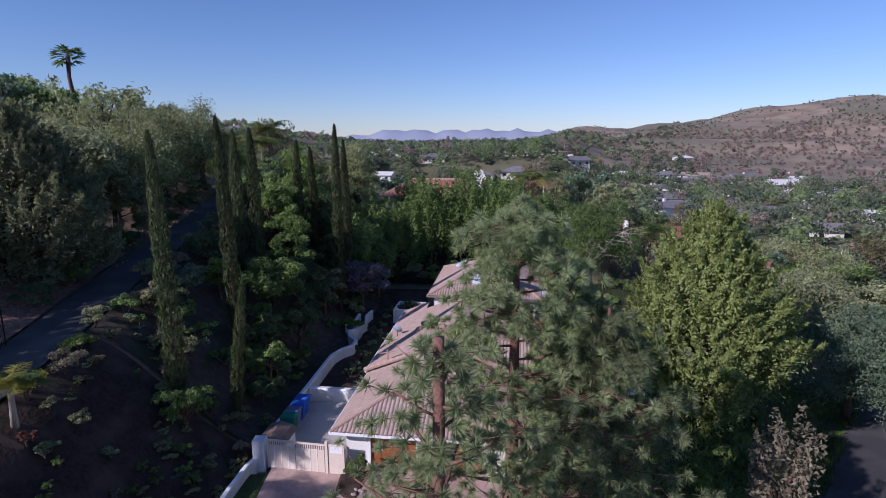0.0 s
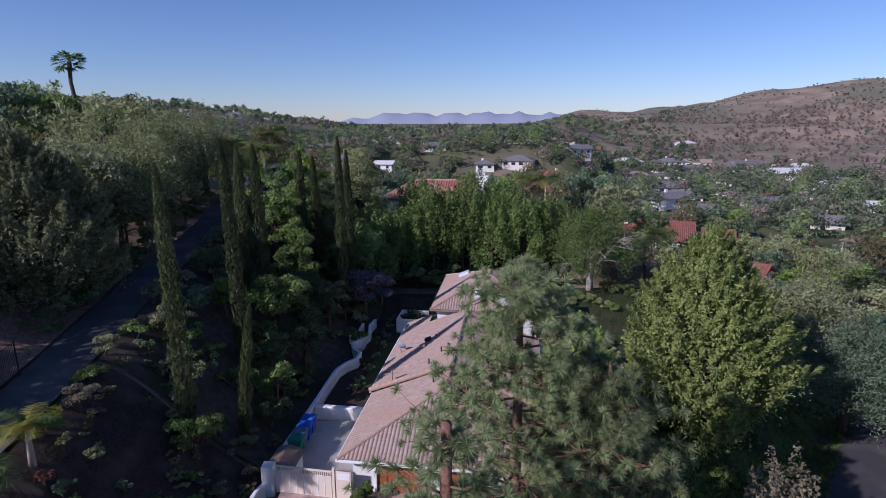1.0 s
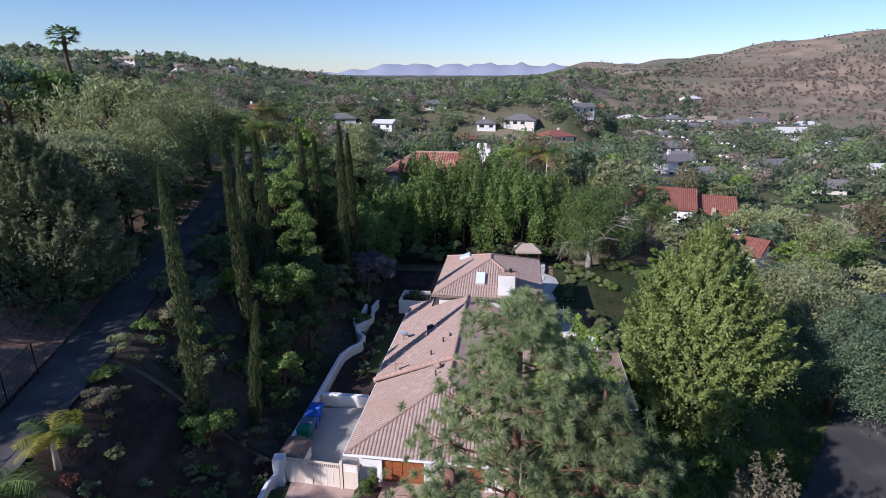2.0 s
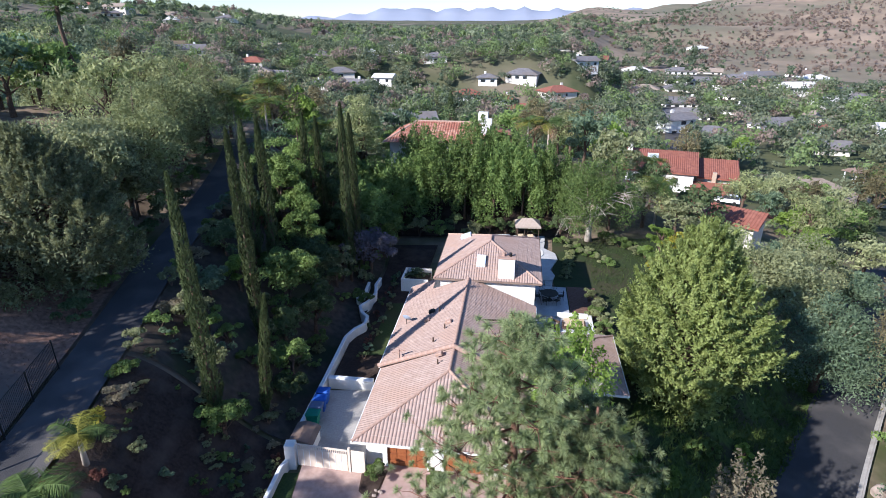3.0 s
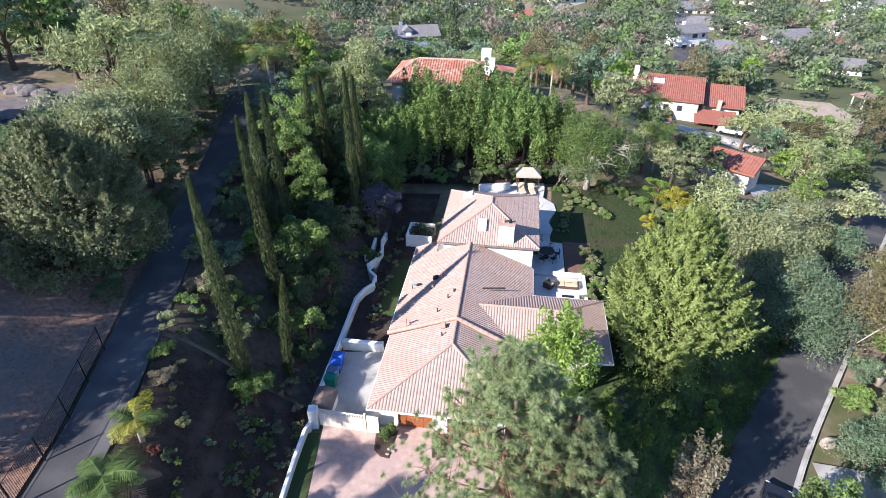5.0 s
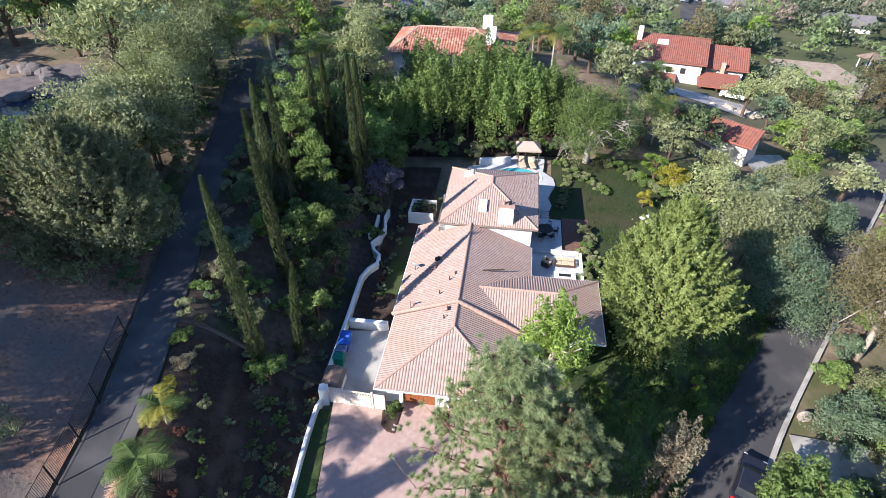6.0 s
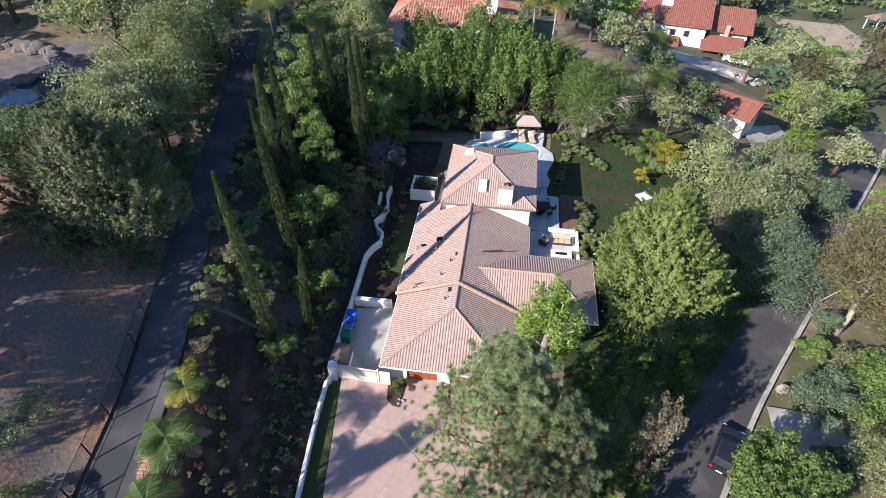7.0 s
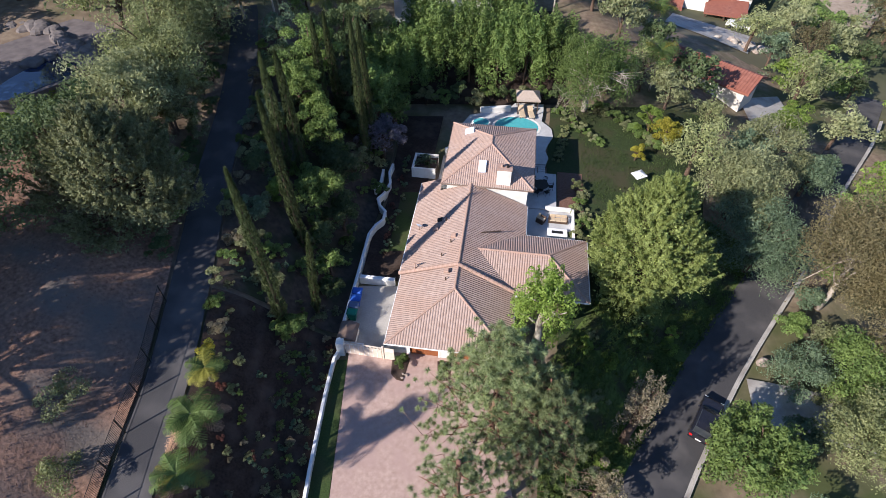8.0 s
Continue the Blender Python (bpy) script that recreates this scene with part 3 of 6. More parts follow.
    Geo().cyl(u, v, z - 0.2, z + 0.35, 0.05, n=8).part("vent_pipe", DARKWOOD, house)
for u, v in ((2.4, 12.0), (4.2, 10.6), (4.1, 6.5), (2.6, 13.1)):
    on_slope(u, v, 0.45, 0.40, E1 + u * PITCH + 0.08, "w", "roof_vent", TILEDARK if v != 13.1 else METAL, 0.16)
dish = Geo()
dish.rings([[(r * math.cos(k * math.tau / 14), r * math.sin(k * math.tau / 14), 0.9 * r * r) for k in range(14)] for r in (0.36, 0.24, 0.12, 0.02)])
dish_ob = dish.part("satellite_dish", mat("dish_grey", (0.30, 0.36, 0.46), (0.36, 0.42, 0.52), 4, 0.5, 0), house)
dish_ob.matrix_basis = pose(0.75, 12.3, 3.85, -55, 25, 0)
Geo().tube([(0.75, 12.35, 3.2), (0.75, 12.35, 3.6), (0.75, 12.32, 3.83)], 0.025, 6).part("dish_mast", METAL, house)
Geo().tube([(1.2, 7.45, 3.3), (1.2, 7.45, 4.3)], 0.05, 8).part("antenna_mast", TILEDARK, house)
Geo().tube([(0.75, 7.35, 4.05), (1.65, 7.55, 4.2)], 0.04, 8).part("antenna_arm", TILEDARK, house)
Geo().tube([(6.55, 11.4, 4.75), (8.3, 12.4, 4.2)], 0.06, 8).part("roof_flashing", DARKWOOD, house)
for v in (19.5, 23.0):
    win = Geo().box(10.47, 10.53, v, v + 1.8, 1.2, 3.2).part("window", WHITE, house)
    Geo().box(10.51, 10.55, v + 0.06, v + 0.87, 1.26, 3.14).part("pane", GLASS, win)
    Geo().box(10.51, 10.55, v + 0.93, v + 1.74, 1.26, 3.14).part("pane", GLASS, win)


# ---- plants ----
def unit(n, rng):
    p = rng.normal(size=(n, 3))
    return p / np.linalg.norm(p, axis=1, keepdims=True)


def leaves(centres, facing, size, rng, slim=0.55, wild=0.6):
    """Three-cornered leaf clusters round the centres, roughly facing outwards."""
    n = len(centres)
    nrm = facing + wild * rng.normal(size=(n, 3))
    nrm /= np.linalg.norm(nrm, axis=1, keepdims=True) + 1e-9
    a = np.cross(nrm, unit(n, rng))
    a /= np.linalg.norm(a, axis=1, keepdims=True) + 1e-9
    b = np.cross(nrm, a)
    s = size * rng.uniform(0.6, 1.35, (n, 1))
    a, b = a * s, b * s * slim
    lift = nrm * s * 0.18
    return np.stack([centres - a, centres + a * 0.7 + b + lift, centres + a * 0.7 - b + lift], 1)


def broad_crown(rng, height, radius, base, clumps, per, size, flat=1.0, droop=0.0):
    """Clump centres and leaf quads of a broadleaved crown between base and height."""
    mid, half = (base + height) / 2, (height - base) / 2
    d = unit(clumps, rng)
    d[:, 2] = np.where(d[:, 2] < -0.6, -d[:, 2] * 0.6, d[:, 2])
    wob = 1 + 0.22 * np.sin(3 * np.arctan2(d[:, 1], d[:, 0]) + rng.uniform(0, 6)) + 0.12 * rng.normal(size=clumps)
    rr = rng.uniform(0.35, 1.0, clumps) ** 0.55 * wob * 0.82
    c = d * rr[:, None] * np.array([radius, radius, half * flat]) + np.array([0, 0, mid])
    quads_out = []
    cr = radius * rng.uniform(0.20, 0.36, clumps)
    for k in range(clumps):
        o = unit(per, rng)
        o[:, 2] = np.abs(o[:, 2]) * 1.1 - 0.35
        pos = c[k] + o * cr[k] * rng.uniform(0.55, 1.08, (per, 1)) * np.array([1, 1, 0.75])
        if droop:
            pos[:, 2] -= droop * rng.uniform(0, 1, per) ** 2 * cr[k]
        quads_out.append(leaves(pos, o, size, rng, 0.55 if not droop else 0.4))
    return c, np.concatenate(quads_out)


def plume_crown(rng, height, radius, base, plumes, per, size):
    """An upright crown of many rising leafy shoots, from the skirt to the top."""
    out, tips = [], []
    for k in range(plumes):
        an, r = rng.uniform(0, math.tau), radius * math.sqrt(rng.uniform(0, 1)) * 0.86
        ln = rng.uniform(0.20, 0.36) * height
        high = height * (1 - 0.22 * (r / radius) ** 2) * rng.uniform(0.86, 1.03)
        top = max(base + ln, high - rng.uniform(0, 1) ** 1.6 * (height - base - ln) * (0.35 + 0.65 * r / radius))
        out_d = np.array([math.cos(an), math.sin(an), 0.0])
        f = rng.uniform(0, 1, (per, 1))
        o = unit(per, rng)
        w = radius * rng.uniform(0.15, 0.26) * np.sin(np.pi * (0.08 + 0.9 * f) ** 0.75) ** 0.7
        pos = out_d * (r + 0.10 * ln * (f - 0.5)) + np.array([0, 0, top - ln]) + f * np.array([0, 0, ln]) + o * w * rng.uniform(0.7, 1.05, (per, 1)) * np.array([1, 1, 0.5])
        out.append(leaves(pos, o + np.array([0, 0, 0.35]), size, rng, 0.5, 0.55))
        tips.append(out_d * r * 0.9 + np.array([0, 0, top - ln * 0.4]))
    return np.array(tips), np.concatenate(out)


def limbs(rng, targets, height, base, r, lean=(0, 0), bare=1.0):
    """A tapered trunk that forks into limbs towards some of the targets."""
    g = Geo()
    top = Vector((lean[0], lean[1], base + (height - base) * 0.55))
    path = [Vector((0, 0, -0.3)).lerp(top, t) + Vector((0.12 * r * 8 * math.sin(3 * t + rng.uniform(0, 3)) * t, 0.12 * r * 8 * math.cos(4 * t) * t, 0)) for t in (0, 0.25, 0.5, 0.75, 1)]
    g.tube(path, [r * 1.35, r, r * 0.85, r * 0.65, r * 0.4], 8)
    for t in targets:
        f = rng.uniform(0.35, 0.9)
        s = path[0].lerp(top, f)
        e = Vector(t) * 1.0
        m = s.lerp(e, 0.5) + Vector((0, 0, 0.10 * (e - s).length))
        g.tube([s, m, s.lerp(e, bare)], [r * 0.45, r * 0.28, r * 0.10], 5)
    return g


def tree_thing(name, label, category, x, y, trunk, crown_quads, bark, leaf, turn=0.0, sink=0.0, group=""):
    ob = thing(name, x, y, float(land(x, y)) - sink, label, category, turn, group)
    trunk.part("trunk", bark, ob, "", True)
    quads("crown", crown_quads, leaf, ob)
    return ob


def broad_tree(x, y, height, radius, leaf, label, seed, base=None, clumps=60, per=170, size=0.17, bark=None, droop=0.0, flat=1.0, r=None, name="tree", category="tree", nlimb=14, bare=1.0, upright=False):
    rng = np.random.default_rng(seed)
    base = height * 0.2 if base is None else base
    if upright:
        c, q = plume_crown(rng, height, radius, base, clumps, per, size * 0.76)
    else:
        c, q = broad_crown(rng, height, radius, base, clumps, int(per * 1.45), size * 0.78, flat, droop)
    t = limbs(rng, c[:nlimb], height, base, r or 0.03 * height + 0.03, (0, 0), bare)
    return tree_thing(name, label, category, x, y, t, q, bark or BARK, leaf, rng.uniform(0, 360))


def conifer_tree(x, y, height, radius, leaf, label, seed, base=0.8, shoots=420, per=250, size=0.12):
    """A full rounded conifer: boughs that carry upswept feathery shoots all over a dome."""
    rng = np.random.default_rng(seed)
    g = Geo()
    g.tube([(0, 0, -0.3), (0.05, 0, height * 0.4), (0, 0.05, height * 0.9)], [0.24, 0.16, 0.03], 8)
    out = []
    for k in range(shoots):
        f = (k + rng.uniform(0, 1)) / shoots
        an = k * 2.39996 + rng.normal() * 0.25
        z = base + (height - base) * (0.02 + 0.88 * f)
        wide = radius * min(1.0, 0.70 + 1.1 * f) * (1 - max(0.0, f - 0.22) ** 2.5 * 1.55) * (1 + 0.16 * math.sin(3 * an + 7 * f) + 0.08 * math.sin(7 * an))
        r = max(0.15, wide) * rng.choice((1.0, 0.97, 0.8, 0.6), p=(0.4, 0.3, 0.2, 0.1)) * rng.uniform(0.88, 1.05)
        d = np.array([math.cos(an), math.sin(an), 0.0])
        root = d * max(0.0, r - 0.7) + np.array([0, 0, z - 0.15 * r])
        ax = d * rng.uniform(0.5, 1.0) * (1.1 - 0.8 * f) + np.array([0, 0, 0.75]) + 0.16 * rng.normal(size=3)
        ax /= np.linalg.norm(ax)
        ln = rng.uniform(0.9, 1.6)
        if k % 3 == 0:
            s = np.array([0, 0, max(0.3, z - 0.55 * r)])
            g.tube([tuple(s), tuple(s + (root - s) * 0.55), tuple(root)], [0.05, 0.03, 0.014], 4)
        core = root + rng.normal(size=(34, 3)) * np.array([0.42, 0.42, 0.36])
        out.append(leaves(core, d * 0.7 + np.array([0, 0, 0.6]) + 0 * core, size * 1.1, rng, 0.4, 0.6))
        t = rng.uniform(0, 1, (per, 1)) ** 0.8
        o = unit(per, rng)
        pos = root + ax * ln * t + o * (0.07 + 0.20 * (1 - t) ** 0.8 * np.minimum(1, 4 * t + 0.35)) * rng.uniform(0.5, 1.0, (per, 1))
        half = per // 2
        out.append(leaves(pos[:half], d * 0.6 + np.array([0, 0, 0.5]) + 0.7 * o[:half], size, rng, 0.36, 0.6))
        pos, o = pos[half:], o[half:]
        nd = ax * 0.9 + 0.6 * o
        nd /= np.linalg.norm(nd, axis=1, keepdims=True)
        sd = np.cross(nd, d * 0.6 + np.array([0, 0, 0.5]) + 0.5 * o)
        sd /= np.linalg.norm(sd, axis=1, keepdims=True) + 1e-9
        ss = size * rng.uniform(0.7, 1.4, (len(pos), 1))
        out.append(np.stack([pos - nd * ss * 0.8 + sd * ss * 0.34, pos - nd * ss * 0.8 - sd * ss * 0.34, pos + nd * ss * 1.5], 1))
    return tree_thing("conifer", label, "tree", x, y, g, np.concatenate(out), BARK, leaf)


def cypress_tree(x, y, top, radius, seed, lean=(0, 0), thin=1.0):
    """A narrow column cypress whose tip stands at height top."""
    rng = np.random.default_rng(seed)
    h = top - float(land(x, y))
    n = int(3600 * h / 10 * thin)
    f = rng.uniform(0.07, 1.0, n)
    f[: n // 10] = rng.uniform(0.9, 1.0, n // 10)
    an = rng.uniform(0, math.tau, n)
    prof = radius * np.minimum(1, (f - 0.03) * 9) ** 0.6 * (1 - f ** 4) ** 0.8 * (1 + 0.25 * np.sin(f * 40 + an * 2) * (1 - f)) + 0.03
    rad = prof * rng.uniform(0.45, 1.0, n) ** 0.4
    pos = np.stack([np.cos(an) * rad + lean[0] * f ** 1.2, np.sin(an) * rad + lean[1] * f ** 1.2, f * h], 1)
    ax = np.stack([np.cos(an) * 0.35, np.sin(an) * 0.35, np.ones(n)], 1) + 0.3 * rng.normal(size=(n, 3))
    ax /= np.linalg.norm(ax, axis=1, keepdims=True)
    sd = np.stack([-np.sin(an), np.cos(an), 0 * an], 1) + 0.3 * rng.normal(size=(n, 3))
    s = rng.uniform(0.07, 0.17, (n, 1))
    q = np.stack([pos - ax * s + sd * s * 0.38, pos - ax * s - sd * s * 0.38, pos + ax * s * 1.3], 1)
    g = Geo().tube([(0, 0, -0.3), (lean[0] * 0.33, lean[1] * 0.33, h * 0.4), (lean[0] * 0.88, lean[1] * 0.88, h * 0.9)], [0.16, 0.11, 0.02], 7)
    return tree_thing("cypress", "tall slender dark green Italian cypress on the slope", "tree", x, y, g, q, BARK, L_CYPRESS, 0, 0, "cypresses on the slope")


def puff(rng, c, d, r, n):
    """A tuft of long pine needles round the end of a twig."""
    ax = unit(n, rng) + 0.55 * d + np.array([0, 0, 0.25])
    ax /= np.linalg.norm(ax, axis=1, keepdims=True)
    sd = np.cross(ax, unit(n, rng))
    sd /= np.linalg.norm(sd, axis=1, keepdims=True) + 1e-9
    ln = r * rng.uniform(0.7, 1.15, (n, 1))
    droop = np.zeros((n, 3))
    droop[:, 2] = -0.18 * ln[:, 0]
    p = c + ax * 0.04
    w = 0.013
    return np.stack([p - sd * w, p + sd * w, p + ax * ln + droop], 1)


def long_needle_pine(x, y, height, radius, label, seed, base, boughs, tufts, needles, tuft_r=0.42, shape=1.0, bare_top=0.0, lean=(0, 0)):
    rng = np.random.default_rng(seed)
    g = Geo()
    top = Vector((lean[0], lean[1], height))
    g.tube([(0, 0, -0.3), tuple(top * 0.35), tuple(top * 0.7), tuple(top)], [0.30, 0.23, 0.16, 0.05 + 0.08 * bare_top], 9)
    out = []
    for k in range(boughs):
        f = (k + rng.uniform(0, 1)) / boughs
        z = base + (height - base) * f * 0.98
        ln = radius * (0.10 + 0.95 * (1 - f) ** 0.75) * rng.uniform(0.6, 1.1) * shape
        an = k * 2.39996 + rng.normal() * 0.35
        s = top * (z / height)
        d = Vector((math.cos(an), math.sin(an), rng.uniform(0.05, 0.35)))
        m = s + d * ln * 0.55
        e = s + d * ln + Vector((0, 0, 0.15 * ln))
        g.tube([s, m, e], [0.075 * (1.2 - f), 0.045, 0.018], 5)
        for t in range(tufts):
            u = rng.uniform(0.35, 1.0) ** 0.6
            b = s.lerp(m, u / 0.55) if u < 0.55 else m.lerp(e, (u - 0.55) / 0.45)
            o = Vector(rng.normal(size=3)) * (0.30 + 0.24 * ln * 0.5)
            o.z = abs(o.z) * 0.7 - 0.15
            c = b + o
            if t % 2 == 0:
                g.tube([b, b.lerp(c, 0.6) + Vector((0, 0, -0.05)), c], [0.022, 0.014, 0.008], 4)
            dd = np.array((o + d * 0.4).normalized())
            out.append(puff(rng, np.array(c), dd, tuft_r * rng.uniform(0.7, 1.15), needles))
    return tree_thing("pine", label, "tree", x, y, g, np.concatenate(out), REDBARK, L_PINE)


def frond_quads(rng, start, direction, length, arch, leaflet, n=26, width=1.0):
    """One feather frond: leaflets on both sides of a drooping rib."""
    d = np.array(direction, float)
    side = np.cross(d, [0, 0, 1])
    side /= np.linalg.norm(side) + 1e-9
    out = []
    for k in range(n):
        t = (k + 1) / n
        p = np.array(start) + d * length * t + np.array([0, 0, -arch * length * t ** 2.2])
        ln = leaflet * math.sin(math.pi * min(1, 0.15 + 0.85 * t)) ** 0.6 + 0.05
        fw = d + np.array([0, 0, -2 * arch * t])
        for s in (-1, 1):
            a = side * s * 0.85 + fw * 0.5 + np.array([0, 0, -0.25 + 0.15 * rng.normal()])
            a /= np.linalg.norm(a)
            b = fw / (np.linalg.norm(fw) + 1e-9) * length / n * 0.55 * width
            out.append([p - b * 0.5, p + b * 0.5, p + a * ln + b * 0.2, p + a * ln - b * 0.2])
    return out


def feather_palm(x, y, height, spread, seed, label, fronds=24, yellow=0.2, lean=(0, 0), full=1.0):
    rng = np.random.default_rng(seed)
    ob = thing("palm", x, y, float(land(x, y)), label, "palm tree")
    g = Geo()
    g.tube([(0, 0, -0.2), (lean[0] * 0.4, lean[1] * 0.4, height * 0.5), (lean[0], lean[1], height)], [0.16, 0.11, 0.10], 9)
    g.part("trunk", PALEBARK, ob, "", True)
    sets = {"green": [], "yellow": [], "dead": []}
    for k in range(fronds):
        an = k * 2.39996 + rng.normal() * 0.2
        up = rng.uniform(-0.25, 1.0)
        d = np.array([math.cos(an), math.sin(an), up])
        d /= np.linalg.norm(d)
        kind = "dead" if up < -0.1 else "yellow" if rng.uniform() < yellow else "green"
        sets[kind] += frond_quads(rng, (lean[0], lean[1], height), d, spread * rng.uniform(0.8, 1.1), 0.35 + 0.2 * rng.uniform(), spread * 0.3, int(26 * full), full)
    for kind, m in (("green", L_PALM), ("yellow", L_PALMYEL), ("dead", L_BROWN)):
        if sets[kind]:
            quads("fronds", sets[kind], m, ob)
    return ob


def fan_palm(x, y, top, seed, label, spread=1.7, skirt=True):
    """A tall fan palm: a slim trunk and a small head of fans."""
    rng = np.random.default_rng(seed)
    z = float(land(x, y))
    h = top - z
    ob = thing("fan_palm", x, y, z, label, "palm tree")
    Geo().tube([(0, 0, -0.2), (0.25, 0, h * 0.45), (-0.15, 0, h * 0.8), (0, 0, h)], [0.34, 0.25, 0.2, 0.22], 9).part("trunk", BARK, ob, "", True)
    out = []
    for k in range(34):
        an = k * 2.39996
        up = rng.uniform(-0.55, 0.9)
        d = np.array([math.cos(an), math.sin(an), up])
        d /= np.linalg.norm(d)
        c = np.array([0, 0, h]) + d * spread * 0.62
        side = np.cross(d, [0, 0, 1])
        side /= np.linalg.norm(side) + 1e-9
        nrm = np.cross(side, d)
        w0 = 0.04
        out.append([np.array([0, 0, h]) - side * w0, np.array([0, 0, h]) + side * w0, c + side * w0, c - side * w0])
        for j in range(9):
            b = (j - 4) * 0.27
            r = d * math.cos(b) + side * math.sin(b) + nrm * 0.1 * rng.normal()
            e = c + r * spread * 0.55 + np.array([0, 0, -0.22 * spread * rng.uniform(0.3, 1)])
            q = np.cross(r, nrm) * 0.11
            out.append([c, (c + e) / 2 + q, e, (c + e) / 2 - q])
    quads("fronds", out, L_PALM, ob)
    return ob


def shrub(x, y, height, radius, leaf, seed, label, clumps=10, per=60, size=0.10, name="shrub", group=""):
    rng = np.random.default_rng(seed)
    c, q = broad_crown(rng, height, radius, 0.0, clumps, int(per * 1.6), size * 0.8)
    q[:, :, 2] = np.maximum(q[:, :, 2], 0.02)
    g = Geo()
    for t in c[:4]:
        g.tube([(0, 0, -0.1), (t[0] * 0.5, t[1] * 0.5, t[2] * 0.6), tuple(t)], [0.035, 0.025, 0.01], 4)
    ob = thing(name, x, y, float(land(x, y)), label, "shrub", 0, group)
    g.part("stem", BARK, ob)
    quads("foliage", q, leaf, ob)
    return ob


# near trees
long_needle_pine(2.4, 17.6, 14.4, 4.7, "large long-needled pine in front of the house", 11, 2.5, 54, 22, 110, 0.33)
long_needle_pine(5.3, 16.9, 11.4, 3.6, "lower spreading long-needled pine beside the large one", 13, 1.0, 46, 18, 100, 0.33)
long_needle_pine(-0.1, 11.8, 12.4, 3.1, "thin broken-topped pine with bare branches beside the driveway", 12, 4.0, 22, 8, 110, 0.33, bare_top=1.0)
conifer_tree(16.4, 33.0, 12.8, 5.0, L_CONIFER, "broad bright green conifer on the slope by the street", 21, 0.3, 900, 120, 0.125)
young = broad_tree(6.9, 26.9, 9.4, 2.7, L_BRIGHT, "bright green young tree with a pale dead branch by the wing", 22, 0.6, 62, 130, 0.17, PALEBARK, upright=True)
Geo().tube([(0, 0, 3.0), (0.9, 0.8, 5.0), (1.7, 1.2, 6.4)], [0.06, 0.045, 0.015], 6).tube([(0.9, 0.8, 5.0), (1.9, 0.3, 5.9)], [0.035, 0.01], 5).tube([(1.2, 0.95, 5.5), (1.0, 1.7, 6.5)], [0.03, 0.01], 5).part("dead_branch", PALEBARK, young, "bare pale dead branch")
young.rotation_euler = (0, 0, 0)
conifer_tree(-25.9, 33.3, 10.0, 5.4, L_OLIVE, "dark spreading conifer above the lane", 23, 0.3, 700, 110, 0.125)
broad_tree(-27.5, 41.0, 8.5, 4.6, L_OLIVE, "olive-green tree above the lane", 24, 1.0, 60, 150, 0.17)
broad_tree(-26.7, 47.5, 8.6, 5.2, L_PEPPER, "drooping pepper tree beside the lane", 25, 0.6, 80, 160, 0.17, droop=1.5)
broad_tree(-27.0, 54.0, 9.4, 5.2, L_PEPPER, "drooping pepper tree beside the lane", 26, 0.6, 80, 150, 0.18, droop=1.5)
broad_tree(-25.6, 43.0, 6.0, 3.0, L_OLIVE, "low olive tree at the lane's edge", 29, 0.3, 40, 130, 0.16)
broad_tree(-26.2, 61.0, 9.2, 4.6, L_PEPPER, "drooping pepper tree beside the lane", 30, 0.5, 60, 140, 0.18, droop=1.5)
broad_tree(-31.0, 36.0, 7.5, 4.2, L_DARK, "dark shrubby tree on the bank", 27, 0.6, 50, 140, 0.17)
broad_tree(-34.0, 30.0, 8.0, 4.5, L_DARK, "dark shrubby tree on the bank", 28, 0.6, 50, 140, 0.17)
for cx, cy, ct, cr, cl in ((-13.4, 26.2, 17.4, 0.5, (-1.6, 2.5)), (-13.2, 34.0, 18.4, 0.5, (-1.2, 1.9)), (-15.5, 41.6, 17.7, 0.55, (-0.6, 1.6)), (-14.2, 42.0, 17.8, 0.55, (-0.7, 1.4)), (-13.3, 50.5, 16.9, 0.5, (-0.1, 1.0)),
                           (-12.3, 53.0, 16.2, 0.5, (-0.5, 1.0)), (-9.3, 48.5, 18.2, 0.5, (-0.1, 0.5)), (-8.8, 50.5, 16.9, 0.5, (-0.3, 0.8)), (-11.6, 28.7, 9.0, 0.36, (0.0, 2.4))):
    cypress_tree(cx, cy, ct, cr, int(cy * 10), cl)
broad_tree(-12.6, 39.0, 6.0, 2.5, L_FICUS, "glossy evergreen tree among the cypresses", 31, 0.8, 34, 150, 0.17)
broad_tree(-7.8, 51.2, 5.6, 2.9, L_JACARANDA, "mauve-blossomed jacaranda beside the side garden", 32, 1.0, 36, 140, 0.15)
broad_tree(-11.4, 43.4, 5.4, 2.6, L_DARK, "dark evergreen tree on the slope", 33, 0.5, 34, 130, 0.16)
broad_tree(-10.6, 38.8, 4.4, 2.0, L_DARK, "dark evergreen tree on the slope", 34, 0.4, 28, 130, 0.15)
broad_tree(-9.2, 56.5, 8.5, 3.2, L_FICUS, "dense ficus at the back of the garden", 35, 0.4, 70, 120, 0.19, upright=True)
for k, (fx, fy, fh, fr) in enumerate(((-5.2, 65.5, 10.2, 3.4), (-1.4, 66.6, 11.6, 3.4), (2.2, 66.8, 11.8, 3.3), (5.8, 66.4, 11.0, 3.3), (9.4, 66.4, 10.2, 3.2), (12.8, 67.2, 9.6, 3.2), (-8.8, 62.0, 9.4, 3.2), (-3.4, 70.0, 11.0, 3.2), (4.2, 70.0, 11.4, 3.2), (7.6, 69.6, 10.6, 3.0))):
    broad_tree(fx, fy, fh, fr, L_FICUS, "tall dense ficus in the screen behind the pool", 40 + k, 0.5, 95, 125, 0.21, r=0.14, nlimb=12, upright=True)
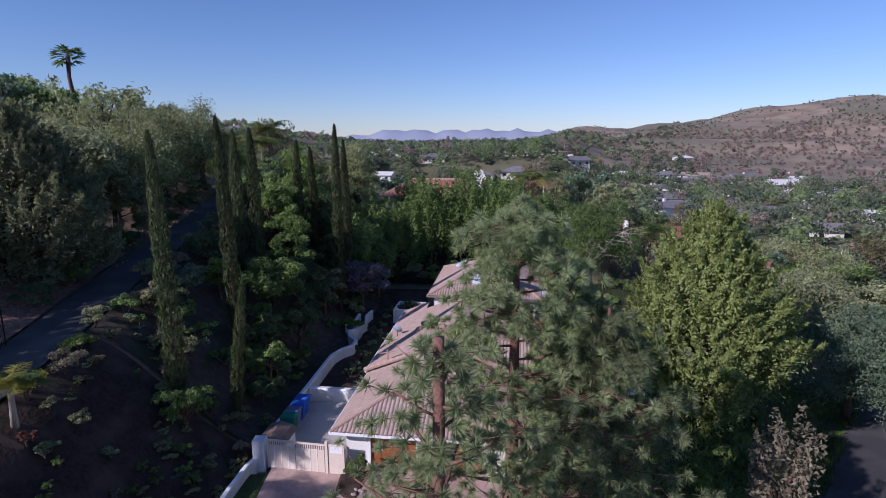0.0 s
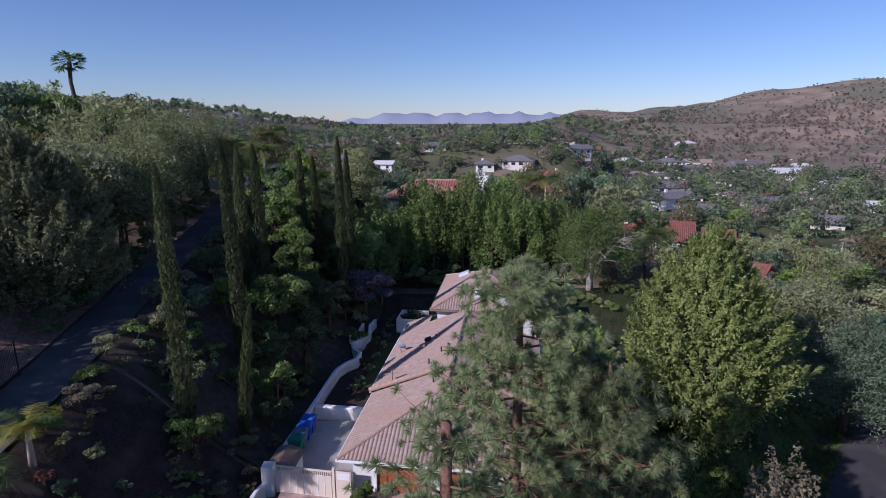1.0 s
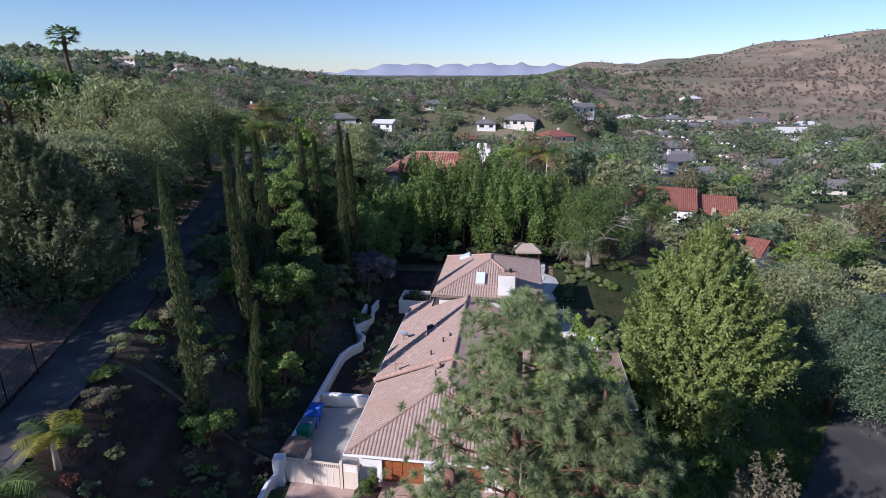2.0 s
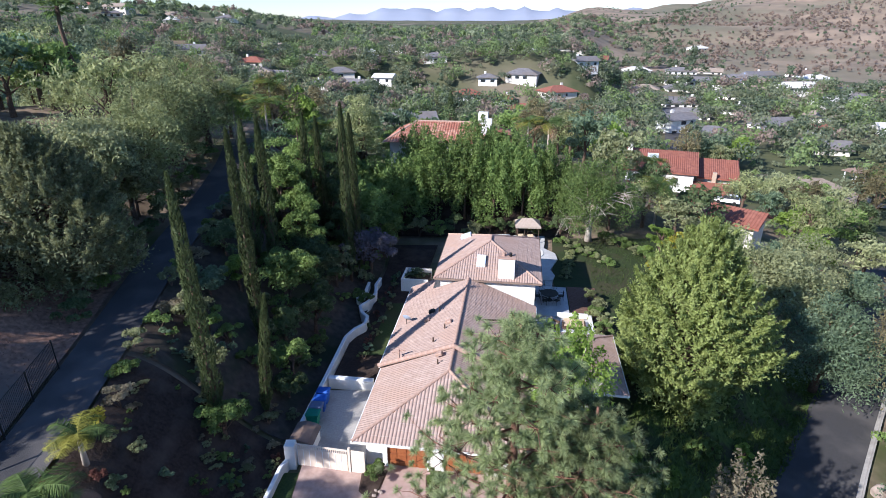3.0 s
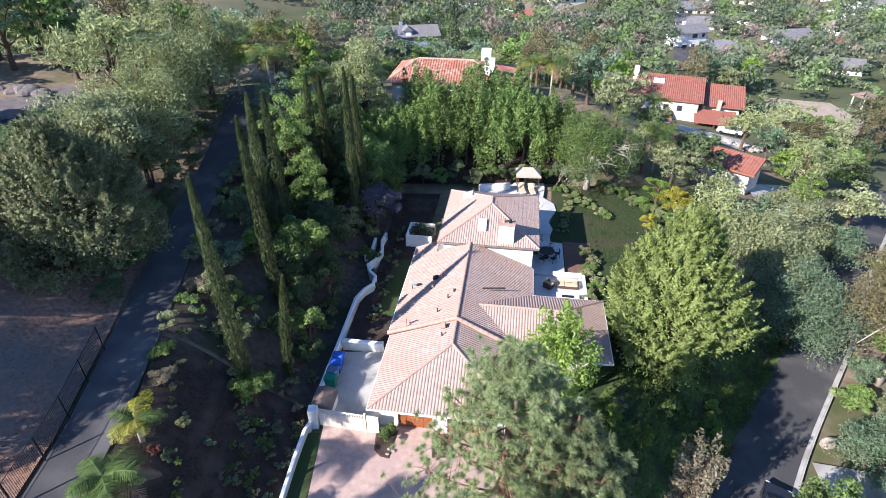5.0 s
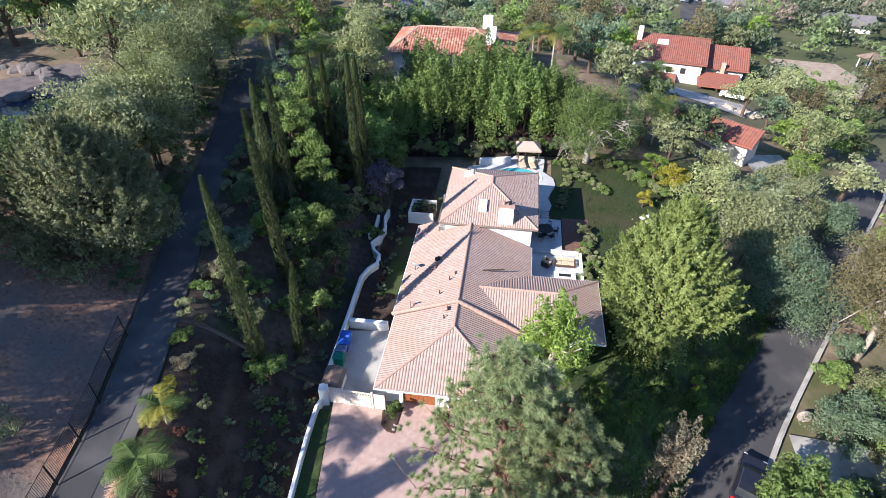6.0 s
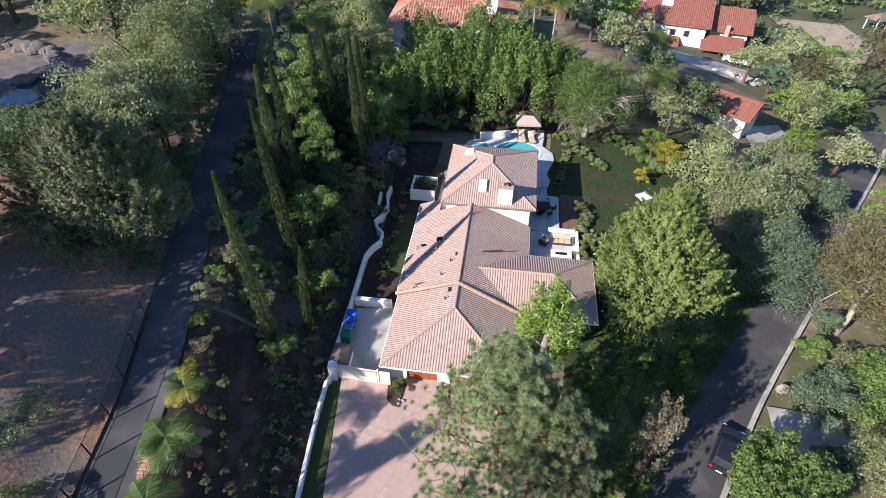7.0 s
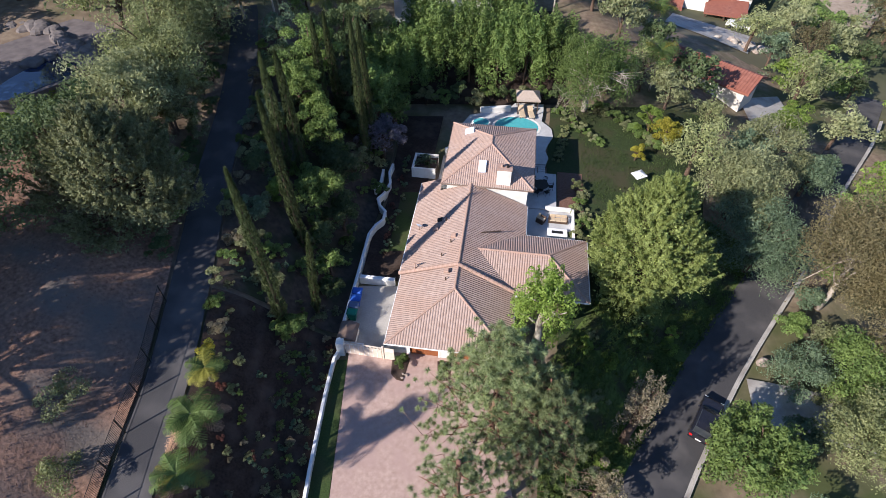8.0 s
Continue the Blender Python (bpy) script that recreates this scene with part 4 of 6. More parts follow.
broad_tree(-10.5, 66.5, 14.5, 3.6, L_PEPPER, "tall light green tree behind the cypresses", 48, 2.0, 70, 150, 0.18)
grey = broad_tree(16.6, 61.2, 10.6, 5.2, L_FICUS, "dark green drooping tree with bare white branches", 49, 0.4, 90, 150, 0.17, PALEBARK, droop=1.3)
twigs = Geo()
trng = np.random.default_rng(17)
for k in range(11):
    a = -2.7 + 0.2 * k + trng.normal() * 0.1
    s = Vector((0.4 * math.cos(a), 0.4 * math.sin(a), 2.2 + 0.3 * k))
    e = Vector((4.9 * math.cos(a), 4.9 * math.sin(a), 3.4 + 0.32 * k + trng.normal() * 0.6))
    m = s.lerp(e, 0.6) + Vector((0, 0, 0.7))
    twigs.tube([s, m, e], [0.07, 0.04, 0.012], 5)
    for j in range(3):
        f = e + Vector(trng.normal(size=3)) * 0.8
        twigs.tube([m.lerp(e, 0.3 + 0.2 * j), f], [0.025, 0.008], 4)
twigs.part("bare_limb", PALEBARK, grey, "bare white branches")
grey.rotation_euler = (0, 0, 0)
broad_tree(23.3, 56.3, 4.2, 1.8, L_BRIGHT, "bright green citrus tree on the lawn's edge", 50, 0.4, 24, 120, 0.13)
broad_tree(24.5, 53.6, 4.4, 1.9, L_LIME, "yellow-leaved citrus tree on the lawn", 51, 0.4, 30, 120, 0.14)
broad_tree(20.7, 51.2, 2.0, 1.0, L_LIME, "small yellow-leaved citrus tree", 52, 0.2, 14, 80, 0.12)
for k in range(9):
    shrub(18.6 + 0.62 * k, 61.5 - 1.0 * k + 0.2 * math.sin(k * 2.3), 1.2 + 0.3 * math.sin(k * 4.1), 1.15, (L_FICUS, L_OLIVE, L_FICUS)[k % 3], 940 + k, "leafy green shrub in the bed beside the back lawn", 10, 70, 0.11)
for k in range(7):
    shrub(13.4 + 0.62 * k, 60.4 - 1.05 * k + 0.12 * math.sin(k * 3.3), 0.9 + 0.2 * math.sin(k * 2.7), 0.95, (L_FICUS, L_OLIVE)[k % 2], 955 + k, "low dark green hedge shrub by the pool path", 9, 70, 0.11)
for k, (gx, gy, gh, gr) in enumerate(((-14.7, 54.4, 9.5, 3.0), (-15.3, 49.2, 8, 2.6), (-12.8, 61.9, 10, 3.2), (-9.5, 63.9, 9, 3.0), (-6.9, 63.4, 9, 2.8), (-11.6, 54.7, 7.5, 2.4), (-6.9, 56.5, 7, 2.4), (-13.4, 47.3, 6.5, 2.2), (-9.9, 52.5, 6, 2.0))):
    broad_tree(gx, gy, gh, gr, (L_FICUS, L_FICUS, L_DARK)[k % 3], ("deep green feathery tree behind the cypresses", "dense green tree behind the cypresses", "leafy green tree behind the cypresses")[k % 3], 970 + k, 0.6, 40, 130, 0.16)
broad_tree(37.0, 54.5, 6.8, 5.0, L_OLIVE, "spreading olive-green tree by the street", 53, 0.6, 60, 130, 0.18)
broad_tree(41.6, 58.6, 8.0, 2.5, L_BRIGHT, "bright green upright tree by the drive", 54, 0.6, 36, 130, 0.17)
broad_tree(41.5, 51.0, 6.0, 3.6, L_BLUE, "grey-green tree beside the street", 55, 0.6, 44, 130, 0.17)
broad_tree(30.2, 38.4, 8.8, 4.9, L_BLUE, "dark grey-green tree overhanging the street", 56, 0.4, 85, 150, 0.17, droop=0.8)
broad_tree(29.4, 44.4, 8.4, 5.2, L_OLIVE, "dark olive tree beyond the conifer", 57, 0.4, 85, 150, 0.17)
broad_tree(35.6, 33.6, 15.0, 5.2, L_EUC, "tall brown-green eucalyptus with pale trunk", 58, 1.6, 170, 150, 0.16, PALEBARK, droop=0.9, r=0.26)
broad_tree(37.5, 28.5, 13.5, 4.8, L_EUC, "tall brown-green eucalyptus with pale trunk", 59, 1.6, 140, 150, 0.16, PALEBARK, droop=0.9, r=0.24)
broad_tree(29.0, 25.2, 4.0, 2.9, L_BLUE, "grey-green shrub at the kerb", 60, 0.2, 34, 130, 0.15, droop=0.8)
broad_tree(34.2, 24.2, 6.5, 4.0, L_FICUS, "dense green tree beyond the street", 61, 0.6, 50, 140, 0.17)
broad_tree(22.0, 17.4, 6.4, 3.6, L_FICUS, "round full green tree beside the street", 62, 0.3, 110, 130, 0.19, upright=True)
broad_tree(30.8, 18.4, 6.6, 3.6, L_PEPPER, "round yellow-green tree beside the street", 63, 0.4, 80, 170, 0.13)
broad_tree(13.4, 19.6, 10.4, 1.6, L_DRY, "half-dry grey shrubby tree on the verge", 64, 1.2, 44, 90, 0.14, upright=True)
broad_tree(9.8, 14.6, 5.4, 1.8, L_DRY, "half-dry grey shrubby tree on the verge", 65, 0.4, 26, 110, 0.11)
feather_palm(-16.9, 20.1, 2.0, 1.6, 71, "small palm with yellowing fronds beside the lane", 22, 0.5, (0.3, -0.3), 1.5)
feather_palm(-16.9, 16.6, 2.4, 2.2, 72, "small green palm with dead lower fronds beside the lane", 24, 0.05, (0.3, 0), 1.5)
feather_palm(-16.8, 13.2, 2.2, 1.8, 73, "small palm with yellowing fronds beside the lane", 20, 0.3, (0.2, 0), 1.5)
fan_palm(-41.4, 64.1, 26.0, 74, "very tall fan palm on the hill")
fan_palm(-38.8, 60.1, 19.0, 75, "fan palm with a shaggy head", 2.2)
fan_palm(-36.0, 61.5, 18.5, 76, "fan palm with a shaggy head", 2.2)


# ---- garden walls, gate and yard ----
def wall_run(name, pts, h, t, label, base=0.0):
    """A stuccoed wall along a line of points, following the ground."""
    ob = thing(name, 0, 0, 0, label, "wall", kind="structure")
    for i, ((x0, y0), (x1, y1)) in enumerate(zip(pts, pts[1:])):
        n = Vector((-(y1 - y0), x1 - x0)).normalized() * t / 2
        z0, z1 = float(land(x0, y0)) + base, float(land(x1, y1)) + base
        z0, z1 = min(z0, 1.2), min(z1, 1.2)
        g = Geo()
        g.rings([[(x0 + n.x, y0 + n.y, z0 - 0.3), (x0 - n.x, y0 - n.y, z0 - 0.3), (x0 - n.x, y0 - n.y, z0 + h), (x0 + n.x, y0 + n.y, z0 + h)],
                 [(x1 + n.x, y1 + n.y, z1 - 0.3), (x1 - n.x, y1 - n.y, z1 - 0.3), (x1 - n.x, y1 - n.y, z1 + h), (x1 + n.x, y1 + n.y, z1 + h)]])
        g.part("wall_section", STUCCO, ob)
        m = n * 1.35
        c = Geo()
        c.rings([[(x0 + m.x, y0 + m.y, z0 + h), (x0 - m.x, y0 - m.y, z0 + h), (x0 - m.x * 0.7, y0 - m.y * 0.7, z0 + h + 0.07), (x0 + m.x * 0.7, y0 + m.y * 0.7, z0 + h + 0.07)],
                 [(x1 + m.x, y1 + m.y, z1 + h), (x1 - m.x, y1 - m.y, z1 + h), (x1 - m.x * 0.7, y1 - m.y * 0.7, z1 + h + 0.07), (x1 + m.x * 0.7, y1 + m.y * 0.7, z1 + h + 0.07)]])
        c.part("coping", WHITE, ob)
    return ob


wall_run("garden_wall", [(float(wall_x(y)), y) for y in np.arange(-6, 24.9, 2.2)] + [(-9.5, 25.35)], 0.55, 0.2, "low white stucco wall along the planted slope")
yard_pts = [(float(wall_x(y)), y) for y in (25.9, 28, 30, 33, 36, 38.6)]
curl = [(-7.7, 39.8), (-7.0, 40.6), (-6.9, 41.8), (-7.5, 42.6), (-7.8, 43.6), (-7.2, 44.6), (-6.7, 46.2), (-6.9, 48.0), (-6.6, 49.4)]
wall_run("retaining_wall", yard_pts + curl, 0.75, 0.22, "winding white stucco retaining wall below the slope")
wall_run("retaining_wall", [(-8.2, 44.8), (-7.7, 46.4), (-7.6, 48.4)], 0.7, 0.22, "second curving white wall beside the slope")
wall_run("yard_wall", [(-8.55, 33.2), (-7.0, 33.0), (-5.35, 32.8)], 0.75, 0.3, "white stucco wall across the service yard")
Geo().box(-9.6, -9.0, 25.35, 25.95, 0.2, 2.15, 0.02).part("pillar", STUCCO, wall_run("gate_pillar", [(-9.4, 25.9), (-9.45, 26.2)], 1.2, 0.2, "white stucco pillar beside the gate"))
gate = thing("driveway_gate", -8.95, 25.6, 0.5, "cream wooden double gate with an open slatted top", "gate", -10.0)
for k in range(2):
    u = 0.05 + k * 1.55
    leaf_ob = Geo().box(u, u + 1.5, -0.03, 0.03, 0.08, 1.35, 0.01).part("gate_panel", CREAM, gate)
    Geo().box(u, u + 1.5, -0.04, 0.04, 1.58, 1.66).part("top_rail", CREAM, leaf_ob)
    for j in range(13):
        Geo().box(u + 0.03 + j * 0.115, u + 0.08 + j * 0.115, -0.02, 0.02, 1.35, 1.58).part("slat", CREAM, leaf_ob)
    for j in range(4):
        Geo().box(u + 0.37 * j, u + 0.37 * j + 0.03, -0.045, -0.03, 0.08, 1.35).part("batten", WHITE, leaf_ob)
Geo().box(3.15, 3.3, -0.08, 0.08, 0, 1.85, 0.01).part("post", CREAM, gate)
door = Geo().box(3.32, 4.15, -0.03, 0.03, 0.05, 1.7, 0.01).part("pedestrian_gate", CREAM, gate)
Geo().box(3.42, 4.05, -0.04, -0.03, 1.25, 1.6).part("slat_panel", WHITE, door)


def bin_thing(x, y, turn, material, label):
    ob = thing("wheelie_bin", x, y, 0.6, label, "bin", turn, "bins along the yard wall")
    g = Geo()
    g.rings([[(sx * w, sy * d, z) for sx, sy in ((-1, -1), (1, -1), (1, 1), (-1, 1))] for z, w, d in ((0.06, 0.25, 0.28), (0.5, 0.28, 0.33), (0.98, 0.32, 0.40))])
    g.part("body", material, ob)
    Geo().rings([[(sx * w, sy * d - 0.02, z) for sx, sy in ((-1, -1), (1, -1), (1, 1), (-1, 1))] for z, w, d in ((0.99, 0.34, 0.43), (1.05, 0.34, 0.43), (1.12, 0.26, 0.33))]).part("lid", material, ob)
    for s in (-1, 1):
        w = Geo().cyl(0, 0, -0.03, 0.03, 0.12, n=12).part("wheel", RUBBER, ob)
        w.matrix_basis = pose(s * 0.3, 0.3, 0.12, 0, 90, 0)
    Geo().tube([(-0.25, 0.44, 1.0), (0.25, 0.44, 1.0)], 0.02, 6).part("handle", material, ob)
    return ob


bin_thing(-8.55, 31.3, 85, BLUEBIN, "blue plastic wheelie bin with closed lid")
bin_thing(-8.6, 30.5, 88, BLUEBIN, "blue plastic wheelie bin with closed lid")
bin_thing(-8.75, 29.0, 84, GREENBIN, "green plastic wheelie bin by the yard wall")
bin_thing(-8.7, 29.75, 84, mat("grey_plastic", (0.10, 0.13, 0.22), (0.14, 0.17, 0.26), 3, 0.5, 0), "dark grey plastic wheelie bin by the yard wall")
shed = thing("bin_shelter", -8.9, 27.0, 0.6, "low lean-to with a curved brown cover", "shelter", -6)
Geo().box(-0.65, 0.75, -0.7, 0.8, 0, 0.9).part("body", STUCCO, shed)
Geo().rings([[(-0.75, y, 0.9), (-0.6, y, 1.15), (0.0, y, 1.3), (0.6, y, 1.15), (0.85, y, 0.9)] for y in (-0.85, 0.9)]).part("cover", BROWNROOF, shed)
box_ob = thing("storage_box", -8.4, 25.95, 0.6, "long pale box behind the gate", "box", -8)
Geo().box(-0.7, 0.9, -0.18, 0.22, 0, 0.55, 0.02).part("body", WHITE, box_ob)
Geo().box(-0.73, 0.93, -0.21, 0.25, 0.555, 0.62, 0.02).part("lid", WHITE, box_ob)


def planted_bed(x, y, outline, seed, label):
    ob = thing("planting_island", x, y, 0.58, label, "flower bed")
    Geo().prism(outline, -0.1, 0.07).part("kerb", DARKWOOD, ob)
    Geo().prism([(a * 0.88, b * 0.88) for a, b in outline], -0.1, 0.10).part("soil", MULCH, ob)


planted_bed(-4.35, 24.1, [(-0.75, 1.1), (-0.75, -0.5), (-0.3, -1.0), (0.25, -1.15), (0.75, 1.0)], 1, "small kerbed bed with a clipped shrub by the garage")
shrub(-4.35, 24.4, 1.35, 0.75, L_FICUS, 81, "round clipped green shrub beside the garage", 14, 110, 0.08)
planted_bed(-0.85, 23.9, [(-0.55, 0.9), (-0.5, -0.9), (0.5, -0.85), (0.55, 0.9)], 2, "small kerbed bed with a clipped shrub between the garage doors")
shrub(-0.85, 23.9, 1.3, 0.55, L_FICUS, 82, "clipped green shrub between the garage doors", 12, 100, 0.08)
rng = np.random.default_rng(5)
for k in range(5):
    st = thing("stone", -4.2 + rng.uniform(-0.2, 0.4), 23.3 + rng.uniform(-0.1, 0.3), 0.64, "small pale garden stone in the bed", "stone", rng.uniform(0, 360), "stones in the bed")
    Geo().rings([[(r * math.cos(a * 1.05) * 0.12, r * math.sin(a * 1.05) * 0.09, z) for a in range(6)] for z, r in ((0.0, 1), (0.06, 0.95), (0.11, 0.5))]).part("body", ROCK, st)

# ---- patio, pool and furniture ----
patio = thing("patio", HOUSE_AT[0], HOUSE_AT[1], 0, "pale concrete patio in two levels beside the house", "patio", HOUSE_TURN, kind="structure")
Geo().box(10.75, 15.5, 13.35, 19.4, 0.3, 0.86, 0.01).part("lower_slab", PATIO, patio)
Geo().box(10.55, 13.75, 19.42, 25.2, 0.3, 0.98, 0.01).part("upper_slab", PATIO, patio)
Geo().box(15.25, 15.5, 13.6, 19.4, 0.862, 1.3, 0.01).part("seat_wall", STUCCO, patio)
Geo().box(12.6, 15.2, 19.2, 19.45, 0.985, 1.4, 0.01).part("seat_wall", STUCCO, patio)
edge = [(10.6, 26.9), (12.6, 27.0), (12.9, 28.2), (12.5, 29.6), (12.9, 31.0), (13.4, 32.4), (13.2, 34.0), (12.0, 35.4), (12.2, 37.4), (12.2, 39.2), (8.6, 39.0), (7.8, 37.6), (5.8, 36.6), (3.2, 35.6), (2.4, 33.6), (1.8, 28.5), (2.2, 27.2)]
Geo().prism(edge, 0.3, 0.80).part("pool_deck", PATIO, patio)
for i in range(2):
    for j in range(4):
        Geo().box(10.95 + i * 0.85, 11.7 + i * 0.85, 25.32 + j * 0.38, 25.62 + j * 0.38, 0.3, 0.84, 0.015).part("stepping_slab", PATIO, patio)


def kidney(cx, cy, rx, ry, n=28, dent=0.18):
    return [(cx + rx * math.cos(t) * (1 - dent * math.exp(-((t - 4.4) / 0.6) ** 2)), cy + ry * math.sin(t) * (1 - dent * math.exp(-((t - 4.4) / 0.6) ** 2))) for t in np.linspace(0, math.tau, n, endpoint=False)]


pool = thing("swimming_pool", *house_point(9.0, 33.8), 0.8, "turquoise kidney-shaped swimming pool with pale coping", "pool", HOUSE_TURN, kind="structure")
outer, inner = kidney(0, 0, 2.95, 2.3), kidney(0, 0, 2.65, 2.0)
n = len(outer)
raw("coping", [(x, y, 0.06) for x, y in outer] + [(x, y, 0.06) for x, y in inner] + [(x, y, -0.02) for x, y in outer], [(i, (i + 1) % n, n + (i + 1) % n, n + i) for i in range(n)] + [(2 * n + i, 2 * n + (i + 1) % n, (i + 1) % n, i) for i in range(n)], STUCCO, pool)
Geo().prism(inner, 0.0, 0.03).part("water", WATER, pool)
spa = thing("spa", *house_point(4.7, 33.8), 0.8, "small round spa pool with raised rim", "spa", HOUSE_TURN)
Geo().prism(kidney(0, 0, 1.15, 1.0, 20, 0), 0, 0.3).part("rim", STUCCO, spa)
Geo().prism(kidney(0, 0, 0.95, 0.8, 20, 0), 0.301, 0.31).part("water", WATER, spa)
fall = thing("pool_wall", *house_point(4.6, 36.2), 0.8, "raised white feature wall beside the pool", "wall", HOUSE_TURN + 14)
Geo().box(-0.2, 3.6, -0.2, 0.2, 0, 0.8, 0.03).part("body", STUCCO, fall)


def dining_chair(x, y, z, turn):
    ob = thing("patio_chair", x, y, z, "black iron patio chair round the table", "chair", turn, "chairs round the patio table")
    Geo().box(-0.23, 0.23, -0.23, 0.23, 0.42, 0.46, 0.015).part("seat", METAL, ob)
    back = Geo().box(-0.23, 0.23, 0.21, 0.25, 0.82, 0.90, 0.01).part("backrest", METAL, ob)
    for k in range(4):
        Geo().box(-0.2 + k * 0.125, -0.175 + k * 0.125, 0.215, 0.24, 0.46, 0.82).part("spindle", METAL, back)
    for sx in (-1, 1):
        for sy in (-1, 1):
            Geo().tube([(sx * 0.2, sy * 0.2, 0.43), (sx * 0.23, sy * 0.23, 0)], 0.015, 6).part("leg", METAL, ob)
        Geo().tube([(sx * 0.23, 0.22, 0.66), (sx * 0.25, -0.15, 0.66), (sx * 0.23, -0.2, 0.44)], 0.015, 6).part("armrest", METAL, ob)
    return ob


tx, ty = house_point(12.05, 22.4)
table = thing("patio_table", tx, ty, 0.98, "round dark iron patio table", "table")
Geo().cyl(0, 0, 0.70, 0.74, 0.78, 0.78, 24).part("tabletop", METAL, table)
Geo().cyl(0, 0, 0.0, 0.70, 0.08, 0.05).part("pedestal", METAL, table)
Geo().cyl(0, 0, 0.0, 0.04, 0.35, 0.3, 16).part("base", METAL, table)
first = dining_chair(tx + 1.05, ty, 0.98, -90)
for k in range(1, 6):
    a = k * math.tau / 6
    copy_thing(first, pose(tx + 1.05 * math.cos(a), ty + 1.05 * math.sin(a), 0.98, 0, 0, math.degrees(a) - 90))


def lounge(x, y, z, w, turn, label, name="sofa"):
    ob = thing(name, x, y, z, label, "sofa" if w > 1 else "armchair", turn)
    Geo().box(-w / 2, w / 2, -0.4, 0.4, 0.05, 0.32, 0.02).part("base", DARKWOOD, ob)
    k = max(1, round(w / 0.75))
    for i in range(k):
        a = -w / 2 + 0.1 + (w - 0.2) * i / k
        Geo().box(a + 0.01, a + (w - 0.2) / k - 0.01, -0.38, 0.26, 0.325, 0.47, 0.05).part("cushion", CUSHION, ob)
        Geo().box(a + 0.01, a + (w - 0.2) / k - 0.01, 0.22, 0.40, 0.475, 0.85, 0.05).part("back_cushion", CUSHION, ob)
    for s in (-1, 1):
        Geo().box(s * (w / 2 - 0.05) - 0.05, s * (w / 2 - 0.05) + 0.05, -0.4, 0.4, 0.325, 0.62, 0.02).part("arm", DARKWOOD, ob)
    return ob


lounge(*house_point(13.9, 17.8), 0.86, 2.3, HOUSE_TURN, "outdoor sofa with tan cushions on the patio").scale = (0.82, 0.82, 0.9)
lounge(*house_point(12.2, 17.6), 0.86, 0.8, HOUSE_TURN + 60, "outdoor armchair beside the sofa", "armchair")
fire = thing("fire_table", *house_point(13.8, 15.9), 0.86, "rectangular white fire pit table", "table", HOUSE_TURN)
Geo().box(-1.15, 1.15, -0.55, 0.55, 0.0, 0.36, 0.02).part("base", STUCCO, fire)
Geo().box(-1.25, 1.25, -0.65, 0.65, 0.361, 0.42, 0.015).part("top", WHITE, fire)
Geo().box(-0.7, 0.7, -0.22, 0.22, 0.421, 0.44).part("burner", METAL, fire)
fire.scale = (0.78, 0.8, 1.0)
gaz = thing("cabana", *house_point(10.1, 37.6), 0.8, "square beige canvas cabana by the pool", "gazebo", HOUSE_TURN + 4)
for sx in (-1, 1):
    for sy in (-1, 1):
        Geo().box(sx * 1.2 - 0.05, sx * 1.2 + 0.05, sy * 1.0 - 0.05, sy * 1.0 + 0.05, 0, 2.1).part("post", DARKWOOD, gaz)
Geo().add([(-1.45, -1.2, 2.1), (1.45, -1.2, 2.1), (1.45, 1.2, 2.1), (-1.45, 1.2, 2.1), (-0.5, 0, 2.75), (0.5, 0, 2.75), (-1.45, -1.2, 1.9), (1.45, -1.2, 1.9), (1.45, 1.2, 1.9), (-1.45, 1.2, 1.9)],
          [(0, 1, 5, 4), (1, 2, 5), (2, 3, 4, 5), (3, 0, 4), (6, 7, 1, 0), (7, 8, 2, 1), (8, 9, 3, 2), (9, 6, 0, 3)]).part("canopy", CANVAS, gaz)
for k in range(2):
    lo = thing("sun_lounger", *house_point(9.5 + k * 1.15, 36.5), 0.8, "tan cushioned sun lounger under the cabana", "lounger", HOUSE_TURN + 12, "loungers by the pool")
    Geo().box(-0.35, 0.35, -1.0, 0.35, 0.28, 0.42, 0.04).part("mattress", CUSHION, lo)
    b = Geo().box(-0.35, 0.35, 0, 0.75, 0.0, 0.14, 0.04).part("backrest", CUSHION, lo)
    b.matrix_basis = pose(0, 0.35, 0.3, 40, 0, 0)
    for sx in (-1, 1):
        for yy in (-0.9, 0.3):
            Geo().box(sx * 0.3 - 0.03, sx * 0.3 + 0.03, yy - 0.03, yy + 0.03, 0, 0.28).part("leg", DARKWOOD, lo)
par = thing("parasol", 19.8, 46.8, 0.6, "closed-sided white canvas shade on the lawn", "parasol", 25)
par.scale = (0.72, 0.72, 0.8)
Geo().add([(-1.0, -0.8, 1.9), (1.0, -0.8, 1.9), (1.0, 0.8, 2.0), (-1.0, 0.8, 2.0), (0, 0, 2.45)], [(0, 1, 4), (1, 2, 4), (2, 3, 4), (3, 0, 4), (3, 2, 1, 0)]).part("canopy", WHITE, par)
Geo().cyl(0, 0, 0, 2.4, 0.03).part("pole", METAL, par)
# side enclosure with planter by the upper storey
enc = thing("planter_court", *house_point(0.25, 23.1), 0.6, "white walled planter court beside the house", "planter", HOUSE_TURN)
Geo().box(-2.2, 0.4, -0.1, 0.1, 0, 1.3).part("wall", STUCCO, enc)
Geo().box(-2.2, -2.0, 0.1, 2.6, 0, 1.3).part("wall", STUCCO, enc)
Geo().box(-2.0, 0.4, 2.4, 2.6, 0, 1.3).part("wall", STUCCO, enc)
Geo().box(-2.0, 0.4, 0.1, 2.4, 0, 0.95).part("soil", MULCH, enc)
for k in range(5):
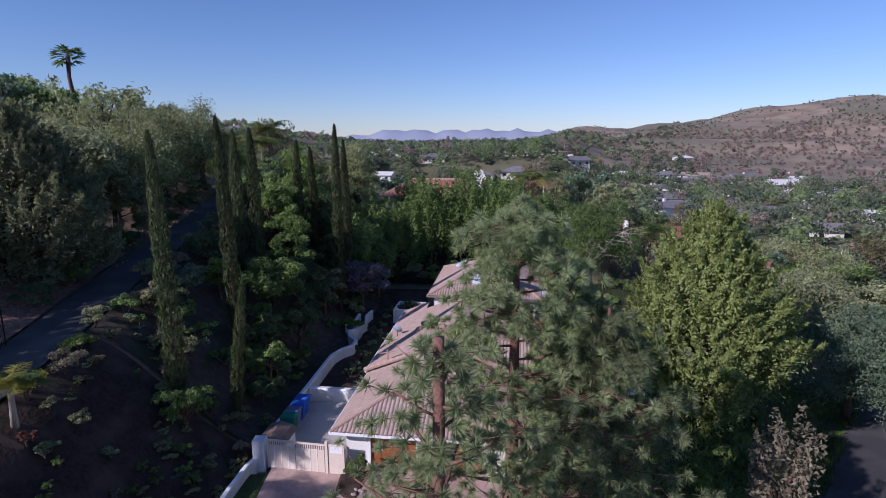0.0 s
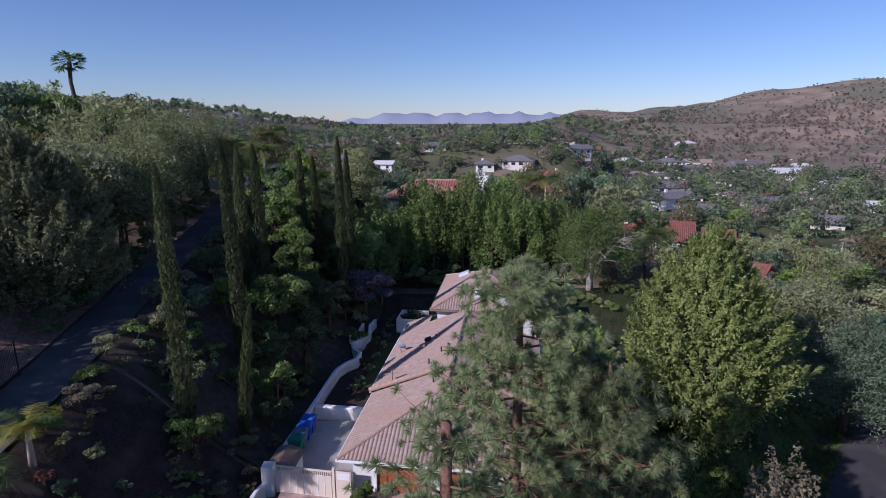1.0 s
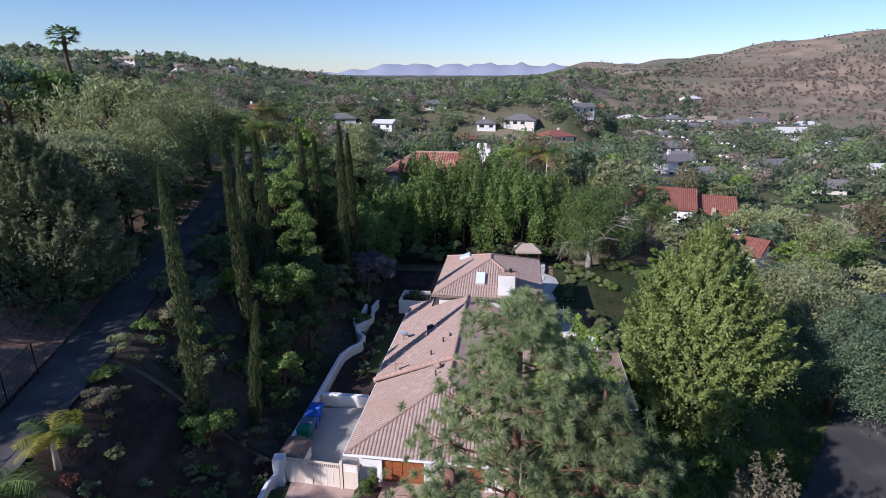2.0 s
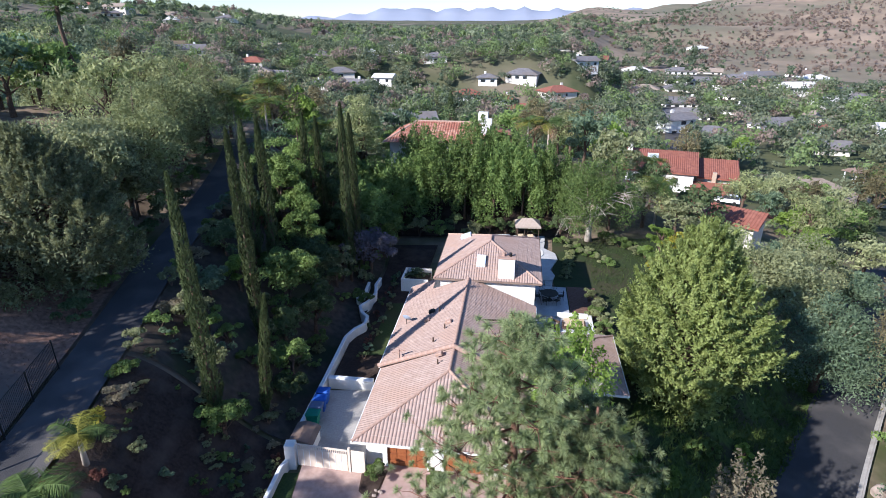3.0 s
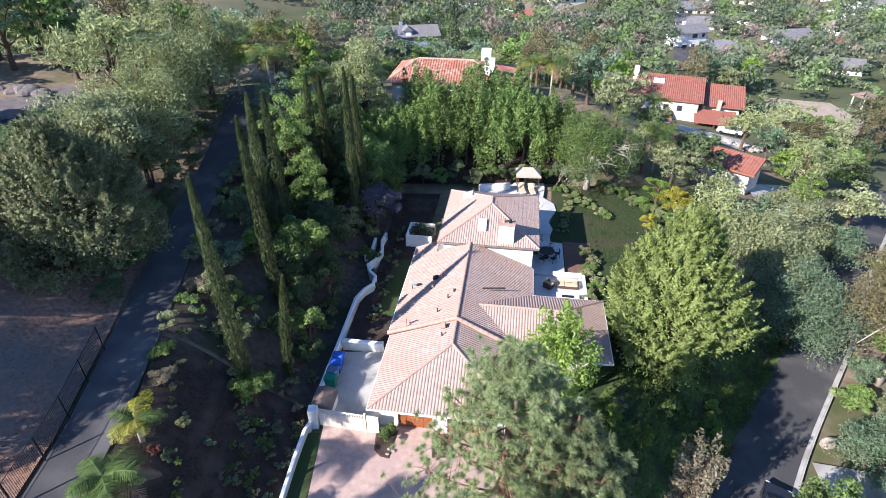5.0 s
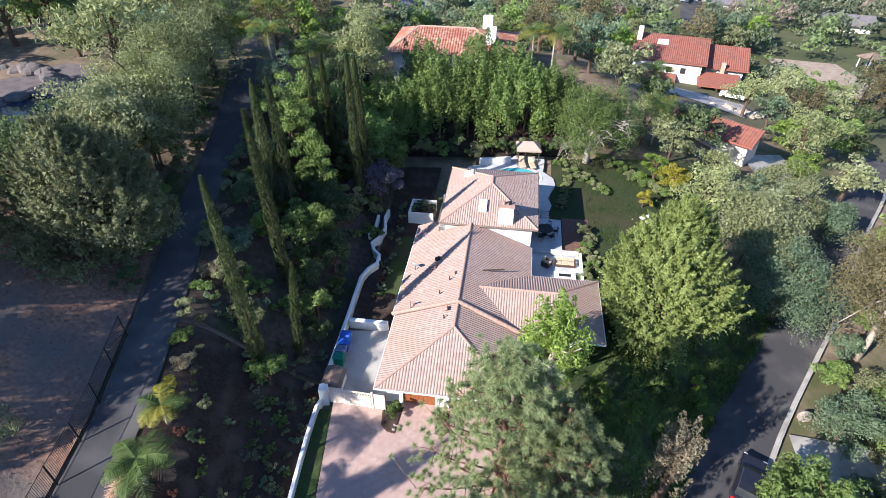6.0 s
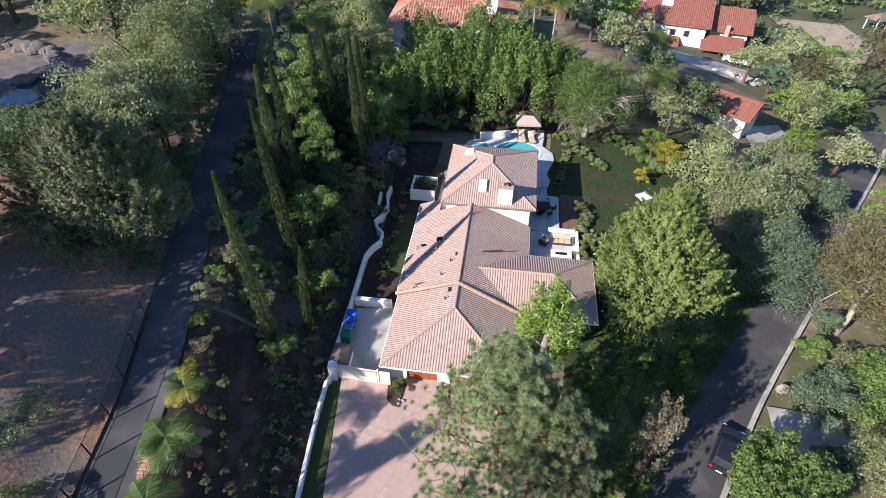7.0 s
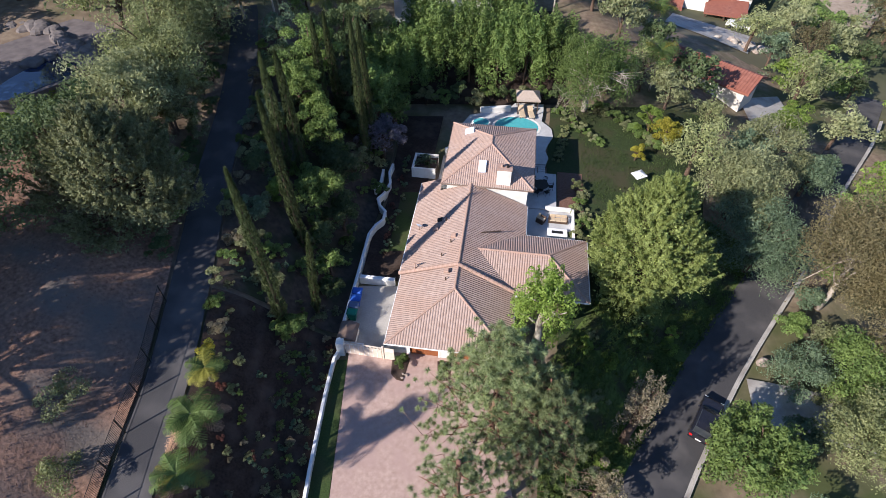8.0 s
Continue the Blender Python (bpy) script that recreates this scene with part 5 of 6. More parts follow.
    shrub(*house_point(-1.5 + 0.42 * k, 24.0 + 0.5 * (k % 3)), 1.9, 0.42, (L_BLUE, L_DARK)[k % 2], 1040 + k, "small leafy plant in the walled planter", 7, 60, 0.08)
shrub(*house_point(-0.8, 24.9), 2.0, 0.9, L_BLUE, 83, "grey-green shrubs in the walled planter", 12, 80, 0.09)
wall_run("court_wall", [house_point(1.2, 27.2), house_point(2.4, 28.6), house_point(3.6, 29.4)], 1.0, 0.18, "white wall leading to the pool")
path_ob = thing("side_path", HOUSE_AT[0], HOUSE_AT[1], 0, "sunlit concrete path along the upper house", "path", HOUSE_TURN, kind="structure")
Geo().box(1.0, 2.55, 19.2, 27.3, 0.3, 0.68).part("slab", CONCRETE, path_ob)
drape("patio_bed", [[house_point(u, v) for u in np.linspace(13.9, 16.6, 4)] for v in np.linspace(19.6, 26, 8)], mat("red_bark_mulch", (0.09, 0.045, 0.03), (0.22, 0.13, 0.10), 6, 0.95, 0.8), 0.08, "bed of reddish bark mulch beside the patio", "ground")
for k in range(9):
    shrub(*house_point(16.2 + 0.5 * math.sin(k * 2.1), 14.0 + k * 1.15), 1.2 + 0.4 * math.sin(k * 5), 0.9, (L_FICUS, L_OLIVE, L_PEPPER)[k % 3], 90 + k, "loose green shrub along the patio bed", 10, 80, 0.10)
for k in range(8):
    shrub(*house_point(14.0 + k * 0.12, 28.2 + k * 0.85), 0.7, 0.7, (L_OLIVE, L_PEPPER)[k % 2], 110 + k, "low clipped shrub along the lawn's edge", 8, 60, 0.08)

# ---- the lane's fence and slope planting ----
fence = thing("chain_fence", 0, 0, 0, "dark wire fence with slim posts along the edge of the lane", "fence")
pts = [(float(lane_x(6.6 + 2.4 * k)) - 1.35, 6.6 + 2.4 * k) for k in range(9)]
for x, y in pts:
    z = float(land(x, y))
    Geo().cyl(x, y, z - 0.2, z + 1.9, 0.035, n=7).part("post", METAL, fence)
for (x0, y0), (x1, y1) in zip(pts, pts[1:]):
    z0, z1 = float(land(x0, y0)), float(land(x1, y1))
    for h in (0.15, 1.85):
        Geo().tube([(x0, y0, z0 + h), (x1, y1, z1 + h)], 0.02, 5).part("rail", METAL, fence)
    mesh = Geo()
    for k in range(22):
        t = (k + 0.5) / 22
        mesh.tube([(x0 + (x1 - x0) * t, y0 + (y1 - y0) * t, z0 + (z1 - z0) * t + 0.15), (x0 + (x1 - x0) * t, y0 + (y1 - y0) * t, z0 + (z1 - z0) * t + 1.85)], 0.012, 3)
    mesh.part("wire_mesh", METAL, fence)
rng = np.random.default_rng(77)
protos = []
for k, (lf, nm) in enumerate(((L_OLIVE, "grey-green"), (L_DRY, "dry pale"), (L_RED, "reddish"), (L_FICUS, "dark green"), (L_BLUE, "blue-green"))):
    protos.append(shrub(-12.0 - k * 0.9, 12.0 + k * 2.0, 0.55, 0.45, lf, 130 + k, "small " + nm + " shrub in dark mulch", 7, 40, 0.07, "small_shrub", "shrubs on the mulched slope"))
for k in range(150):
    y = rng.uniform(4, 30)
    x = rng.uniform(float(lane_x(y)) + 2.8, float(wall_x(y)) - 0.6)
    o = copy_thing(protos[int(rng.choice(5, p=(0.32, 0.2, 0.10, 0.2, 0.18)))], pose(x, y, float(land(x, y)), 0, 0, rng.uniform(0, 360)))
    o.scale = [rng.uniform(0.5, 1.25)] * 3
for k in range(54):
    y = 5.0 + (k // 3) * 1.15 + rng.normal() * 0.15
    x = float(wall_x(y)) - 0.75 - 0.95 * (k % 3) + rng.normal() * 0.15
    o = copy_thing(protos[(0, 4, 0, 3)[k % 4]], pose(x, y, float(land(x, y)), 0, 0, rng.uniform(0, 360)))
    o.scale = [rng.uniform(0.75, 1.15)] * 3
for k in range(60):
    y = rng.uniform(27, 60)
    x = rng.uniform(float(lane_x(y)) + 2.2, float(wall_x(y)) - 0.5)
    o = copy_thing(protos[int(rng.choice(5, p=(0.3, 0.1, 0.05, 0.4, 0.15)))], pose(x, y, float(land(x, y)), 0, 0, rng.uniform(0, 360)))
    o.scale = [rng.uniform(1.2, 3.2)] * 3
hedge_leaf = (L_LIME, L_OLIVE, L_FICUS, L_DRY)
for k in range(16):
    y = 21.5 + k * 2.1
    shrub(float(lane_x(y)) + 2.4 + 0.5 * math.sin(k * 1.7), y, 1.2 + 0.5 * math.sin(k * 2.3), 0.95, hedge_leaf[(k * 3) % 4 if k < 3 else 1 + k % 3], 150 + k, "loose shrub beside the lane", 10, 70, 0.10)
for k in range(14):
    y = 36.5 + 1.1 * k
    shrub(-6.6 + 0.1 * (y - 36) + 0.4 * math.sin(k * 2.9), y, 0.8, 0.5, (L_DARK, L_BLUE, L_RED, L_OLIVE)[k % 4], 170 + k, "small shrub in the side garden", 7, 50, 0.08)
for k, (x, y, h, r) in enumerate(((-16.5, 31.5, 2.6, 1.5), (-11.0, 33.0, 3.2, 1.7), (-16.8, 35.0, 2.4, 1.6), (-12.2, 36.0, 2.8, 1.6), (-17.3, 40.0, 3.0, 1.8), (-10.2, 46.0, 4.2, 2.0), (-13.0, 46.5, 4.0, 2.1), (-17.6, 46.0, 3.4, 2.0), (-15.5, 49.5, 3.6, 1.9),
                                (-17.8, 52.5, 4.2, 2.2), (-11.0, 55.5, 5.0, 2.2), (-15.0, 56.0, 5.0, 2.3), (-18.6, 57.5, 5.5, 2.4), (-13.4, 60.0, 6.0, 2.5), (-10.8, 31.0, 2.0, 1.2), (-14.8, 29.2, 1.8, 1.2))):
    broad_tree(x, y, h, r, (L_OLIVE, L_FICUS, L_BLUE, L_DARK, L_DARK)[k % 5], ("dense evergreen shrub on the lane slope", "leafy green shrub under the cypresses", "grey-green shrub under the cypresses")[k % 3], 800 + k, 0.1, 22, 90, 0.14, name="shrub", category="shrub", nlimb=6)
for k in range(11):
    shrub(-7.5 + 2.1 * k, 62.8 + 0.5 * math.sin(k * 2.2), 2.6 + 0.5 * math.sin(k * 3.3), 1.5, (L_FICUS, L_DARK, L_OLIVE)[k % 3], 830 + k, "dark understorey shrub below the ficus screen", 14, 80, 0.13)
broad_tree(-12.9, 25.6, 2.8, 1.3, L_FICUS, "bushy green shrub at the foot of a cypress", 190, 0.1, 20, 110, 0.12, name="shrub", category="shrub")
broad_tree(-15.6, 37.4, 3.2, 1.3, L_BRIGHT, "bright green shrub among the cypresses", 191, 0.1, 18, 100, 0.12, name="shrub", category="shrub")
shrub(-24.8, 17.9, 1.8, 1.9, L_OLIVE, 192, "sparse green shrub on the leaf-littered bank", 16, 90, 0.10)
shrub(-23.6, 13.2, 2.2, 1.8, L_PEPPER, 193, "yellow-green shrub beside the fence", 16, 90, 0.10)
shrub(5.7, 24.2, 1.0, 1.1, L_OLIVE, 194, "low fern-like shrub by the porch", 12, 80, 0.10)
for k in range(26):
    y = rng.uniform(12, 34)
    x = rng.uniform(float(np.interp(y, (6, 24, 30, 44), (5.5, 8.0, 13.0, 20.0))), float(street_x(y)) - 4.2)
    shrub(x, y, rng.uniform(0.5, 1.3), rng.uniform(0.5, 1.1), (L_BRIGHT, L_FICUS, L_OLIVE, L_FICUS)[k % 4], 200 + k, "low leafy undergrowth on the street slope", 9, 60, 0.11)

for k, (x, y, h, r) in enumerate(((31.2, 30.4, 2.4, 1.6), (34.2, 33.6, 2.6, 1.7), (33.4, 28.6, 3.2, 2.0), (38.0, 36.6, 3.0, 2.0), (27.6, 20.0, 2.2, 1.7), (31.5, 22.0, 3.0, 2.0), (41.5, 41.0, 3.4, 2.0), (25.0, 12.0, 3.5, 2.2), (33.5, 20.5, 4.0, 2.4))):
    broad_tree(x, y, h, r, (L_FICUS, L_BLUE, L_OLIVE)[k % 3], ("leafy green shrub beyond the kerb", "grey-green shrub beyond the kerb")[k % 2], 860 + k, 0.1, 24, 90, 0.14, name="shrub", category="shrub", nlimb=6)

for k in range(7):
    y = 35.5 + 4.0 * k
    broad_tree(float(lane_x(y)) - 4.6 - 0.6 * math.sin(k * 2.0), y, 3.4 + 0.7 * math.sin(k * 3.1), 2.2, (L_OLIVE, L_FICUS, L_PEPPER)[k % 3], "low leafy shrub under the trees above the lane", 880 + k, 0.1, 26, 90, 0.15, name="shrub", category="shrub", nlimb=6)

for k in range(16):
    y = 30.0 + 1.9 * k
    shrub(float(lane_x(y)) - 2.5 - 0.5 * math.sin(k * 2.6), y, 1.5 + 0.5 * math.sin(k * 1.9), 1.2, (L_DARK, L_OLIVE, L_FICUS)[k % 3], 1000 + k, "dark shrub at the foot of the bank", 12, 80, 0.12)

# ---- the street ----
kerb = thing("kerb", 0, 0, 0, "pale concrete kerb and gutter along the street", "kerb", kind="structure")
rows = along(lambda y: soft(street_x)(y) - 0.45, 5.3, -18, 70, 1.2, 2)
for r0, r1 in zip(rows, rows[1:]):
    for a, b in ((Vector(r0[1]), Vector(r1[1])),):
        nn = Vector((-(b - a).y, (b - a).x)).normalized() * 0.36
        za, zb = float(street_z(a.y)) + 0.02, float(street_z(b.y)) + 0.02
        Geo().rings([[(a.x, a.y, za - 0.2), (a.x + nn.x, a.y + nn.y, za - 0.2), (a.x + nn.x, a.y + nn.y, za + 0.05), (a.x + nn.x * 0.35, a.y + nn.y * 0.35, za + 0.06), (a.x + nn.x * 0.3, a.y + nn.y * 0.3, za + 0.16), (a.x, a.y, za + 0.17)],
                     [(b.x, b.y, zb - 0.2), (b.x + nn.x, b.y + nn.y, zb - 0.2), (b.x + nn.x, b.y + nn.y, zb + 0.05), (b.x + nn.x * 0.35, b.y + nn.y * 0.35, zb + 0.06), (b.x + nn.x * 0.3, b.y + nn.y * 0.3, zb + 0.16), (b.x, b.y, zb + 0.17)]]).part("kerb_section", CONCRETE, kerb)


def car_thing(x, y, z, turn, paint, label):
    """A hatchback-like sports utility car, its nose along +y."""
    ob = thing("car", x, y, z, label, "car", turn)
    prof = [(-2.2, 0.35), (-2.25, 0.75), (-2.15, 1.0), (-1.9, 1.08), (0.75, 1.02), (1.9, 0.92), (2.2, 0.7), (2.2, 0.35)]
    Geo().rings([[(w, a, b if b < 0.9 else b - d) for a, b in prof] for w, d in ((-0.88, 0.06), (-0.8, 0), (0.8, 0), (0.88, 0.06))]).part("body", paint, ob)
    cab = [(-2.0, 1.06), (-1.75, 1.58), (-1.2, 1.68), (0.1, 1.66), (0.95, 1.05)]
    cabin = Geo().rings([[(w, a, b) for a, b in cab] for w in (-0.72, 0.72)]).part("cabin", GLASS, ob)
    Geo().rings([[(w, a, b) for a, b in ((-1.72, 1.6), (-1.2, 1.70), (0.08, 1.68), (0.2, 1.62))] for w in (-0.66, 0.66)]).part("roof", paint, cabin)
    for sx in (-1, 1):
        for yy in (-1.35, 1.4):
            w = Geo().cyl(0, 0, -0.11, 0.11, 0.33, n=16).part("wheel", RUBBER, ob)
            w.matrix_basis = pose(sx * 0.80, yy, 0.33, 0, 90, 0)
            Geo().cyl(0, 0, 0.112 if sx > 0 else -0.125, 0.125 if sx > 0 else -0.112, 0.2, n=10).part("rim", METAL, w)
        Geo().box(sx * 0.72 - 0.13, sx * 0.72 + 0.13, -2.28, -2.2, 0.72, 0.95, 0.02).part("tail_light", REDLAMP, ob)
        Geo().box(sx * 0.7 - 0.15, sx * 0.7 + 0.15, 2.15, 2.22, 0.62, 0.75, 0.02).part("headlight", SKYLIGHT, ob)
        Geo().box(sx * 0.97 - 0.08, sx * 0.97 + 0.08, 0.55, 0.7, 1.0, 1.12, 0.02).part("mirror", paint, ob)
    Geo().box(-0.25, 0.25, -2.29, -2.26, 0.55, 0.67).part("plate", WHITE, ob)
    return ob


car_thing(20.3, 21.2, float(land(20.3, 21.2)) + 0.05, -35, CARPAINT, "dark parked car with red tail lights at the kerb").scale = (0.93, 0.93, 0.93)
mb = thing("kerb_rock", 27.4, 27.0, float(land(27.4, 27.0)), "pale boulder at the drive's corner", "boulder")
Geo().rings([[(r * math.cos(a * 0.9) * 0.55, r * math.sin(a * 0.9) * 0.4, z) for a in range(7)] for z, r in ((-0.1, 0.9), (0.3, 1), (0.55, 0.75), (0.7, 0.3))]).part("body", ROCK, mb)
drape("side_drive", [[(24.5 + s * 0.2 + t, 21.0 + s - 0.2 * t) for t in np.linspace(0, 12, 8)] for s in np.linspace(0, 4.4, 6)], CONCRETE, 0.05, "grey concrete drive off the street", "driveway")


# ---- neighbouring houses ----
def simple_roof(g, w, d, z, rise, hip, over=0.5):
    x, y = w / 2 + over, d / 2 + over
    k = min(x * 0.9, y) if hip else -0.0
    t = 0.16
    top = [(-x, -y, z), (x, -y, z), (x, y, z), (-x, y, z), (-x + k, 0, z + rise), (x - k, 0, z + rise)]
    low = [(a, b, c - t) for a, b, c in top[:4]]
    g.add(top + low, [(0, 1, 5, 4), (1, 2, 5), (2, 3, 4, 5), (3, 0, 4), (6, 7, 1, 0), (7, 8, 2, 1), (8, 9, 3, 2), (9, 6, 0, 3), (9, 8, 7, 6)])


def villa(x, y, w, d, turn, storeys, wall, roof, label, hip=True, chimney=True, seed=0, z=None):
    rng = np.random.default_rng(seed)
    ob = thing("neighbour_house", x, y, float(land(x, y)) - (1.1 if z is None else 0.0), label, "house", turn)
    h = 2.7 * storeys
    Geo().box(-w / 2, w / 2, -d / 2, d / 2, -3.0, h).part("wall", wall, ob)
    g = Geo()
    rise = d * 0.24
    simple_roof(g, w, d, h + 0.1, rise, hip, 0.8)
    g.part("roof", roof, ob)
    if not hip:
        for s in (-1, 1):
            Geo().add([(s * w / 2, -d / 2, h), (s * w / 2, d / 2, h), (s * w / 2, 0, h + rise), (s * (w / 2 - 0.2), -d / 2, h), (s * (w / 2 - 0.2), d / 2, h), (s * (w / 2 - 0.2), 0, h + rise)],
                      [(0, 1, 2), (3, 5, 4), (0, 3, 4, 1), (1, 4, 5, 2), (2, 5, 3, 0)]).part("gable", wall, ob)
    n = max(2, int(w / 3.2))
    for s in range(storeys):
        for i in range(n):
            a = -w / 2 + (i + 0.5) * w / n
            if rng.uniform() < 0.85:
                ww = rng.uniform(0.5, 1.1)
                win = Geo().box(a - ww, a + ww, -d / 2 - 0.06, -d / 2 - 0.003, 0.9 + 2.9 * s, 2.2 + 2.9 * s).part("window", WHITE, ob)
                Geo().box(a - ww + 0.08, a + ww - 0.08, -d / 2 - 0.09, -d / 2 - 0.062, 0.98 + 2.9 * s, 2.12 + 2.9 * s).part("pane", GLASS, win)
        win = Geo().box(-w / 2 - 0.06, -w / 2 - 0.003, -0.8, 0.8, 0.9 + 2.9 * s, 2.2 + 2.9 * s).part("window", WHITE, ob)
        Geo().box(-w / 2 - 0.09, -w / 2 - 0.062, -0.72, 0.72, 0.98 + 2.9 * s, 2.12 + 2.9 * s).part("pane", GLASS, win)
    if chimney:
        cx = rng.uniform(-0.3, 0.3) * w
        Geo().box(cx - 0.45, cx + 0.45, 0.3, 1.1, h - 0.5, h + rise + 0.9, 0.03).part("chimney", wall, ob)
    return ob


PALE = mat("pale_render", (0.58, 0.54, 0.48), (0.70, 0.66, 0.60), 3, 0.9, 0.2)
BLUEWALL = mat("blue_grey_siding", (0.20, 0.24, 0.36), (0.27, 0.31, 0.44), 3, 0.8, 0.2)
TANWALL = mat("tan_render", (0.38, 0.29, 0.22), (0.48, 0.38, 0.30), 3, 0.9, 0.2)
ROOFS = {"g": (GREYROOF, "grey shingle"), "r": (REDTILE, "red tile"), "t": (TANROOF, "tan shingle"), "b": (BROWNROOF, "brown shingle"), "w": (mat("white_roof", (0.55, 0.54, 0.53), (0.66, 0.65, 0.63), 1, 0.8, 0.2), "pale flat")}
WALLS = {"w": (STUCCO, "white"), "p": (PALE, "cream"), "b": (BLUEWALL, "blue-grey"), "t": (TANWALL, "tan")}
# x, y, width, then wall and roof letters
CENTRE = ((-36, 238, 15, "wg"), (-45, 248, 13, "pg"), (-50, 226, 10, "wg"), (-26, 247, 9, "ww"), (-18, 231, 12, "pt"), (9, 236, 12, "wr"), (23, 232, 8, "wr"), (30, 221, 10, "tr"), (46, 236, 15, "pr"), (50, 220, 9, "wg"), (18, 246, 9, "wg"), (33, 247, 15, "pg"), (62, 262, 12, "wg"), (-5, 266, 12, "wg"), (-62, 290, 13, "wg"), (-88, 300, 14, "wt"), (-40, 300, 12, "ww"))
MESA = ((-58, 400, 12, "pw"), (-30, 326, 14, "ww"), (-21, 318, 10, "wg"), (-5, 323, 17, "wg"), (10, 330, 11, "wt"), (27, 324, 13, "wg"), (41, 318, 14, "ww"), (66, 319, 22, "pt"), (82, 330, 20, "wr"), (-26, 470, 17, "wt"), (-8, 440, 22, "pt"))
EAST = ((135, 336, 19, "wg"), (138, 308, 19, "wg"), (170, 330, 26, "bg"), (179, 314, 19, "tb"), (102, 246, 20, "wg"), (90, 211, 17, "wg"), (115, 220, 16, "wg"), (109, 187, 14, "wg"), (120, 180, 9, "wr"), (82, 172, 12, "wg"), (74, 181, 11, "wg"), (157, 233, 14, "ww"), (173, 240, 14, "wg"), (104, 152, 12, "pg"), (240, 560, 22, "ww"), (200, 300, 16, "wb"), (190, 270, 15, "pg"), (128, 262, 16, "wg"), (146, 286, 15, "wt"), (160, 262, 16, "ww"), (118, 290, 15, "wg"), (98, 282, 14, "pt"), (186, 345, 20, "wg"), (210, 330, 18, "ww"), (150, 370, 20, "wg"), (176, 390, 20, "pt"), (228, 372, 18, "wb"), (125, 380, 18, "ww"), (104, 340, 16, "wg"), (84, 262, 13, "wg"), (136, 205, 13, "wt"), (142, 178, 12, "ww"))
WEST = ((-112, 258, 14, "wg"), (-116, 330, 16, "ww"), (-82, 249, 13, "pr"), (-66, 236, 10, "wg"), (-76, 232, 13, "pt"), (-251, 417, 22, "wr"), (-219, 405, 20, "pt"), (-86, 360, 10, "pr"), (-166, 359, 11, "pw"), (-180, 400, 14, "wt"), (-140, 385, 12, "wg"), (-205, 370, 12, "pg"))
keep_clear = []
for gi, group in enumerate((CENTRE, MESA, EAST, WEST)):
    for k, (x, y, w, code) in enumerate(group):
        wallm, roofm = WALLS[code[0]], ROOFS[code[1]]
        two = 2 if gi and (k * 7 + gi) % 9 == 0 else 1
        villa(x, y, w * 0.88, min(9.0, 0.55 * w + 1), (k * 37 + gi * 13) % 50 - 25, two, wallm[0], roofm[0], wallm[1] + (" two-storey" if two == 2 else " single-storey") + " house with " + roofm[1] + " roof among trees", (k + gi) % 3 > 0, k % 2 == 0, 300 + gi * 40 + k)
        keep_clear.append((x, y, w * 0.5 + 1.0))
twin = villa(-91, 169, 17, 9, 8, 1, TANWALL, BROWNROOF, "dark brown house with two tall chimneys on the hill", True, True, 391)
Geo().box(-6.5, -5.5, -1.0, 0.2, 2.5, 6.2, 0.05).part("chimney", PALE, twin)
Geo().box(2.6, 3.6, -2.2, -1.0, 2.5, 6.2, 0.05).part("chimney", PALE, twin)
keep_clear += [(-91, 169, 10), (-83, 154, 4), (-78, 145, 3)]

slate = villa(-11.0, 168, 15, 9, 12, 2, BLUEWALL, GREYROOF, "two-storey blue-grey house with a slate gable roof", False, True, 392)
dormer = Geo().box(-2.2, 0.2, -4.7, -2.0, 5.4, 7.0).part("dormer", BLUEWALL, slate)
Geo().add([(-2.6, -5.0, 6.9), (0.6, -5.0, 6.9), (0.6, -1.6, 6.9), (-2.6, -1.6, 6.9), (-1.0, -5.0, 8.2), (-1.0, -1.2, 8.2)], [(0, 1, 4), (1, 2, 5, 4), (2, 3, 5), (3, 0, 4, 5), (3, 2, 1, 0)]).part("dormer_roof", GREYROOF, dormer)
Geo().box(-1.7, -0.3, -4.76, -4.703, 5.7, 6.8).part("window", WHITE, dormer)
keep_clear += [(-11, 168, 8), (-10, 157, 4)]

# the white house with the long red roof
RED_Z = -9.6
red = thing("red_roofed_house", 43.8, 111.5, RED_Z, "white two-storey house with long red tile roofs", "house", -20.0)
Geo().box(-6.6, 6.6, 0.6, 11.0, -1.5, 5.45).part("wall", STUCCO, red)


def shed_roof(name, x0, x1, y0, y1, za, zb, parent, t=0.25, material=None):
    """A single slope from za at y0 to zb at y1."""
    return Geo().add([(x0, y0, za), (x1, y0, za), (x1, y1, zb), (x0, y1, zb), (x0, y0, za - t), (x1, y0, za - t), (x1, y1, zb - t), (x0, y1, zb - t)],
                     [(0, 1, 2, 3), (7, 6, 5, 4), (4, 5, 1, 0), (5, 6, 2, 1), (6, 7, 3, 2), (7, 4, 0, 3)]).part(name, material or REDTILE, parent)


def rolled_slope(x0, x1, y0, y1, za, zb, parent, material):
    s = (zb - za) / (y1 - y0)
    return tiled_plane("roof_slope", [(x0, y0), (x1, y0), (x1, y1), (x0, y1)], (x0, y0), (0, -1) if y1 > y0 else (0, 1), za, abs(s), parent, material, 0.4, 0.8, 0.08)


rolled_slope(-7.2, 7.4, 0.0, 8.2, 5.5, 8.3, red, REDTILE)
shed_roof("back_slope", -7.2, 7.4, 8.2, 12.0, 8.3, 6.8, red)
shed_roof("front_slope", -7.2, 7.4, 0.0, 8.2, 5.47, 8.27, red)
for s in (-6.6, 6.4):
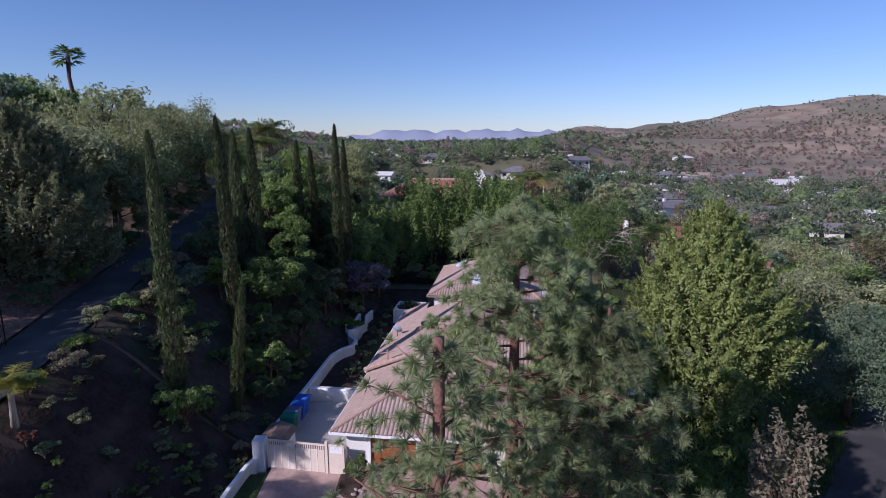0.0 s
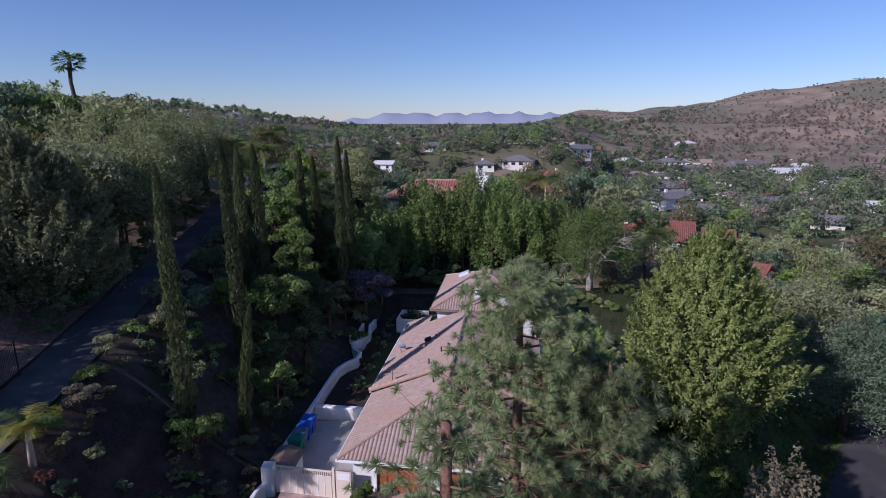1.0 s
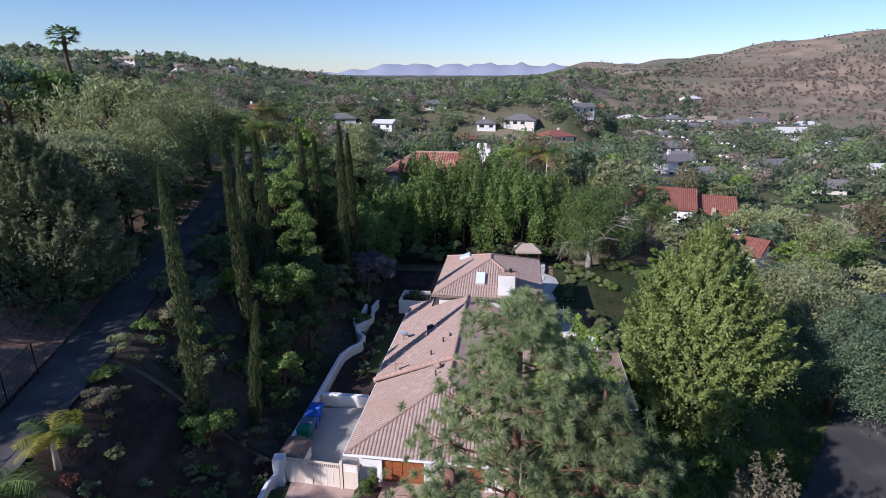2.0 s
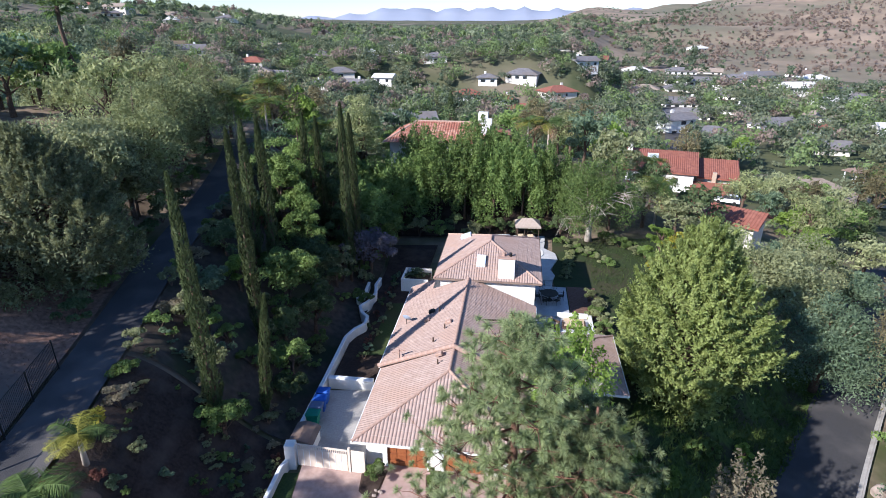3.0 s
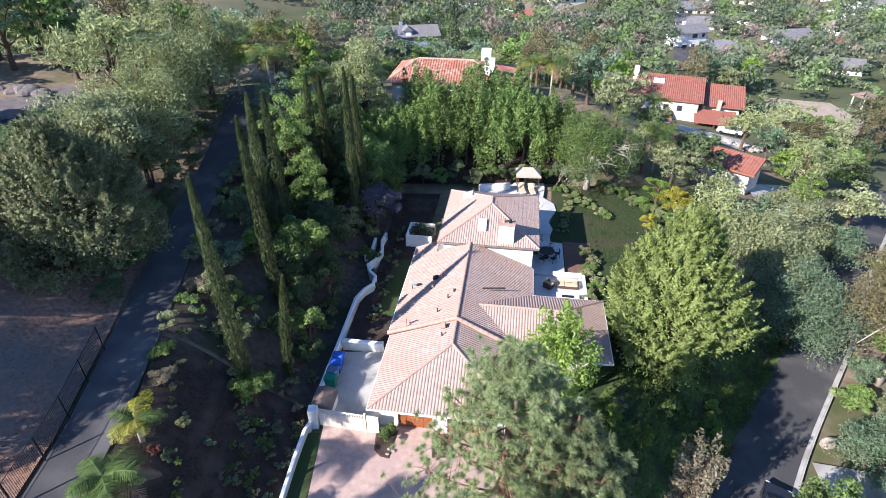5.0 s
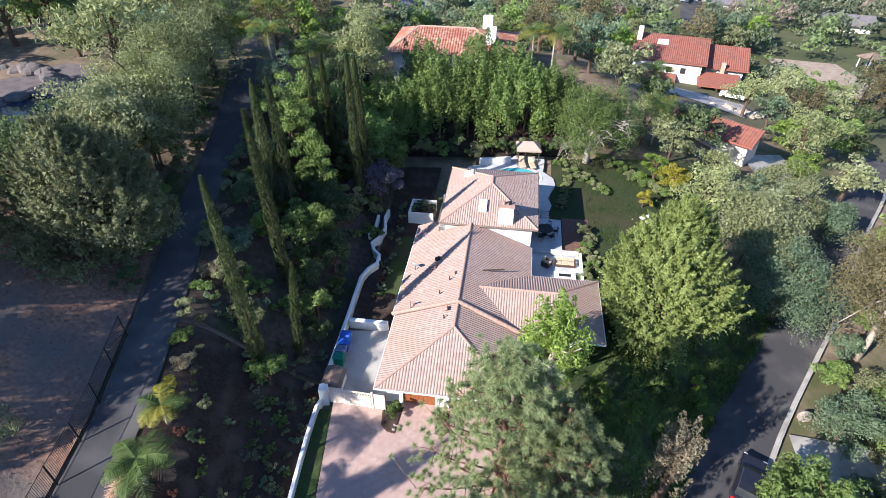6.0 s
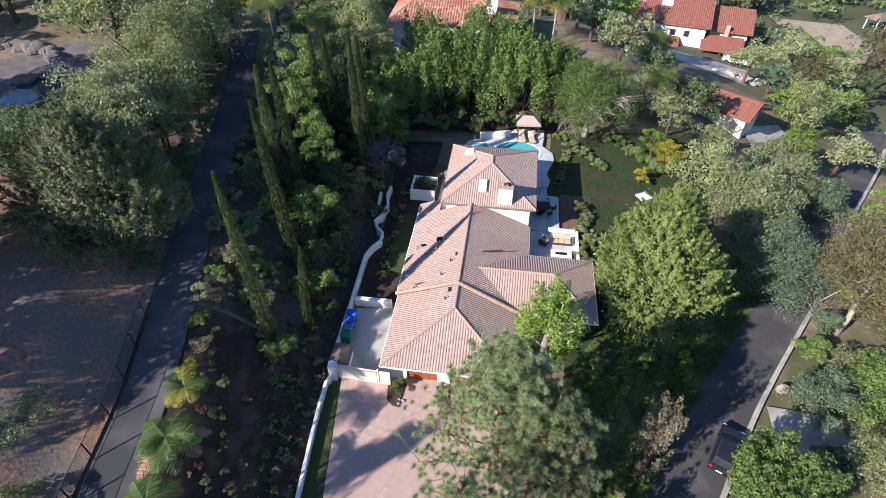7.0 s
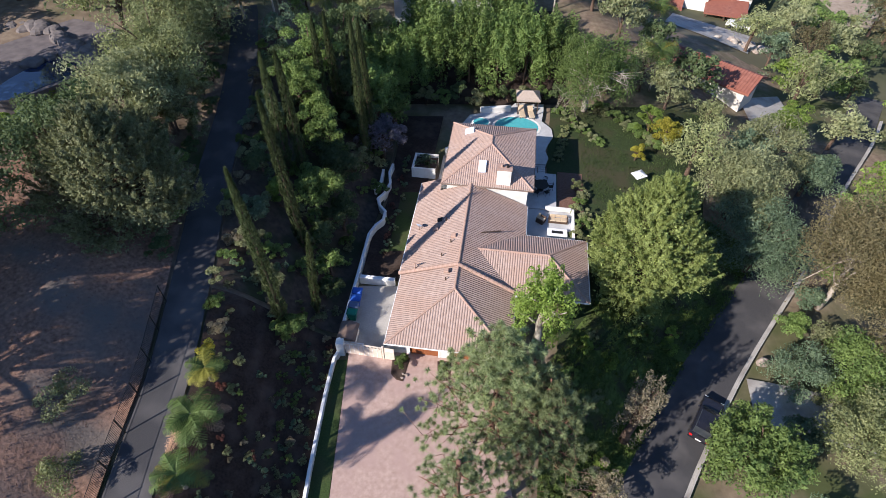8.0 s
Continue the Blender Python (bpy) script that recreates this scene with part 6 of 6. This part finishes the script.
    Geo().add([(s, 0.6, 5.4), (s, 11.0, 5.4), (s, 8.2, 8.0), (s + 0.2, 0.6, 5.4), (s + 0.2, 11.0, 5.4), (s + 0.2, 8.2, 8.0)], [(0, 2, 1), (3, 4, 5), (0, 3, 5, 2), (2, 5, 4, 1), (1, 4, 3, 0)]).part("gable", STUCCO, red)
Geo().box(7.6, 14.6, 3.5, 11.5, -1.5, 4.0).part("wall", STUCCO, red)
rolled_slope(7.4, 15.4, 2.6, 9.6, 4.4, 6.9, red, REDTILE)
shed_roof("back_slope", 7.4, 15.4, 9.6, 12.4, 6.9, 5.6, red)
shed_roof("front_slope", 7.4, 15.4, 2.6, 9.6, 4.37, 6.87, red)
shed_roof("porch_roof", -8.6, 2.2, -2.6, 0.6, 1.9, 3.0, red)
Geo().box(-8.3, -5.4, -2.2, 0.6, -1.5, 1.7).part("wall", STUCCO, red)
shed_roof("carport_roof", 6.2, 14.0, -2.8, 2.4, 2.5, 3.6, red)
for x, y in ((6.6, -2.4), (10.0, -2.4), (13.6, -2.4)):
    Geo().box(x - 0.15, x + 0.15, y - 0.15, y + 0.15, -1.5, 2.4).part("post", DARKWOOD, red)
Geo().box(-6.9, -5.9, 5.6, 6.8, 5.5, 10.0, 0.05).part("chimney", STUCCO, red)
Geo().box(10.2, 11.0, 2.2, 3.0, 3.0, 5.6, 0.05).part("chimney", TANWALL, red)
sk = Geo().box(-1.1, 1.1, -0.8, 0.8, -0.1, 0.15, 0.05).part("skylight", SKYLIGHT, red)
sk.matrix_basis = pose(-1.6, 5.6, 7.5, math.degrees(math.atan(2.8 / 8.2)), 0, 0)
for k in range(4):
    a = -4.6 + k * 2.6
    win = Geo().box(a - 0.5, a + 0.5, 0.53, 0.597, 3.2, 4.3).part("window", DARKWOOD, red)
    Geo().box(a - 0.42, a + 0.42, 0.50, 0.528, 3.28, 4.22).part("pane", GLASS, win)
for k in range(2):
    win = Geo().box(6.603, 6.66, 2.4 + 3 * k, 3.6 + 3 * k, 3.0, 4.5).part("window", DARKWOOD, red)
    Geo().box(6.662, 6.69, 2.5 + 3 * k, 3.5 + 3 * k, 3.1, 4.4).part("pane", GLASS, win)
keep_clear += [(48, 113, 13), (39, 107, 4), (37, 101, 4), (36, 94, 4), (40, 96, 5), (37, 88, 4)]
drape("neighbour_drive", [[(41 + t * 0.9 + s * 0.5, 103 - t * 0.5 + s) for t in np.linspace(0, 14, 8)] for s in np.linspace(-9, 2, 8)], CONCRETE, 0.1, "pale concrete drive before the red-roofed house", "driveway")
car_thing(53.5, 101.5, float(land(53.5, 101.5)) + 0.28, 60, CARWHITE, "white car parked before the red-roofed house")
keep_clear.append((47, 99, 11))

# the low red-roofed garage nearer the street
gar = thing("garden_garage", 35.8, 71.8, float(land(35.8, 71.8)) - 0.2, "low garage with a weathered red tile roof", "garage", -44.0)
Geo().box(-6.4, 6.2, -2.2, 2.4, -2.0, 2.2).part("wall", PALE, gar)
rolled_slope(-7.0, 6.9, -3.0, 0.2, 2.1, 3.4, gar, REDTILE)
shed_roof("front_slope", -7.0, 6.9, -3.0, 0.2, 2.08, 3.38, gar)
shed_roof("back_slope", -7.0, 6.9, 0.2, 3.0, 3.38, 2.2, gar)
for s in (-6.4, 6.0):
    Geo().add([(s, -2.2, 2.2), (s, 2.4, 2.2), (s, 0.2, 3.25), (s + 0.2, -2.2, 2.2), (s + 0.2, 2.4, 2.2), (s + 0.2, 0.2, 3.25)], [(0, 2, 1), (3, 4, 5), (0, 3, 5, 2), (2, 5, 4, 1), (1, 4, 3, 0)]).part("gable", PALE, gar)
keep_clear += [(35.8, 71.8, 6.5), (39.5, 68, 5), (32, 75, 4)]
drape("garage_drive", [[(40 + t, 60 + s + 0.5 * t) for t in np.linspace(0, 8, 6)] for s in np.linspace(0, 9, 8)], CONCRETE, 0.12, "pale worn concrete drive to the garage", "driveway")
rng = np.random.default_rng(31)
for k in range(30):
    x, y = 50.3 + rng.normal() * 2.2, 92.5 + rng.normal() * 1.6 - 0.5 * (k % 5)
    s = rng.uniform(0.3, 0.8)
    b = thing("boulder", x, y, float(land(x, y)), "pale boulder in a heap beside the drive", "boulder", rng.uniform(0, 360), "boulders beside the drive")
    Geo().rings([[(s * r * math.cos(a * 0.9 + z) * 1.2, s * r * math.sin(a * 0.9 + z), s * z) for a in range(7)] for z, r in ((-0.2, 0.8), (0.3, 1), (0.7, 0.8), (0.95, 0.35))]).part("body", PALEBARK if k % 3 else ROCK, b)
keep_clear += [(50, 91.5, 4.5), (43.5, 85, 4)]

# the clay-tiled house behind the ficus screen
clay = thing("clay_tiled_house", 0.2, 80.5, float(land(0, 80)) - 0.9, "white house with a mottled clay tile hip roof and white chimneys", "house", -8.0)
Geo().box(-7.4, 8.4, -5.5, 4.5, -1.5, 5.0).part("wall", STUCCO, clay)
CZ = 5.0
for nm, out, org, dn in (("roof_south", [(-8.2, -6.3), (5.0, -6.3), (2.4, -1.0), (-4.4, -1.0)], (-8.2, -6.3), (0, -1)), ("roof_west", [(-8.2, -6.3), (-8.2, 5.3), (-4.4, -1.0)], (-8.2, -6.3), (-1, 0)),
                         ("roof_east", [(9.2, -6.3), (9.2, 5.3), (3.2, -1.0)], (9.2, -6.3), (1, 0)), ("roof_south", [(5.0, -6.3), (9.2, -6.3), (3.2, -1.0), (2.4, -1.0)], (5.0, -6.3), (0, -1)), ("roof_north", [(-8.2, 5.3), (9.2, 5.3), (3.2, -1.0), (-4.4, -1.0)], (9.2, 5.3), (0, 1))):
    dist_up = {(0, -1): 5.3, (-1, 0): 3.8, (1, 0): 6.0, (0, 1): 6.3}[dn]
    tiled_plane(nm, out, org, dn, CZ, 2.1 / dist_up, clay, SPECKTILE, 0.36, 0.6, 0.07)
ridge_caps("ridge_tile", [(-4.4, -1, CZ + 2.1), (3.2, -1, CZ + 2.1), (9.2, -6.3, CZ)], clay, 0.16, 0.5)
ridge_caps("ridge_tile", [(-8.2, -6.3, CZ), (-4.4, -1, CZ + 2.1)], clay, 0.16, 0.5)
Geo().box(5.0, 6.4, -4.0, -2.8, 4.5, 8.0, 0.04).part("chimney", STUCCO, clay)
Geo().box(4.2, 5.6, 0.6, 1.8, 4.5, 8.2, 0.04).part("chimney", STUCCO, clay)
win = Geo().box(8.403, 8.46, -4.6, -3.0, 2.4, 4.4).part("window", BLUEWALL, clay)
Geo().box(8.462, 8.49, -4.5, -3.1, 2.5, 4.3).part("pane", GLASS, win)
keep_clear.append((0.5, 80, 11.5))

# the rock pool on the western terrace
terrace = thing("pool_terrace", -41.0, 48.6, 0, "shaded flagstone terrace round a rock pool", "terrace", kind="structure")
TZ = float(land(-40, 50)) + 0.5
# paving tone lowered so that the terrace's shade sits in its colour
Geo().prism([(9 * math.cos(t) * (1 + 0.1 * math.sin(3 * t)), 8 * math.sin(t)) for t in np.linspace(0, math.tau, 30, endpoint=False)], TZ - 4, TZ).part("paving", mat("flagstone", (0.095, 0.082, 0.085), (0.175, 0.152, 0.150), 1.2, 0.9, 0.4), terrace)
pond = thing("rock_pool", -36.4, 45.0, TZ, "deep blue rock-edged swimming pool", "pool", 60)
Geo().prism(kidney(0, 0, 4.4, 2.3, 30, 0.25), 0.0, 0.04).part("water", DARKWATER, pond)
rng = np.random.default_rng(41)
for k in range(44):
    if k < 18:
        t = k / 18 * math.tau
        c, s_ = math.cos(radians(60)), math.sin(radians(60))
        px, py = 4.8 * math.cos(t), 2.7 * math.sin(t)
        x, y = -36.4 + px * c - py * s_, 45.0 + px * s_ + py * c
        if y < 46.5:
            continue
    else:
        x, y = -44.0 + (k - 18) * 0.42, 54.4 - 0.012 * (k - 18) ** 2 + rng.normal() * 0.3
    if k > 18 and k % 3 == 0:
        continue
    s = rng.uniform(0.35, 0.95)
    b = thing("boulder", x, y, TZ, "rounded brown-grey boulder edging the rock pool", "boulder", rng.uniform(0, 360), "boulders round the rock pool")
    wob = [rng.uniform(0.85, 1.15) for a in range(11)]
    Geo().rings([[(s * r * wob[a] * math.cos(a * math.tau / 11) * 1.3, s * r * wob[a] * math.sin(a * math.tau / 11), s * z) for a in range(11)] for z, r in ((-0.2, 0.9), (0.2, 1), (0.45, 0.93), (0.65, 0.72), (0.78, 0.4))]).part("body", DARKROCK, b)
for k in range(13):
    t = k / 12
    x, y = -37.4 + 5.6 * t - 0.4 * math.sin(3 * t), 39.2 + 11.0 * t
    shrub(x, y, 1.9, 1.5, L_BRIGHT, 400 + k, "clipped bright green hedge below the pool terrace", 13, 80, 0.12, "hedge")
keep_clear.append((-40, 48, 10))

# vegetable plot beyond the garage
drape("garden_plot", [[(78 + t, 112 + s - 0.3 * t) for t in np.linspace(-6, 8, 8)] for s in np.linspace(-8, 14, 10)], mat("tilled_soil", (0.26, 0.20, 0.15), (0.40, 0.33, 0.26), 1.2, 0.95, 0.8), 0.3, "pale dug garden plot", "ground")
drape("green_plot", [[(72 + t, 108 + s - 0.3 * t) for t in np.linspace(-2, 4, 5)] for s in np.linspace(-6, 14, 8)], ROUGHGRASS, 0.35, "green planted rows beside the dug plot", "ground")
keep_clear.append((78, 115, 10))
arb = thing("garden_arbour", 92, 122, float(land(92, 122)), "small white garden arbour with a tile roof", "gazebo", 20)
for sx in (-1, 1):
    for sy in (-1, 1):
        Geo().box(sx * 1.5 - 0.1, sx * 1.5 + 0.1, sy * 1.3 - 0.1, sy * 1.3 + 0.1, 0, 2.4).part("post", WHITE, arb)
ga_roof = Geo()
simple_roof(ga_roof, 3.6, 3.2, 2.5, 1.0, True, 0.3)
ga_roof.part("roof", BROWNROOF, arb)
keep_clear.append((92, 122, 4))
drape("valley_road", [[(60 + s * 0.35 + t, 150 + s) for t in np.linspace(0, 6, 4)] for s in np.linspace(0, 120, 50)], ASPHALT, 0.3, "grey residential road in the valley", "road")


# ---- middle-distance and far trees ----
def free(x, y, r):
    if any((x - a) ** 2 + (y - b) ** 2 < (c + r) ** 2 for a, b, c in keep_clear):
        return False
    # leave a way to see each house from the camera's side
    for a, b, c in keep_clear:
        if 0 < b - y < c + 5 and abs(a * y / b - x) < c * 0.6:
            return False
    if y < 62 and x > lane_x(y) - 4 and x < street_x(y) + 9:
        return False
    if y < 78 and -14 < x < 24:
        return False
    if y < 90 and abs(x - street_x(y)) < 5:
        return False
    if y < 70 and abs(x - lane_x(y)) < 4.5:
        return False
    if 148 < y < 272 and -2 < x - (60 + (y - 150) * 0.35) < 8:
        return False
    return True


def mid_tree(seed, height, radius, leaf, label, kind, clumps=28, per=34, size=0.34):
    rng = np.random.default_rng(seed)
    if kind == "round":
        c, q = broad_crown(rng, height, radius, height * 0.05, clumps, int(per * 1.7), size * 0.76)
    elif kind == "droop":
        c, q = broad_crown(rng, height, radius, height * 0.08, clumps, int(per * 1.7), size * 0.76, 1.0, 1.2)
    else:
        n = int(clumps * per * 1.7)
        f = rng.uniform(0.05, 1, n)
        an = rng.uniform(0, math.tau, n)
        rad = radius * (1 - f ** 1.3) * rng.uniform(0.4, 1.0, n) ** 0.5 * (1 + 0.3 * np.sin(an * 3 + f * 25)) + 0.1
        o = np.stack([np.cos(an), np.sin(an), 0.5 + 0 * an], 1)
        q = leaves(np.stack([np.cos(an) * rad, np.sin(an) * rad, f * height], 1), o, size * 0.76, rng, 0.5)
        c = q[:8, 0]
    t = limbs(rng, c[:6], height, height * 0.12, 0.02 * height + 0.05)
    ob = thing("tree", 0, 0, 0, label, "tree", 0, "trees in the valley")
    t.part("trunk", BARK, ob)
    quads("crown", q, leaf, ob)
    return ob


kinds = ((7.5, 3.4, L_FICUS, "dense round green tree in the valley", "round"), (8.5, 3.6, L_OLIVE, "olive-green tree on the valley side", "round"), (9.5, 3.8, L_PEPPER, "drooping light green tree in the valley", "droop"), (6.0, 2.8, L_BRIGHT, "fresh green garden tree", "round"),
         (12.0, 2.4, L_DARK, "dark pointed conifer in the valley", "cone"), (10.5, 3.6, L_EUC, "brownish eucalyptus on the hillside", "droop"), (7.0, 3.4, L_DARK, "dark evergreen tree on the hillside", "round"), (8.0, 3.2, L_BLUE, "grey-green tree in the valley", "round"))
rng = np.random.default_rng(99)
spots = []


def grove(count, r0, r1, seed, clumps, per, size, first=()):
    """Scatters copies of the eight kinds over the ground between two distances, after those at given places."""
    masters = [mid_tree(seed + k, *kd, clumps, per, size) for k, kd in enumerate(kinds)]
    fresh = [True] * len(masters)
    todo, tries = list(first), 0
    while count > 0 and tries < 12000:
        tries += 1
        rad = rng.uniform(2.4, 4.2)
        if todo:
            x, y = todo.pop(0)
        else:
            az, r = radians(rng.uniform(-58, 54)), math.sqrt(rng.uniform(r0 * r0, r1 * r1))
            x, y = r * math.sin(az), r * math.cos(az)
            if not free(x, y, rad * 0.7) or any((x - a) ** 2 + (y - b) ** 2 < (0.58 * (rad + c)) ** 2 for a, b, c in spots):
                continue
        spots.append((x, y, rad))
        k = int(rng.choice(8, p=(0.22, 0.22, 0.2, 0.08, 0.0, 0.09, 0.07, 0.12) if r1 < 130 else (0.2, 0.2, 0.18, 0.07, 0.07, 0.09, 0.08, 0.11)))
        sc = min(rad / kinds[k][1] * rng.uniform(0.9, 1.1), 1.25)
        m = pose(x, y, float(land(x, y)) - 0.1, 0, 0, rng.uniform(0, 360))
        if fresh[k]:
            o, fresh[k] = masters[k], False
            o.matrix_basis = m
        else:
            o = copy_thing(masters[k], m)
        o.scale = (sc, sc, sc * rng.uniform(0.85, 1.15))
        count -= 1
    for k, o in enumerate(masters):
        if fresh[k]:
            o.matrix_basis = pose(-70 - 6 * k, 60, float(land(-70 - 6 * k, 60)))


UPPER = ((-40, 90), (-46, 86), (-54, 90), (-60, 84), (-44, 98), (-36, 96), (-52, 102), (-68, 92), (-48, 112), (-40, 108), (-46, 122), (-38, 120), (-84, 104))
LEFT = ((-48, 61), (-53, 60), (-56, 68), (-30, 59), (-26, 67), (-33, 66), (-18.5, 71), (-28, 76), (-38, 72), (-14, 75), (-36, 81), (-46, 70), (-51, 78), (-21, 83), (-13, 88), (-30, 88), (-16.5, 63), (-32, 53), (-43, 62), (-45, 58.5), (-50, 55.5), (-38.5, 58), (-53, 50), (-47, 66), (-58, 60))
RIGHT = ((27, 62), (31, 58.5), (31.0, 65.5), (27, 71), (22.5, 73), (25, 86), (20, 80), (18, 90), (48.5, 70), (52, 78), (49, 88), (57, 84), (60, 75), (66, 70), (58, 93), (63, 101), (68, 86), (50, 61), (58, 57), (62, 52), (48, 47), (53, 43), (44, 42), (26, 49), (20, 65), (32, 51))
grove(165, 62, 120, 500, 32, 34, 0.31, LEFT + RIGHT + UPPER)
grove(100, 115, 160, 520, 28, 28, 0.37)


def woods(name, count, r0, r1, az0, az1, per, size, leaf, label, seed, hmin, hmax, slim=1.0, power=0.5, keep=True):
    """Many distant trees as one mesh of leaf clumps with their stems."""
    rng = np.random.default_rng(seed)
    per, size = int(per * 1.6), size * 0.8
    xs, ys = [], []
    while len(xs) < count:
        az, r = radians(rng.uniform(az0, az1)), r0 + (r1 - r0) * rng.uniform(0, 1) ** power
        x, y = r * math.sin(az), r * math.cos(az)
        if keep and not free(x, y, 0.4):
            if rng.uniform() < 0.995:
                continue
        if math.sin(x * 0.021 + 2 * math.sin(y * 0.017)) + math.sin(y * 0.031 + x * 0.011) < -1.55:
            continue
        xs.append(x), ys.append(y)
    x, y = np.array(xs), np.array(ys)
    z = land(x, y)
    h = rng.uniform(hmin, hmax, count)
    rad = h * rng.uniform(0.36, 0.58, count) * slim
    many = max(1, min(8, per // 14))
    c = unit(count * many, rng).reshape(count, many, 3)
    c[:, :, 2] = np.abs(c[:, :, 2]) * 1.15 - 0.40
    c = c * rng.uniform(0.35, 0.72, (count, many, 1)) * np.stack([rad, rad, h * 0.48], 1)[:, None, :]
    cr = rad[:, None] * rng.uniform(0.36, 0.62, (count, many))
    which = np.arange(per) % many
    d = unit(count * per, rng).reshape(count, per, 3)
    d[:, :, 2] = np.abs(d[:, :, 2]) * 1.15 - 0.40
    pos = c[:, which] + d * cr[:, which, None] * rng.uniform(0.7, 1.06, (count, per, 1))
    pos += np.stack([x, y, z + h * 0.48], 1)[:, None, :]
    s = (size * (0.5 + 0.5 * h / hmax))[:, None] * np.ones((1, per))
    q = leaves(pos.reshape(-1, 3), d.reshape(-1, 3), 1.0, rng, 0.7, 0.45)
    mid = q.mean(axis=1, keepdims=True)
    q = mid + (q - mid) * s.reshape(-1, 1, 1)
    ob = quads(name, q, leaf, None, label)
    return tagged(ob, "", "trees", "", "stuff")


# far leaves are coloured paler and bluer to stand in for haze
F_DARK = leafy("hazed_dark_leaf", (0.080, 0.124, 0.069), (0.182, 0.239, 0.124), 0.3)
F_OLIVE = leafy("hazed_olive_leaf", (0.149, 0.194, 0.103), (0.306, 0.365, 0.194), 0.3)
F_GREEN = leafy("hazed_green_leaf", (0.124, 0.204, 0.069), (0.297, 0.410, 0.149), 0.3)
F_BROWN = leafy("hazed_brown_leaf", (0.216, 0.182, 0.124), (0.410, 0.343, 0.251), 0.3)
for k, (lf, nm) in enumerate(((F_DARK, "dark"), (F_OLIVE, "olive"), (F_GREEN, "green"), (F_BROWN, "brownish"))):
    woods("valley_trees", (720, 760, 680, 300)[k], 118, 340, -58, 50, 92, 0.62, lf, nm + " trees filling the valley between the houses", 600 + k, 4.5, 11.5, 0.95, 0.52)
    woods("far_trees", (1300, 1000, 560, 420)[k], 300, 900, -58, (24, 20, 16, 34)[k], 46, 1.15, lf, nm + " trees on the far slopes and mesa", 620 + k, 5, 11, 0.9, 0.75)
woods("hill_scrub", 1100, 480, 1300, 8, 48, 9, 1.5, F_DARK, "dark scrub dotted over the brown hills", 640, 1.5, 4.0, 1.3, 0.6, False)
woods("hill_scrub", 2300, 420, 900, 10, 48, 9, 1.5, F_BROWN, "brown scrub dotted over the dry hills", 641, 1.5, 4.0, 1.3, 0.6, False)
woods("hillside_trees", 330, 105, 260, -58, -12, 90, 0.6, F_OLIVE, "olive trees covering the western hillside", 660, 4, 9, 1.0, 0.5)
for k, (lf, nm) in enumerate(((F_GREEN, "green"), (F_OLIVE, "olive"))):
    woods("valley_shrubs", 900, 75, 300, -58, 52, 34, 0.42, lf, nm + " shrubs and hedges in the valley gardens", 650 + k, 1.2, 2.8, 1.6, 0.6)
woods("pointed_trees", 120, 130, 420, -50, 40, 80, 0.7, F_DARK, "tall dark conifers standing above the valley trees", 642, 9, 15, 0.38, 0.6)

# added trees outside the view whose shade falls on lane, bank and terrace
shade = broad_tree(-37.0, 20.5, 13.0, 5.5, L_OLIVE, "olive-green tree outside the view, added for its shade", 700, 1.5, 46, 110, 0.26)
for x, y, t in ((-37.5, 13.5, 40), (-44.0, 21.5, 100), (-46.0, 15.0, 20), (-44.5, 41.0, 250), (-60.0, 49.0, 170), (-54.0, 36.0, 60)):
    copy_thing(shade, pose(x, y, float(land(x, y)), 0, 0, t))
# smaller unseen copies near the camera, added to shade the street
for k, (x, y) in enumerate(((7.5, 5.5), (12.5, 3.5), (3.5, 1.0), (9.0, -2.0))):
    copy_thing(shade, pose(x, y, float(land(x, y)), 0, 0, k * 70)).scale = (0.7, 0.7, 0.65)
# unseen copies squeezed slim, added to throw narrow shadow streaks over the driveway
for x, y in ((-24.0, 6.0), (-28.5, 3.5)):
    copy_thing(shade, pose(x, y, float(land(x, y)), 0, 0, x * 40)).scale = (0.2, 0.2, 1.05)
# queen palms by the far end of the lane and behind the ficus screen
for k, (x, y, h) in enumerate(((-23.5, 62.0, 5.5), (-19.5, 60.5, 6.0), (-20.5, 66.0, 7.5), (-15.0, 66.0, 7.0), (13.8, 76.0, 7.0), (11.2, 77.5, 6.6), (29.5, 79.0, 5.0), (26.0, 66.0, 5.5))):
    feather_palm(x, y, h, 2.9, 720 + k, "queen palm with arching fronds", 26, 0.25)

# ---- distant mountains ----
mx, mf = [], []
NM = 160
for i in range(NM + 1):
    az = -60 + 120 * i / NM
    h = 25 + 55 * math.exp(-((az - 3) / 9) ** 2) + 35 * math.exp(-((az + 5) / 3) ** 2) + 60 * math.exp(-((az - 22) / 12) ** 2) + 10 * math.sin(az * 1.9) + 6 * math.sin(az * 4.3 + 1) + 3 * math.sin(az * 11)
    for r, hh in ((3600, -30), (3900, h * 0.55), (4250, h), (4500, h * 0.4)):
        mx.append((r * math.sin(radians(az)), r * math.cos(radians(az)), hh))
for i in range(NM):
    for j in range(3):
        mf.append((i * 4 + j, i * 4 + j + 1, i * 4 + j + 5, i * 4 + j + 4))
mt = raw("backdrop", mx, mf, HAZEHILL, None, "hazy blue mountains on the horizon", True)
tagged(mt, category="mountains", kind="structure")
